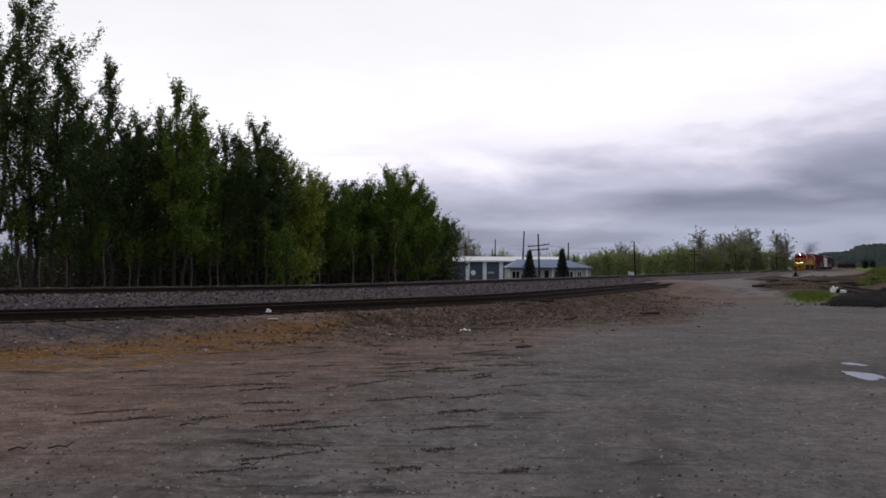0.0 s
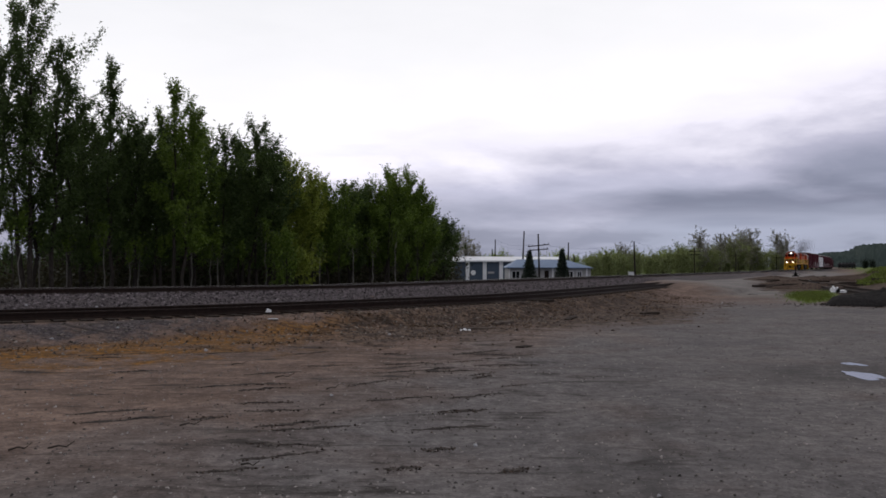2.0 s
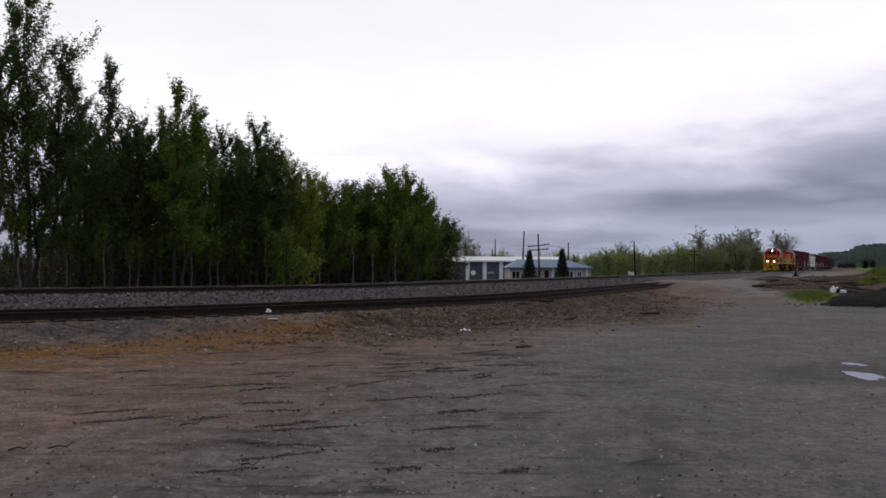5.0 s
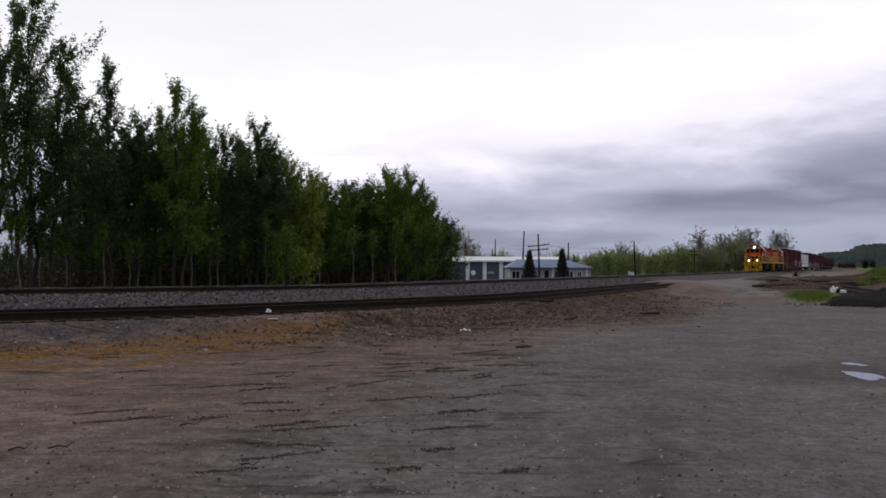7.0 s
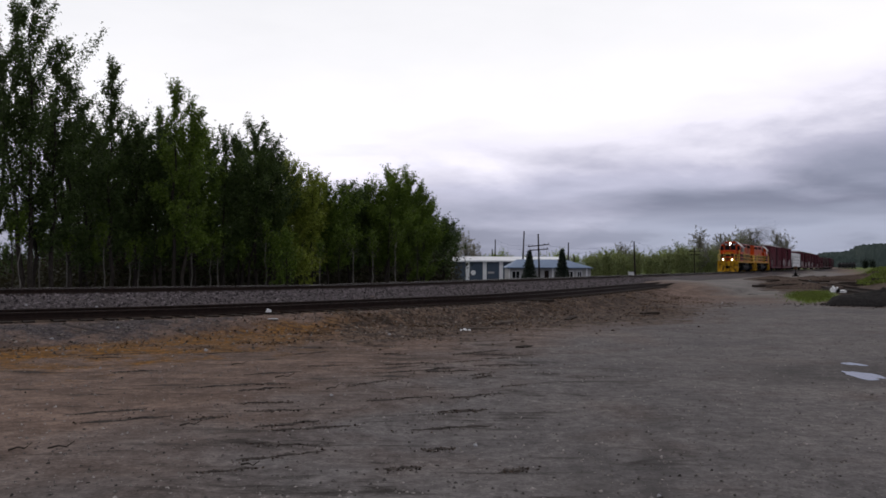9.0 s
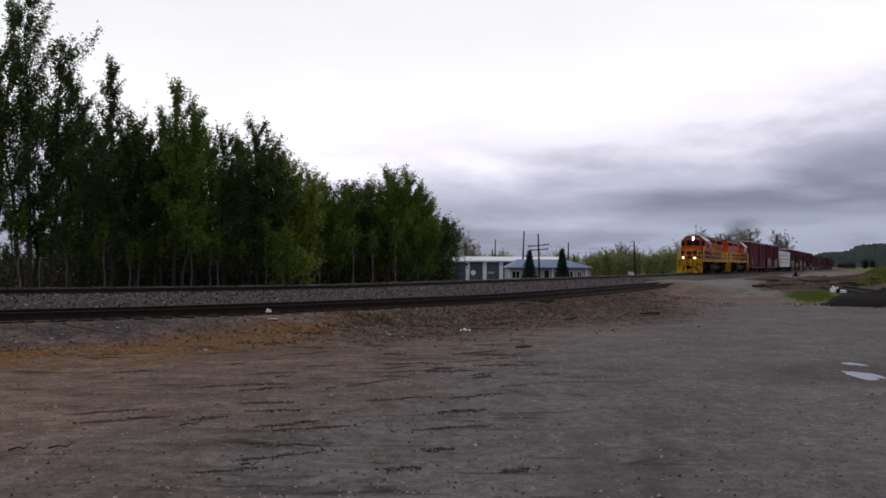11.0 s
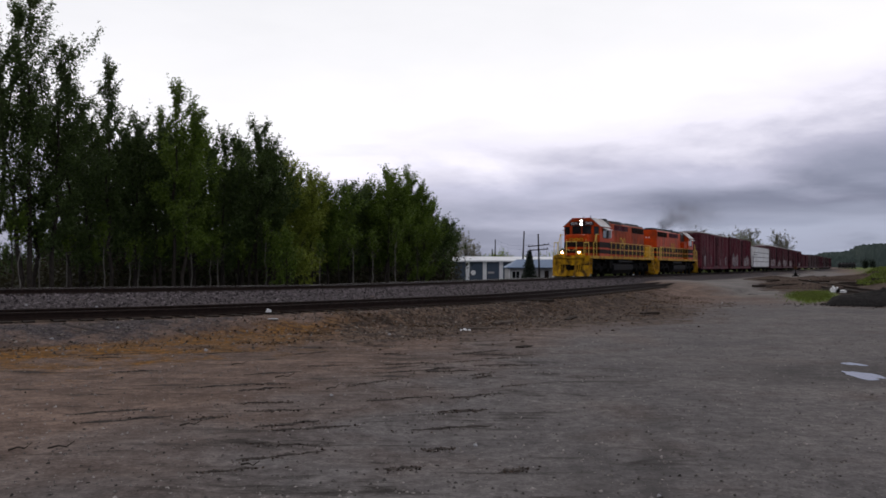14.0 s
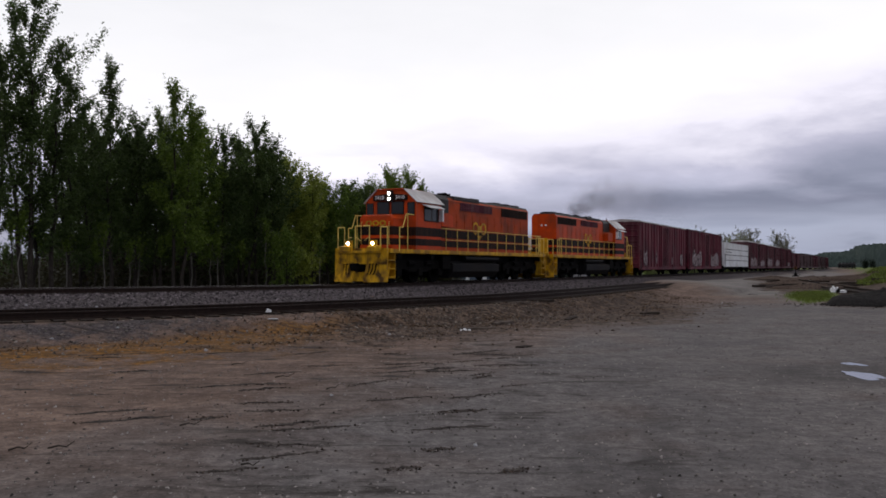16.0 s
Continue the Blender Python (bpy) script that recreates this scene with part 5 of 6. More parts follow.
    for e in (-1, 1):
        bm = bmesh.new()
        for k in range(8):
            z = low + 0.35 + k * (top - low - 0.8) / 7
            rod(bm, (e * h, -1.35, z), (e * h, 1.35, z), 0.07, 8)
        part("end_corrugation", bm, paint, C)
        bm = bmesh.new()
        box(bm, e * h, e * (h + 0.55), -0.14, 0.14, 0.70, 0.98, 0.03)
        part("coupler", bm, "grime", C)
    bm = bmesh.new()
    box(bm, -h + 0.3, h - 0.3, -0.35, 0.35, 0.55, low, 0.02)
    box(bm, -2.0, 1.0, -0.9, -0.3, 0.45, 0.75, 0.03)
    part("centre_sill", bm, "grime", C)
    tc = h - 2.2
    for c in (-tc, tc):
        for s in (-1, 1):
            bm = bmesh.new()
            prism(bm, [(c - 1.2, 0.38), (c - 1.2, 0.62), (c - 0.55, 0.88), (c + 0.55, 0.88), (c + 1.2, 0.62), (c + 1.2, 0.38), (c + 0.5, 0.25), (c - 0.5, 0.25)], s * 0.95, s * 1.12)
            part("truck_frame", bm, "grime", C)
        for k in (-0.9, 0.9):
            wheelset(C, c + k, 0.457, keyed)
    settle(C)
    return C


boxcar(43.4, 63.2, "maroon", 5.15, "maroon ribbed boxcar with a pale roof and streaked sides", ribs=18, marks=((7.2, 1.3, 1.0, 3.0), (3.4, 0.5, 1.2, 2.5), (-3.2, 0.4, 1.1, 2.2), (-8.0, 1.2, 1.0, 2.4)), keyed=True)
boxcar(64.5, 86.3, "maroon", 5.18, "maroon smooth-sided boxcar with pale spray paint low down", roof="maroon_dark", ribs=26, marks=((3.2, 5.6, 0.95, 3.1), (-8.4, 5.8, 0.95, 2.9)), keyed=True)
boxcar(88.5, 112.1, "white", 4.32, "white-sided freight car between maroon boxcars", roof="white", ribs=1, door=False, low=1.05, keyed=True, cat="freight car", lines=((-11.5, 23.0, 3.3), (-11.5, 23.0, 2.5), (-11.5, 23.0, 1.75), (5.0, 5.5, 2.9)))
boxcar(113.4, 136.2, "maroon_dark", 5.12, "dark maroon boxcar with pale spray paint low down", marks=((2.0, 8.0, 0.95, 2.8), (-9.0, 6.0, 0.95, 2.4)))
boxcar(137.4, 162.0, "maroon_dark", 5.08, "dark maroon boxcar with a pale sprayed patch", marks=((3.0, 8.0, 0.95, 2.9), (-10.0, 7.0, 0.95, 2.6)))
boxcar(163.3, 187.5, "maroon_dark", 5.0, "dark maroon boxcar, dusty along its sill", roof="maroon_dark", marks=((-7.0, 4.0, 1.0, 2.2),))
for k in range(7):
    boxcar(188.8 + k * 23.6, 211.2 + k * 23.6, "brown" if k % 3 else "maroon_dark", 4.4 if k in (0, 1) else 4.7, "dull brown boxcar far back in the train", roof="roofgrey", ribs=14)


# diesel smoke drifting back from the second stack: rigid clouds of fine soot flakes
def smoke():
    rnd = np.random.RandomState(31)
    for s, up, rad, n in ((29.9, 5.0, 0.36, 4200), (31.2, 5.4, 0.6, 13000), (33.0, 5.9, 0.85, 22000), (35.8, 6.4, 1.2, 30000), (40.5, 6.9, 1.7, 36000), (47.5, 7.2, 2.2, 34000), (57.0, 7.4, 2.8, 28000)):
        P = rnd.normal(size=(n, 3)) * rad * np.array([1.7, 0.6, 0.55]) + np.array([0, 0, up])
        # billows: flakes drawn together round a few centres
        C = rnd.normal(size=(9, 3)) * rad * np.array([1.6, 0.6, 0.5]) + np.array([0, 0, up])
        near = C[rnd.randint(0, 9, n)]
        w = (rnd.uniform(0, 1, n) < 0.45)[:, None]
        P = np.where(w, near + (P - np.array([0, 0, up])) * 0.45, P)
        S = (0.020 + 0.003 * rad) * rnd.uniform(0.7, 1.3, n)[:, None]
        A, B = rnd.normal(size=(n, 3)), rnd.normal(size=(n, 3))
        A, B = A / np.linalg.norm(A, axis=1)[:, None] * S, B / np.linalg.norm(B, axis=1)[:, None] * S
        me = bpy.data.meshes.new("smoke_puff")
        me.from_pydata(np.stack([P, P + A, P + B], 1).reshape(-1, 3).tolist(), [], np.arange(3 * n).reshape(-1, 3).tolist())
        me.materials.append(M["smoke"])
        o = new("smoke_puff", me)
        tagged(o, "thin grey-brown diesel smoke drifting above the train", "smoke", "smoke of the train", "stuff")
        MOVING.append((o, s, False))


smoke()


# ---- buildings beyond the tracks ----
def house_window(parent, x0, x1, y, z0, z1, glass="glass"):
    bm = bmesh.new()
    for a, b, c, d in ((x0 - 0.08, x1 + 0.08, z1, z1 + 0.08), (x0 - 0.08, x1 + 0.08, z0 - 0.08, z0), (x0 - 0.08, x0, z0, z1), (x1, x1 + 0.08, z0, z1), ((x0 + x1) / 2 - 0.03, (x0 + x1) / 2 + 0.03, z0, z1)):
        box(bm, a, b, y - 0.06, y + 0.02, c, d)
    w = part("window", bm, "bwhite", parent, "white-framed window")
    bm = bmesh.new()
    box(bm, x0, x1, y - 0.02, y + 0.0, z0, z1)
    part("pane", bm, glass, w)


def depot():
    D = empty("depot_building", Matrix.Translation((0, 0, 0)), "long low depot with slate-blue bays and a white roof edge", "building")
    y0, y1, x0, x1, zb, ze = 145.0, 156.0, -6.0, 20.5, -1.0, 2.22
    bm = bmesh.new()
    box(bm, x0, x1, y0, y1, zb, ze)
    part("wall", bm, "bwall_dark", D, "slate-blue clad wall")
    bm = bmesh.new()
    prism_x(bm, [(y0 - 0.5, ze), (y0 - 0.5, ze + 0.22), ((y0 + y1) / 2, ze + 0.95), (y1 + 0.5, ze + 0.22), (y1 + 0.5, ze)], x0 - 0.5, x1 + 0.4)
    part("roof", bm, "bwhite", D, "low white metal roof")
    for x in (1.4, 4.2, 7.1, 9.9, 12.6):
        bm = bmesh.new()
        box(bm, x - 0.32, x + 0.32, y0 - 0.12, y0 + 0.02, zb, ze - 0.02)
        part("pillar", bm, "bwhite", D, "white bay pillar")
    for a, b in ((1.8, 3.8), (4.6, 6.7), (7.5, 9.5)):
        bm = bmesh.new()
        box(bm, a, b, y0 - 0.05, y0 + 0.01, zb, 1.85)
        dr = part("bay_door", bm, "bwall_dark", D, "slate-blue sectional door")
        for k in range(5):
            z = zb + 0.4 + k * 0.5
            bm = bmesh.new()
            box(bm, a + 0.02, b - 0.02, y0 - 0.075, y0 - 0.05, z, z + 0.42)
            part("panel", bm, "bwall_dark", dr)
    bm = bmesh.new()
    rod(bm, (5.15, y0 - 0.25, 0.35), (5.15, y0 - 0.15, 0.35), 0.42, 14)
    part("dish", bm, "bwhite", D, "pale round dish")
    bm = bmesh.new()
    box(bm, 7.6, 8.7, y0 - 0.12, y0 - 0.08, 0.2, 0.55)
    part("wall_sign", bm, "bwall", D, "pale blank wall sign")

    H = empty("office_building", Matrix.Translation((0, 0, 0)), "small grey office with a blue hipped metal roof", "building")
    y0, y1, x0, x1, ze = 128.0, 137.0, 9.9, 22.2, 1.2
    bm = bmesh.new()
    box(bm, x0, x1, y0, y1, -1.0, ze)
    part("wall", bm, "bwall", H, "pale grey clad wall")
    bm = bmesh.new()
    e = [(x0 - 0.3, y0 - 0.4), (x1 + 0.3, y0 - 0.4), (x1 + 0.3, y1 + 0.4), (x0 - 0.3, y1 + 0.4)]
    lo = [bm.verts.new((x, y, ze)) for x, y in e]
    mi = [bm.verts.new((x, y, ze + 0.12)) for x, y in e]
    hi = [bm.verts.new((x0 + 1.6, (y0 + y1) / 2, 2.55)), bm.verts.new((x1 - 3.2, (y0 + y1) / 2, 2.55))]
    bm.faces.new(lo[::-1])
    for k in range(4):
        bm.faces.new((lo[k], lo[(k + 1) % 4], mi[(k + 1) % 4], mi[k]))
    bm.faces.new((mi[0], mi[1], hi[1], hi[0]))
    bm.faces.new((mi[1], mi[2], hi[1]))
    bm.faces.new((mi[2], mi[3], hi[0], hi[1]))
    bm.faces.new((mi[3], mi[0], hi[0]))
    part("roof", bm, "broof", H, "blue hipped metal roof")
    bm = bmesh.new()
    for k in range(34):
        x = x0 + 0.2 + k * (x1 - x0 - 0.4) / 33
        u = min(1.0, max(0.0, (x - x0) / 1.9), (x1 - x) / 3.5)
        a, b = Vector((x, y0 - 0.4, ze + 0.13)), Vector((x, y0 - 0.4 + 4.9 * u, ze + 0.13 + 1.23 * u))
        if u > 0.1:
            rod(bm, a, b, 0.03, 4)
    part("roof_seam", bm, "broof", H)
    for a, b in ((10.4, 11.5), (12.3, 13.2), (18.6, 19.5), (20.2, 20.8)):
        house_window(H, a, b, y0, -0.3, 0.72)
    bm = bmesh.new()
    box(bm, 15.25, 15.9, y0 - 0.06, y0 + 0.01, -1.0, 0.85)
    part("door", bm, "black", H, "dark entrance door")
    for x in (10.0, 16.5, 18.0, 21.6):
        bm = bmesh.new()
        box(bm, x - 0.1, x + 0.1, y0 - 0.05, y0 + 0.01, -1.0, ze)
        part("wall_trim", bm, "bwhite", H)


depot()
for px, d, h, r, lab in ((937, 122, 4.6, 1.5, "dark conical spruce tree before the office"), (995, 124, 4.9, 1.35, "dark narrow spruce tree before the office")):
    x, y = spot(px, d)
    put_tree(spruce(int(px), h, r, lab), x, y)


def pole(px, d, top, lean, arms, label):
    x, y = spot(px, d)
    z0 = z_at(x, y) - 0.4
    P = empty("utility_pole", Matrix.Translation((x, y, z0)) @ Matrix.Rotation(radians(lean), 4, "Y"), label, "utility pole", "pole line beyond the tracks")
    h = top - z0
    bm = bmesh.new()
    limb(bm, [(0, 0, 0), (0, 0, h * 0.5), (0, 0, h)], 0.15, 0.10, 8)
    part("pole", bm, "wood", P)
    for k, (zz, half, tilt) in enumerate(arms):
        bm = bmesh.new()
        box(bm, -half, half, -0.2, -0.08, -0.07, 0.07, 0.01)
        a = part("crossarm", bm, "wood", P)
        a.matrix_basis = Matrix.Translation((0, 0, zz - z0)) @ Matrix.Rotation(radians(tilt), 4, "Y")
        for q in (-0.9, -0.55, 0.55, 0.9):
            bm = bmesh.new()
            rod(bm, (q * half, -0.14, 0.07), (q * half, -0.14, 0.24), 0.045, 8)
            part("insulator", bm, "tank", a)
    return P


def top_z(py, d):
    return 1.6 + (470 - py) / 1508.3 * d


two = "dark wooden telegraph pole with two crossarms"
one = "dark wooden telegraph pole beyond the main line"
pole(955, 122, top_z(414, 122), -1.6, ((top_z(434.5, 122), 1.55, -5), (top_z(442, 122), 1.4, -3)), two)
pole(924, 138, top_z(409, 138), 2.2, (), one)
pole(876, 168, top_z(424, 168), 0.5, (), one)
pole(871, 190, top_z(441, 190), 0, (), one)
pole(1006, 150, top_z(429, 150), 0, (), one)
pole(1016, 160, top_z(452, 160), 0, (), one)
pole(1124, 132, top_z(427, 132), -1.5, (), one)
pole(1229, 196, top_z(438, 196), 0, ((top_z(444, 196), 1.3, 0), (top_z(450, 196), 1.3, 0)), two)
pole(1302, 232, top_z(447, 232), 0, ((top_z(452, 232), 1.3, 0),), one)
pole(1374, 268, top_z(450, 268), 0, ((top_z(455, 268), 1.3, 0),), one)


def wire(a, b, sag):
    """A wire between two poles: bearing, distance and height of each end."""
    (xa, ya), (xb, yb) = spot(*a[:2]), spot(*b[:2])
    bm = bmesh.new()
    limb(bm, [(xa + (xb - xa) * u, ya + (yb - ya) * u, a[2] + (b[2] - a[2]) * u - 4 * sag * u * (1 - u)) for u in [k / 12 for k in range(13)]], 0.011, 0.011, 4)
    tagged(part("overhead_wire", bm, "grime"), "thin black wire strung between dark wooden poles", "wire", "wires of the pole line")


for dz in (0.15, -0.45):
    wire((955 - 16, 122, top_z(434.5, 122) + dz), (876, 168, top_z(425, 168) + dz), 0.6)
    wire((955 + 16, 122, top_z(436.5, 122) + dz), (1124, 132, top_z(428, 132) + dz), 0.8)
wire((1124, 132, top_z(428, 132)), (1229, 196, top_z(440, 196)), 0.7)


def signal_case():
    x, y = spot(1117, 160)
    z = z_at(x, y)
    B = empty("equipment_cabinet", Matrix.Translation((x, y, z)), "small white trackside equipment cabinet beside a pole", "cabinet")
    h = 1.6 + (470 - 481) / 1508 * 160 - z
    bm = bmesh.new()
    box(bm, -0.5, 0.5, -0.35, 0.35, 0.12, h, 0.03)
    part("body", bm, "bwhite", B)
    bm = bmesh.new()
    box(bm, -0.58, 0.58, -0.43, 0.43, h, h + 0.06, 0.01)
    part("lid", bm, "bwhite", B)
    bm = bmesh.new()
    box(bm, -0.55, 0.55, -0.4, 0.4, -0.1, 0.12)
    part("plinth", bm, "concrete", B)


signal_case()


def switch_stand():
    x, y = spot(1408, 122)
    z = z_at(x, y)
    S = empty("switch_stand", Matrix.Translation((x, y, z)), "dark upright switch stand beside the main line", "switch stand")
    bm = bmesh.new()
    box(bm, -0.45, 0.45, -0.15, 0.15, 0, 0.16, 0.02)
    box(bm, -0.18, 0.18, -0.18, 0.18, 0.16, 0.5, 0.04)
    part("base", bm, "grime", S)
    bm = bmesh.new()
    rod(bm, (0, 0, 0.5), (0, 0, 1.45), 0.045, 8)
    part("mast", bm, "grime", S)
    bm = bmesh.new()
    box(bm, -0.22, 0.22, -0.015, 0.015, 1.05, 1.45, 0.005)
    part("target", bm, "rust", S, "rust-red target plate")
    bm = bmesh.new()
    tube(bm, [(0.1, -0.1, 0.4), (0.55, -0.15, 0.3), (0.7, -0.15, 0.2)], 0.03)
    part("lever", bm, "grime", S)


switch_stand()


def tank_car(px, d, label):
    x, y = spot(px, d)
    z = z_at(x, y)
    th = 0.47
    C = empty("tank_car", Matrix.Translation((x, y, z)) @ Matrix.Rotation(math.atan2(-math.cos(th), -math.sin(th)), 4, "Z"), label, "tank car", "parked black tank cars")
    bm = bmesh.new()
    rod(bm, (-6.6, 0, 2.55), (6.6, 0, 2.55), 1.45, 20)
    for e in (-1, 1):
        rod(bm, (e * 6.6, 0, 2.55), (e * 7.1, 0, 2.55), 1.45 if e > 0 else 0.8, 20, 0.8 if e > 0 else 1.45)
    part("tank", bm, "tankcar", C)
    bm = bmesh.new()
    rod(bm, (0, 0, 3.9), (0, 0, 4.35), 0.45, 12)
    box(bm, -1.0, 1.0, -0.9, 0.9, 4.0, 4.05)
    part("dome", bm, "tankcar", C)
    bm = bmesh.new()
    box(bm, -7.6, 7.6, -0.5, 0.5, 0.8, 1.15, 0.02)
    part("underframe", bm, "grime", C)
    for c in (-5.6, 5.6):
        for s in (-1, 1):
            bm = bmesh.new()
            prism(bm, [(c - 1.2, 0.38), (c - 1.2, 0.62), (c - 0.55, 0.88), (c + 0.55, 0.88), (c + 1.2, 0.62), (c + 1.2, 0.38)], s * 0.95, s * 1.12)
            part("truck_frame", bm, "grime", C)
        for k in (-0.9, 0.9):
            wheelset(C, c + k, 0.457, False)


tank_car(1499, 570, "black tank car parked on the far yard track")
tank_car(1511, 545, "black tank car parked on the far yard track")
tank_car(1487, 595, "black tank car parked on the far yard track")
tank_car(1493, 582, "black tank car parked on the far yard track")
tank_car(1505, 557, "black tank car parked on the far yard track")
for px, d, s in ((1531, 400, 1.2), (1543, 400, 1.15)):
    x, y = spot(px, d)
    b = make_tree(700 + px, 2.6, 1.3, 1800, 0.3, 0.05, "bark_dark", "needle", "dark rounded juniper bush on the far grass", stems=3, category="bush", name="juniper_bush", top=0.6)
    put_tree(b, x, y, s)


# ---- yard edge ----
def stones(name, places, sizes, material, label, category="gravel", seed=1):
    """Small irregular stones, eight faces each, in one mesh."""
    rnd = np.random.RandomState(seed)
    n = len(places)
    base = np.array([(1, 0, 0), (-1, 0, 0), (0, 1, 0), (0, -1, 0), (0, 0, 1), (0, 0, -1)], float)
    V = base[None] * rnd.uniform(0.5, 1.2, (n, 6, 1)) + rnd.normal(size=(n, 6, 3)) * 0.14
    a = rnd.uniform(0, 6.28, n)
    c, s = np.cos(a)[:, None], np.sin(a)[:, None]
    X, Y = V[..., 0] * c - V[..., 1] * s, V[..., 0] * s + V[..., 1] * c
    V = np.stack([X, Y, V[..., 2] * 0.75], -1) * np.array(sizes)[:, None, None] + np.array(places)[:, None]
    f = np.array([(0, 2, 4), (2, 1, 4), (1, 3, 4), (3, 0, 4), (2, 0, 5), (1, 2, 5), (3, 1, 5), (0, 3, 5)])
    F = (np.arange(n)[:, None, None] * 6 + f[None]).reshape(-1, 3)
    me = bpy.data.meshes.new(name)
    me.from_pydata(V.reshape(-1, 3).tolist(), [], F.tolist())
    me.materials.append(M[material])
    return tagged(new(name, me), label, category, kind="stuff")


def scatter():
    rnd = np.random.RandomState(12)
    # main line's shoulder towards the yard
    n = 21000
    s = rnd.uniform(-24, 42, n)
    idx = np.clip(np.searchsorted(np.array([r[0] for r in LINE]), s), 0, len(LINE) - 1)
    off = rnd.uniform(0.9, 6.0, n)
    th = LINE_TH[idx]
    x = LINE_NP[idx, 0] + off * np.cos(th) + rnd.normal(size=n) * 0.3
    y = LINE_NP[idx, 1] - off * np.sin(th) + rnd.normal(size=n) * 0.3
    z, dm, ds, *_ = relief(x, y)
    k = (ds > 0.85)
    stones("ballast_stones", np.stack([x, y, z + 0.005], -1)[k], rnd.uniform(0.03, 0.075, n)[k], "ballast", "grey-violet crushed stone ballast along the main line", "ballast", 3)
    # siding's shoulder
    n = 13000
    i = rnd.randint(0, len(SIDE_NP), n)
    x, y = SIDE_NP[i, 0] + rnd.normal(size=n) * 2.3, SIDE_NP[i, 1] + rnd.normal(size=n) * 2.3
    z, dm, ds, *_ = relief(x, y)
    k = (ds > 1.25) & (x < 3) & (y > 12) & (dm > 5)
    stones("shoulder_stones", np.stack([x, y, z + 0.003], -1)[k], (0.014 + 0.04 * rnd.uniform(0, 1, n) ** 2)[k], "shoulder", "loose grey stones beside the sunken siding", "gravel", 5)
    # loose pebbles on the yard
    n = 15000
    y = 5.0 + 22 * rnd.uniform(0, 1, n) ** 1.25
    x = rnd.uniform(-0.58, 0.58, n) * y
    z, dm, ds, *_ = relief(x, y)
    k = ds > 1.6
    stones("yard_pebbles", np.stack([x, y, z + 0.001], -1)[k], (0.005 + 0.018 * rnd.uniform(0, 1, n) ** 3)[k], "pebble", "small loose pebbles strewn over the yard", "gravel", 6)
    # drifts of dark soil thrown up by tyres: thin ragged ridges with fine clods
    V, F, pts = [], [], []
    for c in range(46):
        cy = rnd.uniform(6.2, 15.5)
        cx = rnd.uniform(-0.42, 0.12) * cy if c % 2 else rnd.uniform(-0.22, 0.1) * cy
        a = radians(24) + rnd.normal() * 0.14
        ln, w, h = rnd.uniform(0.25, 0.8) * (0.5 + cy / 14), rnd.uniform(0.015, 0.042), rnd.uniform(0.006, 0.016)
        m = 30
        ph = rnd.uniform(0, 6.28, 3)
        i0 = len(V)
        for i in range(m):
            u = i / (m - 1)
            e = math.sin(math.pi * u) ** 0.6
            bow = 0.06 * ln * math.sin(2 * u + ph[0]) + 0.012 * math.sin(11 * u + ph[1]) + 0.007 * math.sin(23 * u + ph[2])
            for v in (-1, -0.4, 0.3, 1):
                ww = w * e * v * (1 + 0.55 * math.sin(9 * u + ph[1] + v) + 0.3 * math.sin(21 * u + ph[0]))
                x, y = (u - 0.5) * ln, ww + bow
                zz = (h * e * (1 - v * v) * (0.7 + 0.5 * math.sin(13 * u + ph[2])) if abs(v) < 1 else -0.004)
                V.append((cx + x * math.cos(a) - y * math.sin(a), cy + x * math.sin(a) + y * math.cos(a), zz + rnd.normal() * 0.0015))
        for i in range(m - 1):
            for j in range(3):
                k0 = i0 + i * 4 + j
                F.append((k0, k0 + 4, k0 + 5, k0 + 1))
        k = rnd.randint(40, 110)
        u, v = rnd.normal(size=k) * ln * 0.34, rnd.normal(size=k) * 0.045
        pts.append(np.stack([cx + u * math.cos(a) - v * math.sin(a), cy + u * math.sin(a) + v * math.cos(a)], -1))
    V = np.array(V)
    V[:, 2] += relief(V[:, 0], V[:, 1])[0] + 0.006
    me = bpy.data.meshes.new("soil_ridges")
    me.from_pydata(V.tolist(), [], F)
    me.materials.append(M["ridge"])
    tagged(new("soil_ridges", me), "thin ragged ridges of dark soil along tyre tracks", "soil", kind="stuff")
    p = np.concatenate(pts)
    z = relief(p[:, 0], p[:, 1])[0]
    stones("soil_clods", np.stack([p[:, 0], p[:, 1], z + 0.004], -1), 0.004 + 0.014 * rnd.uniform(0, 1, len(p)) ** 2, "rubble", "dark damp clods of soil in drifts on the yard", "soil", 7)
    # loose stone and dirt along the shoulder of the siding
    n = 30000
    i = rnd.randint(0, len(SIDE_NP), n)
    x, y = SIDE_NP[i, 0] + rnd.normal(size=n) * 3.2, SIDE_NP[i, 1] + rnd.normal(size=n) * 3.2
    z, dm, ds, _, side, _ = relief(x, y)
    k = (ds > 1.5) & (dm > 6) & (x < 5) & (x > -24) & (ds < 4.6 + 0.9 * rnd.normal(size=n))
    stones("shoulder_stones", np.stack([x, y, z], -1)[k], (0.008 + 0.04 * rnd.uniform(0, 1, n) ** 3)[k], "shoulder", "mixed grey and brown stones on the track shoulder", "gravel", 9)
    # rough dark rubble beside the siding
    n = 26000
    i = rnd.randint(0, len(SIDE_NP), n)
    x, y = SIDE_NP[i, 0] + rnd.normal(size=n) * 3.6, SIDE_NP[i, 1] + rnd.normal(size=n) * 3.6
    z, dm, ds, _, side, _ = relief(x, y)
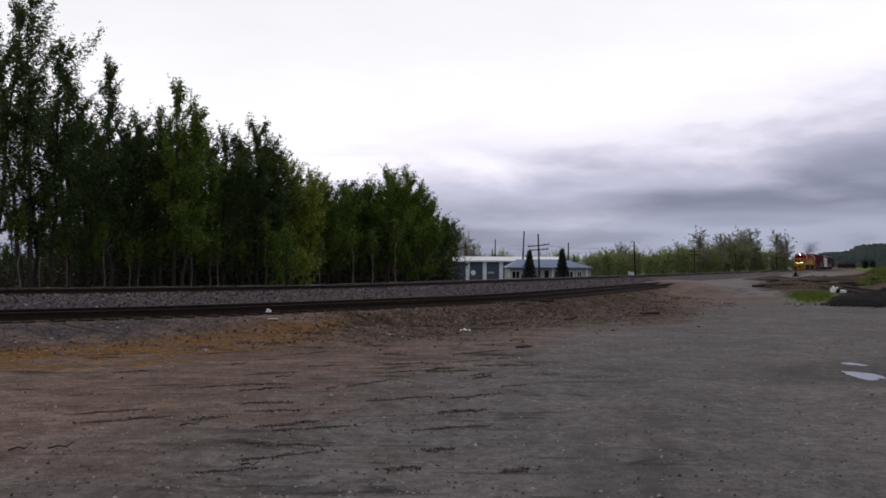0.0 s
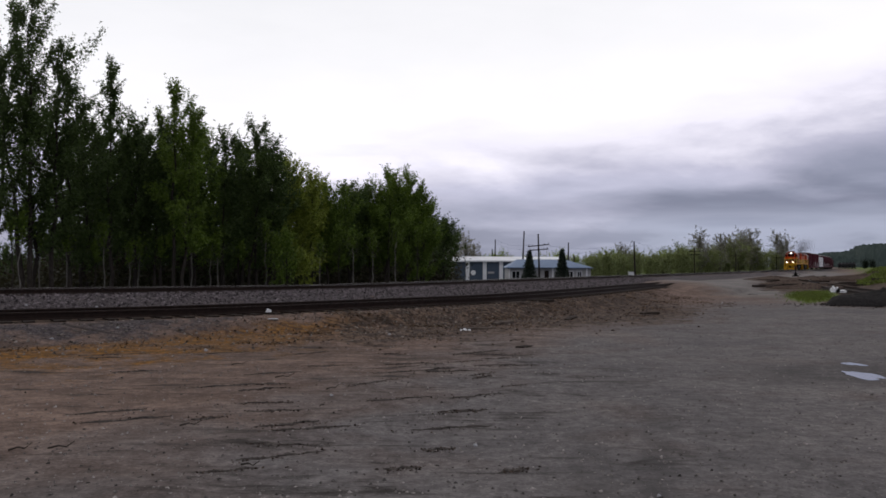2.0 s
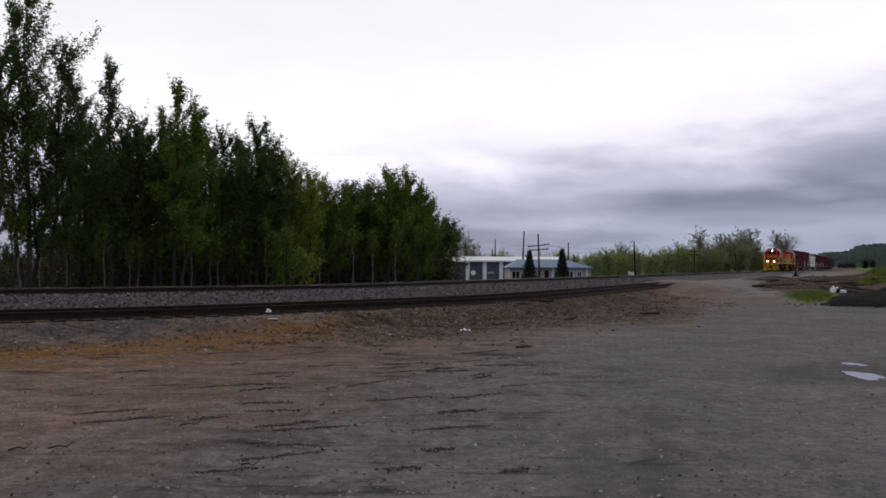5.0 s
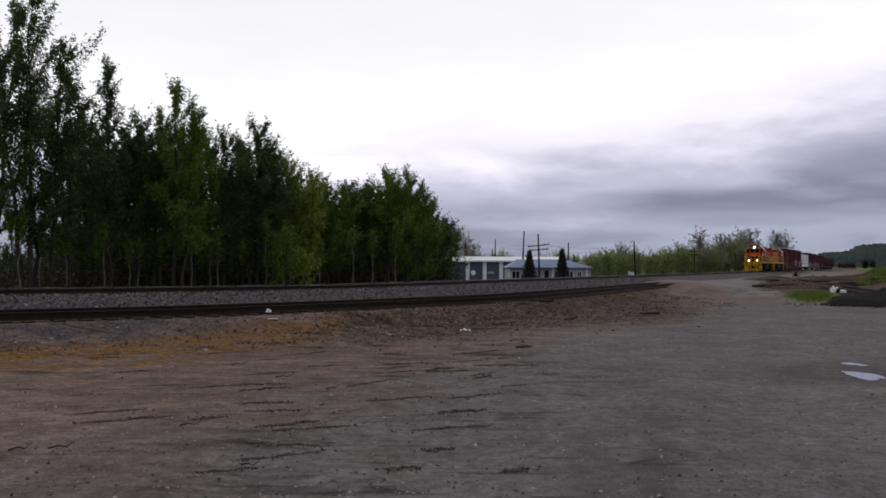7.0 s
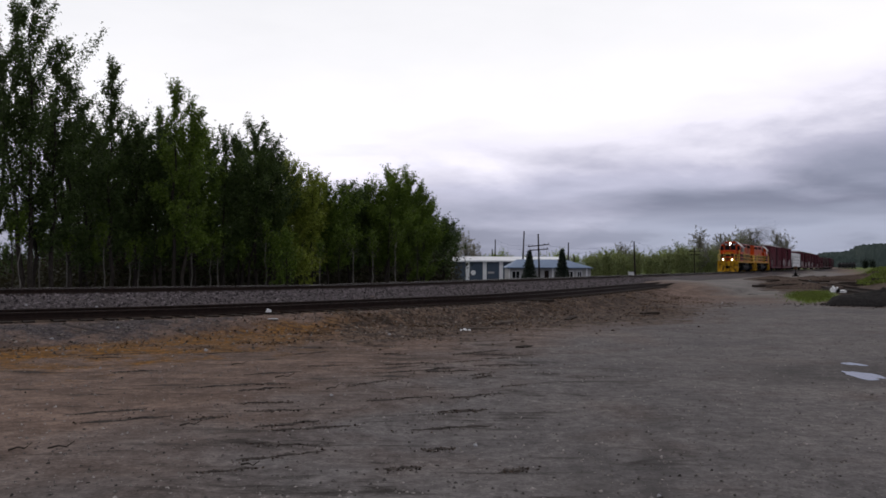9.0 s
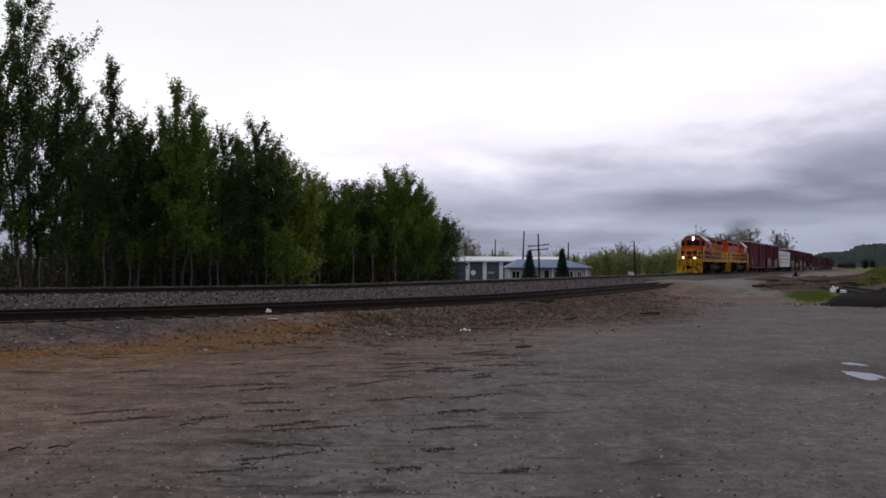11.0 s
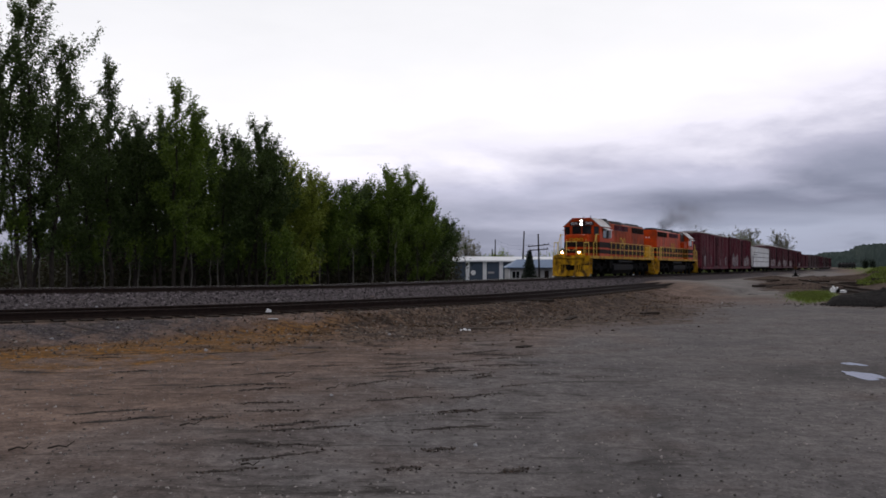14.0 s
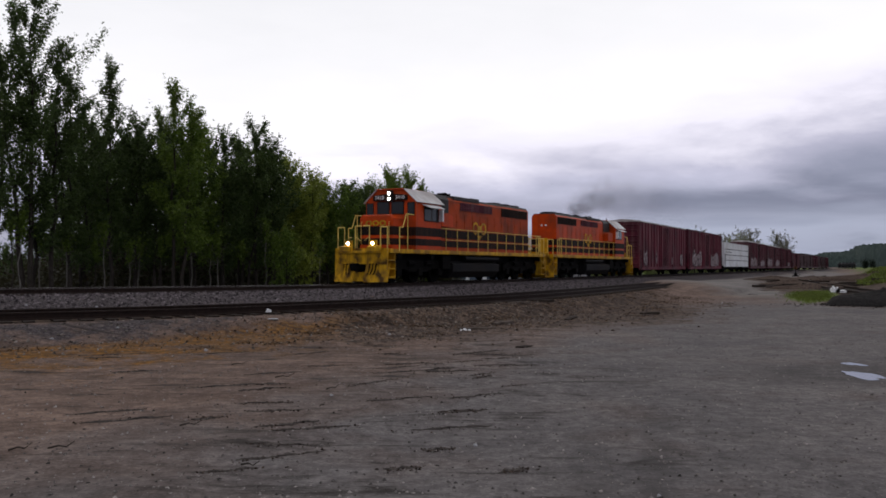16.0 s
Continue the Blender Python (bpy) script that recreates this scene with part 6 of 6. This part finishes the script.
    k = (ds > 1.3) & (dm > 8) & (x > -4 + 2 * rnd.uniform(-1, 1, n)) & (x < 13) & (y > 16) & (ds < 7.5 + rnd.normal(size=n))
    stones("dirt_rubble", np.stack([x, y, z], -1)[k], (0.012 + 0.045 * rnd.uniform(0, 1, n) ** 2)[k], "rubble", "brown broken dirt and rubble beside the siding", "rubble", 8)


M["shoulder"] = noise_mat("mixed_loose_stone", (0.05, 0.042, 0.036), (0.20, 0.175, 0.155), 20, 0.9, 0.3, island=0.8, spec=0.03)
M["rubble"] = noise_mat("brown_dirt_rubble", (0.014, 0.010, 0.008), (0.085, 0.063, 0.051), 12, 0.95, 0.4, island=0.7, spec=0.03)
M["ridge"] = noise_mat("damp_dark_soil", (0.028, 0.024, 0.022), (0.098, 0.084, 0.076), 22, 0.95, 0.5, spec=0.03)
scatter()


def planks():
    """Old timbers and scraps of tie left beside the siding."""
    rnd = np.random.RandomState(14)
    for k, (px, py, ln) in enumerate(((640, 552, 2.2), (690, 549, 1.3), (600, 556, 1.6), (720, 543, 0.9), (790, 536, 1.2), (815, 532, 0.8), (870, 540, 1.1), (905, 548, 1.3), (960, 544, 0.9), (850, 572, 1.2), (930, 600, 0.5), (890, 566, 1.0), (1010, 556, 1.4), (1120, 551, 1.6), (1150, 549, 0.8))):
        d = 1.47 * 1508 / (py - 470)
        x, y = spot(px, d)
        bm = bmesh.new()
        w, h = rnd.uniform(0.05, 0.11), rnd.uniform(0.03, 0.08)
        box(bm, -ln / 2, ln / 2, -w, w, -0.02, h, 0.012)
        for v in bm.verts:
            v.co.z += 0.012 * math.sin(v.co.x * 3 + k)
            v.co.y += 0.03 * math.sin(v.co.x * 2 + 2 * k)
        o = part("timber", bm, "plank" if k % 2 else "tie")
        o.matrix_basis = Matrix.Translation((x, y, z_at(x, y))) @ Matrix.Rotation(0.75 + rnd.normal() * 0.35, 4, "Z")
        tagged(o, "weathered broken timber lying beside the siding", "timber", "old timbers by the siding")

    # old ties thrown down along the spur
    for k in range(30):
        px, d = 1345 + 7.5 * k + rnd.uniform(-6, 6), rnd.uniform(54, 92)
        x, y = spot(px, d)
        ln = rnd.uniform(1.2, 2.6)
        bm = bmesh.new()
        box(bm, -ln / 2, ln / 2, -0.12, 0.12, -0.02, 0.17, 0.015)
        o = part("timber", bm, "tie" if k % 4 else "plank")
        o.matrix_basis = Matrix.Translation((x, y, z_at(x, y))) @ Matrix.Rotation(rnd.normal() * 0.5 + 0.25, 4, "Z")
        tagged(o, "old dark railway tie thrown down by the spur", "timber", "old ties along the spur")


planks()


def mound(name, x, y, rx, ry, h, material, label, category, seed, turn=0.0):
    rnd = np.random.RandomState(seed)
    bm = bmesh.new()
    n, m = 14, 34
    c = bm.verts.new((0, 0, h))
    rings = []
    for i in range(1, n + 1):
        r = i / n
        row = []
        for j in range(m):
            a = j * 2 * math.pi / m
            k = 1 + 0.16 * math.sin(3 * a + seed) + 0.1 * math.sin(5 * a + 2 * seed)
            zz = h * (1 - r) ** 0.75 * (1 + 0.2 * math.sin(4 * a + seed + 3 * r)) + rnd.normal() * 0.07 * h * (r < 0.97)
            row.append(bm.verts.new((rx * r * k * math.cos(a), ry * r * k * math.sin(a), zz if i < n else -0.12)))
        rings.append(row)
    for j in range(m):
        bm.faces.new((c, rings[0][j], rings[0][(j + 1) % m]))
    for a, b in zip(rings, rings[1:]):
        for j in range(m):
            bm.faces.new((a[j], b[j], b[(j + 1) % m], a[(j + 1) % m]))
    o = part(name, bm, material, None, smooth=True)
    o.matrix_basis = Matrix.Translation((x, y, z_at(x, y))) @ Matrix.Rotation(turn, 4, "Z")
    return tagged(o, label, category)


mound("asphalt_mound", 18.7, 34.6, 3.4, 1.7, 0.54, "coal", "heap of black asphalt millings at the yard's edge", "heap", 2)
rnd0 = np.random.RandomState(41)
q0 = rnd0.normal(size=(900, 2)) * np.array([1.7, 0.85]) + np.array([18.6, 34.4])
hz = np.maximum(0, 0.52 * (1 - np.hypot((q0[:, 0] - 18.7) / 3.4, (q0[:, 1] - 34.6) / 1.7)))
stones("millings_lumps", np.stack([q0[:, 0], q0[:, 1], hz + relief(q0[:, 0], q0[:, 1])[0]], -1), rnd0.uniform(0.02, 0.07, 900), "coal", "black lumps of asphalt over the heap", "rubble", 9)
for k, (px, d, rx, ry, h) in enumerate(((1368, 88, 3.2, 1.5, 0.4), (1440, 84, 4.5, 1.6, 0.42), (1500, 92, 5.0, 1.6, 0.45), (1400, 66, 2.6, 1.2, 0.34), (1536, 74, 4.0, 1.4, 0.45), (1440, 55, 2.4, 0.9, 0.28))):
    x, y = spot(px, d)
    mound("soil_berm", x, y, rx, ry, h, "rubble", "low berm of dark brown soil by the spur track", "soil heap", 20 + k)


def crumpled(name, x, y, z, w, h, material, label, category, seed):
    bm = bmesh.new()
    bmesh.ops.create_icosphere(bm, subdivisions=3, radius=1.0)
    for v in bm.verts:
        k = 1 + 0.55 * noise.noise(v.co * 1.7 + Vector((seed, 0, 0))) + 0.25 * noise.noise(v.co * 4 + Vector((0, seed, 0)))
        v.co = Vector((v.co.x * w / 2 * k, v.co.y * w / 2.6 * k, max(v.co.z * k, -0.25) * h))
    o = part(name, bm, material)
    o.matrix_basis = Matrix.Translation((x, y, z + 0.2 * h))
    return tagged(o, label, category)


def litter():
    x, y = spot(1474, 46.0)
    z = z_at(x, y)
    crumpled("plastic_bag", x, y, z + 0.04, 0.30, 0.24, "litter", "white crumpled plastic sack lying by the heap", "bag", 3)
    crumpled("plastic_bag", x + 0.46, y - 0.1, z + 0.02, 0.50, 0.11, "litter", "flattened white plastic sack lying by the heap", "bag", 7)
    crumpled("plastic_bag", x + 0.34, y + 0.2, z + 0.03, 0.18, 0.22, "litter", "small white plastic sack among others by the heap", "bag", 13)
    # black lump added to fill the dark gap between the sacks
    crumpled("rag", x + 0.2, y - 0.16, z, 0.22, 0.22, "tank", "black crumpled lump set in the gap between white sacks", "rag", 11)
    # a long pale pole left lying over the spur
    a, b = Vector((*spot(1452, 57), 0)), Vector((*spot(1520, 49), 0))
    a.z, b.z = z_at(a.x, a.y) + 0.28, z_at(b.x, b.y) + 0.26
    bm = bmesh.new()
    limb(bm, [tuple(a + (b - a) * u + Vector((0, 0, 0.04 * math.sin(5 * u)))) for u in (0, 0.25, 0.5, 0.75, 1)], 0.045, 0.035, 8)
    tagged(part("timber", bm, "plank"), "long pale weathered pole lying across the spur", "timber")
    x, y = spot(476, 21.6)
    crumpled("stone", x, y, 0.40, 0.13, 0.07, "litter", "pale round stone on the siding's ties", "stone", 2)
    x, y = spot(484, 20.6)
    z = z_at(x, y)
    bm = bmesh.new()
    box(bm, -0.12, 0.12, -0.07, 0.07, 0.0, 0.022, 0.008)
    o = part("foam_tray", bm, "litter")
    o.matrix_basis = Matrix.Translation((x, y, z)) @ Matrix.Rotation(0.2, 4, "Z") @ Matrix.Rotation(-0.25, 4, "X")
    tagged(o, "flat white foam tray lying in rusty dirt", "litter")
    for dx, w in ((0, 0.10), (0.11, 0.07), (-0.09, 0.06)):
        x, y = spot(823, 20.8)
        crumpled("paper_scrap", x + dx, y - dx * 0.4, z_at(x + dx, y), w, w * 0.45, "litter", "white crumpled paper scrap in brown dirt", "litter", 5 + dx)
    # pale stones along the dirt
    rnd = np.random.RandomState(2)
    for px, py in ((172, 561), (293, 558), (48, 565), (180, 643), (366, 612), (94, 602), (210, 594), (716, 540), (690, 586), (1278, 531), (842, 766), (588, 686), (1166, 850)):
        d = 1.5 * 1508 / (py - 470)
        x, y = spot(px, d)
        w = rnd.uniform(0.05, 0.1) * (1 if d > 14 else 0.5)
        crumpled("stone", x, y, z_at(x, y), w, w * 0.5, "bwall", "small pale stone on the yard's dirt", "stone", px)
    # fallen twigs and bark
    for k, (px, py, ln, a) in enumerate(((590, 686, 0.30, 0.6), (112, 797, 0.35, 0.2), (445, 822, 0.30, -0.5), (505, 667, 0.45, 0.1), (340, 752, 0.35, 0.1), (425, 646, 0.4, 0.1), (695, 627, 0.5, -0.2), (915, 600, 0.5, 0.0), (1335, 522, 1.2, 0.2), (1355, 516, 1.0, -0.2), (40, 800, 0.3, 0.4), (572, 716, 0.12, 0.8))):
        d = 1.58 * 1508 / (py - 470)
        x, y = spot(px, d)
        ln *= 0.6
        bm = bmesh.new()
        limb(bm, [(-ln / 2, 0, 0.012), (-ln * 0.1, 0.03 * ln, 0.03), (ln * 0.2, -0.04 * ln, 0.02), (ln / 2, 0.06 * ln, 0.05 * (1 + ln))], 0.007 + 0.008 * ln, 0.003, 5)
        if k % 3 == 1:
            limb(bm, [(ln * (0.3 - 0.1 * (k % 4)), 0, 0.015), (ln * (0.42 - 0.1 * (k % 4)), -0.14 * ln, 0.02)], 0.005, 0.002, 4)
        o = part("twig", bm, "bark_dark")
        o.matrix_basis = Matrix.Translation((x, y, z_at(x, y))) @ Matrix.Rotation(a, 4, "Z")
        tagged(o, "dark broken twig lying on the gravel", "twig", "twigs on the yard")


litter()


def puddle(x, y, rx, ry, seed, label):
    bm = bmesh.new()
    m = 40
    vs = []
    for j in range(m):
        a = j * 2 * math.pi / m
        k = 1 + 0.22 * math.sin(2 * a + seed) + 0.16 * math.sin(3 * a + 2 * seed) + 0.08 * math.sin(7 * a)
        vs.append((rx * k * math.cos(a), ry * k * math.sin(a)))
    top = [bm.verts.new((u, v, 0.0)) for u, v in vs]
    low = [bm.verts.new((u * 1.02, v * 1.02, -0.03)) for u, v in vs]
    bm.faces.new(top)
    for j in range(m):
        bm.faces.new((low[j], low[(j + 1) % m], top[(j + 1) % m], top[j]))
    o = part("puddle", bm, "water")
    xs, ys = np.array([x + u for u, v in vs]), np.array([y + v for u, v in vs])
    o.matrix_basis = Matrix.Translation((x, y, float(relief(xs, ys)[0].max()) + 0.004))
    tagged(o, label, "puddle", kind="structure")


puddle(6.13, 12.45, 0.19, 0.56, 1.0, "shallow rain puddle mirroring the pale sky")
puddle(6.71, 13.95, 0.13, 0.26, 2.3, "small rain puddle beside a larger one")


def grass_tufts():
    rnd = np.random.RandomState(17)
    pts = []
    for k in range(5200):
        y = 43.5 + rnd.normal() * 2.6
        pts.append((y * (0.432 + rnd.normal() * 0.011), y))
    for k in range(9000):
        y = rnd.uniform(62, 110)
        pts.append(((0.4814 + rnd.uniform(0.005, 0.07)) * y, y))
    for k in range(60):
        pts.append((-9.85 + rnd.normal() * 0.12, 20.9 + rnd.normal() * 0.1))
    P = np.array(pts)
    n = len(P)
    z = relief(P[:, 0], P[:, 1])[0]
    h = rnd.uniform(0.04, 0.12, n) * np.where(P[:, 1] > 55, 3.4, 1)
    a = rnd.uniform(0, 6.28, n)
    w = 0.02 * np.where(P[:, 1] > 55, 2.5, 1)
    c, s = np.cos(a) * w, np.sin(a) * w
    l = rnd.normal(size=(n, 2)) * 0.4 * h[:, None]
    V = np.stack([np.stack([P[:, 0] - c, P[:, 1] - s, z], -1), np.stack([P[:, 0] + c, P[:, 1] + s, z], -1), np.stack([P[:, 0] + l[:, 0], P[:, 1] + l[:, 1], z + h], -1)], 1).reshape(-1, 3)
    me = bpy.data.meshes.new("grass")
    me.from_pydata(V.tolist(), [], np.arange(3 * n).reshape(-1, 3).tolist())
    me.materials.append(M["grass"])
    tagged(new("grass", me), "fresh green spring grass at the yard's edge", "grass", kind="stuff")


grass_tufts()


def dead_weeds():
    """Trampled dry weeds and debris in the dirt beside the siding."""
    rnd = np.random.RandomState(23)
    C = []
    for k in range(900):
        i = rnd.randint(0, len(SIDE_NP))
        x, y = SIDE_NP[i] + rnd.normal(size=2) * 3.2
        if -9 < x < 12 and y > 15:
            C.append((x, y, rnd.uniform(0.15, 0.5), rnd.uniform(0.5, 1.3)))
    C = np.array(C)
    keep = nearest(SIDE_NP, C[:, 0], C[:, 1])[0]
    C = C[(keep > 1.5) & (keep < 6.5) & (nearest(LINE_NP, C[:, 0], C[:, 1])[0] > 6.5)]
    m = 42
    P = np.repeat(C[:, :2], m, 0) + rnd.normal(size=(len(C) * m, 2)) * np.repeat(C[:, 2], m)[:, None]
    size = np.repeat(C[:, 3], m)
    n = len(P)
    z = relief(P[:, 0], P[:, 1])[0]
    h = rnd.uniform(0.02, 0.10, n) * size
    a = rnd.uniform(0, 6.28, n)
    c, s = np.cos(a) * 0.012, np.sin(a) * 0.012
    l = rnd.normal(size=(n, 2)) * 1.4 * h[:, None]
    V = np.stack([np.stack([P[:, 0] - c, P[:, 1] - s, z], -1), np.stack([P[:, 0] + c, P[:, 1] + s, z], -1), np.stack([P[:, 0] + l[:, 0], P[:, 1] + l[:, 1], z + h], -1)], 1).reshape(-1, 3)
    me = bpy.data.meshes.new("dead_weeds")
    me.from_pydata(V.tolist(), [], np.arange(3 * n).reshape(-1, 3).tolist())
    me.materials.append(M["straw"])
    tagged(new("dead_weeds", me), "trampled brown dead weeds in the dirt beside the siding", "weeds", kind="stuff")


dead_weeds()


# ---- ties under the rails ----
def ties():
    me = mesh_of("tie", lambda bm: box(bm, -1.3, 1.3, -0.115, 0.115, -0.17, 0.0), ["tie"])
    rnd = np.random.RandomState(3)
    for k, (t, pts, (lo, hi)) in enumerate(TRACKS):
        along = [0.0]
        for a, b in zip(pts, pts[1:]):
            along.append(along[-1] + (Vector(b) - Vector(a)).length)
        total = along[-1]
        rest = bmesh.new()
        d, i, count, extra = 0.2, 0, 0, 0
        while d < total - 0.2 and d < 260:
            while along[i + 1] < d:
                i += 1
            a, b = Vector(pts[i]), Vector(pts[i + 1])
            p = a + (b - a) * ((d - along[i]) / (along[i + 1] - along[i]))
            u = (b - a).normalized()
            m = Matrix.Translation((p.x, p.y, p.z - 0.166)) @ Matrix.Rotation(math.atan2(u.y, u.x) + math.pi / 2 + rnd.normal() * 0.02, 4, "Z")
            if lo <= p.x <= hi and count < 140:
                o = new("tie", me)
                o.parent = t
                o.matrix_basis = m
                count += 1
            elif extra < 340:
                bmesh.ops.create_cube(rest, size=1, matrix=m @ Matrix.Translation((0, 0, -0.085)) @ Matrix.Diagonal((2.6, 0.23, 0.17, 1)))
                extra += 1
            d += 0.54
        o = part("far_ties", rest, "tie", t, "dark timber ties further along")
        o["kind"] = "stuff"


ties()


# ---- what moves ----
def motions():
    rows = [k * 0.5 for k in range(33)]
    for ob, mid, flip in MOVING:
        walk(ob, [(t, car_pose(SPEED * (16.0 - t) + mid, flip)) for t in rows])
    for ax, r, at, way in AXLES:
        walk(ax, [(k / 30, Matrix.Translation(at) @ Matrix.Rotation(way * SPEED * k / 30 / r, 4, "Y")) for k in range(481)])
    for n, (ob, x, y, z, turn, amount) in enumerate(SWAY):
        keys = []
        for k in range(33):
            t = k * 0.5
            a = radians(0.45) * amount * (math.sin(t * 0.9 + n * 1.3) + 0.6 * math.sin(t * 2.1 + n * 2.1))
            keys.append((t, Matrix.Translation((x, y, z)) @ Matrix.Rotation(a, 4, "Y") @ Matrix.Rotation(turn, 4, "Z")))
        walk(ob, keys)


motions()
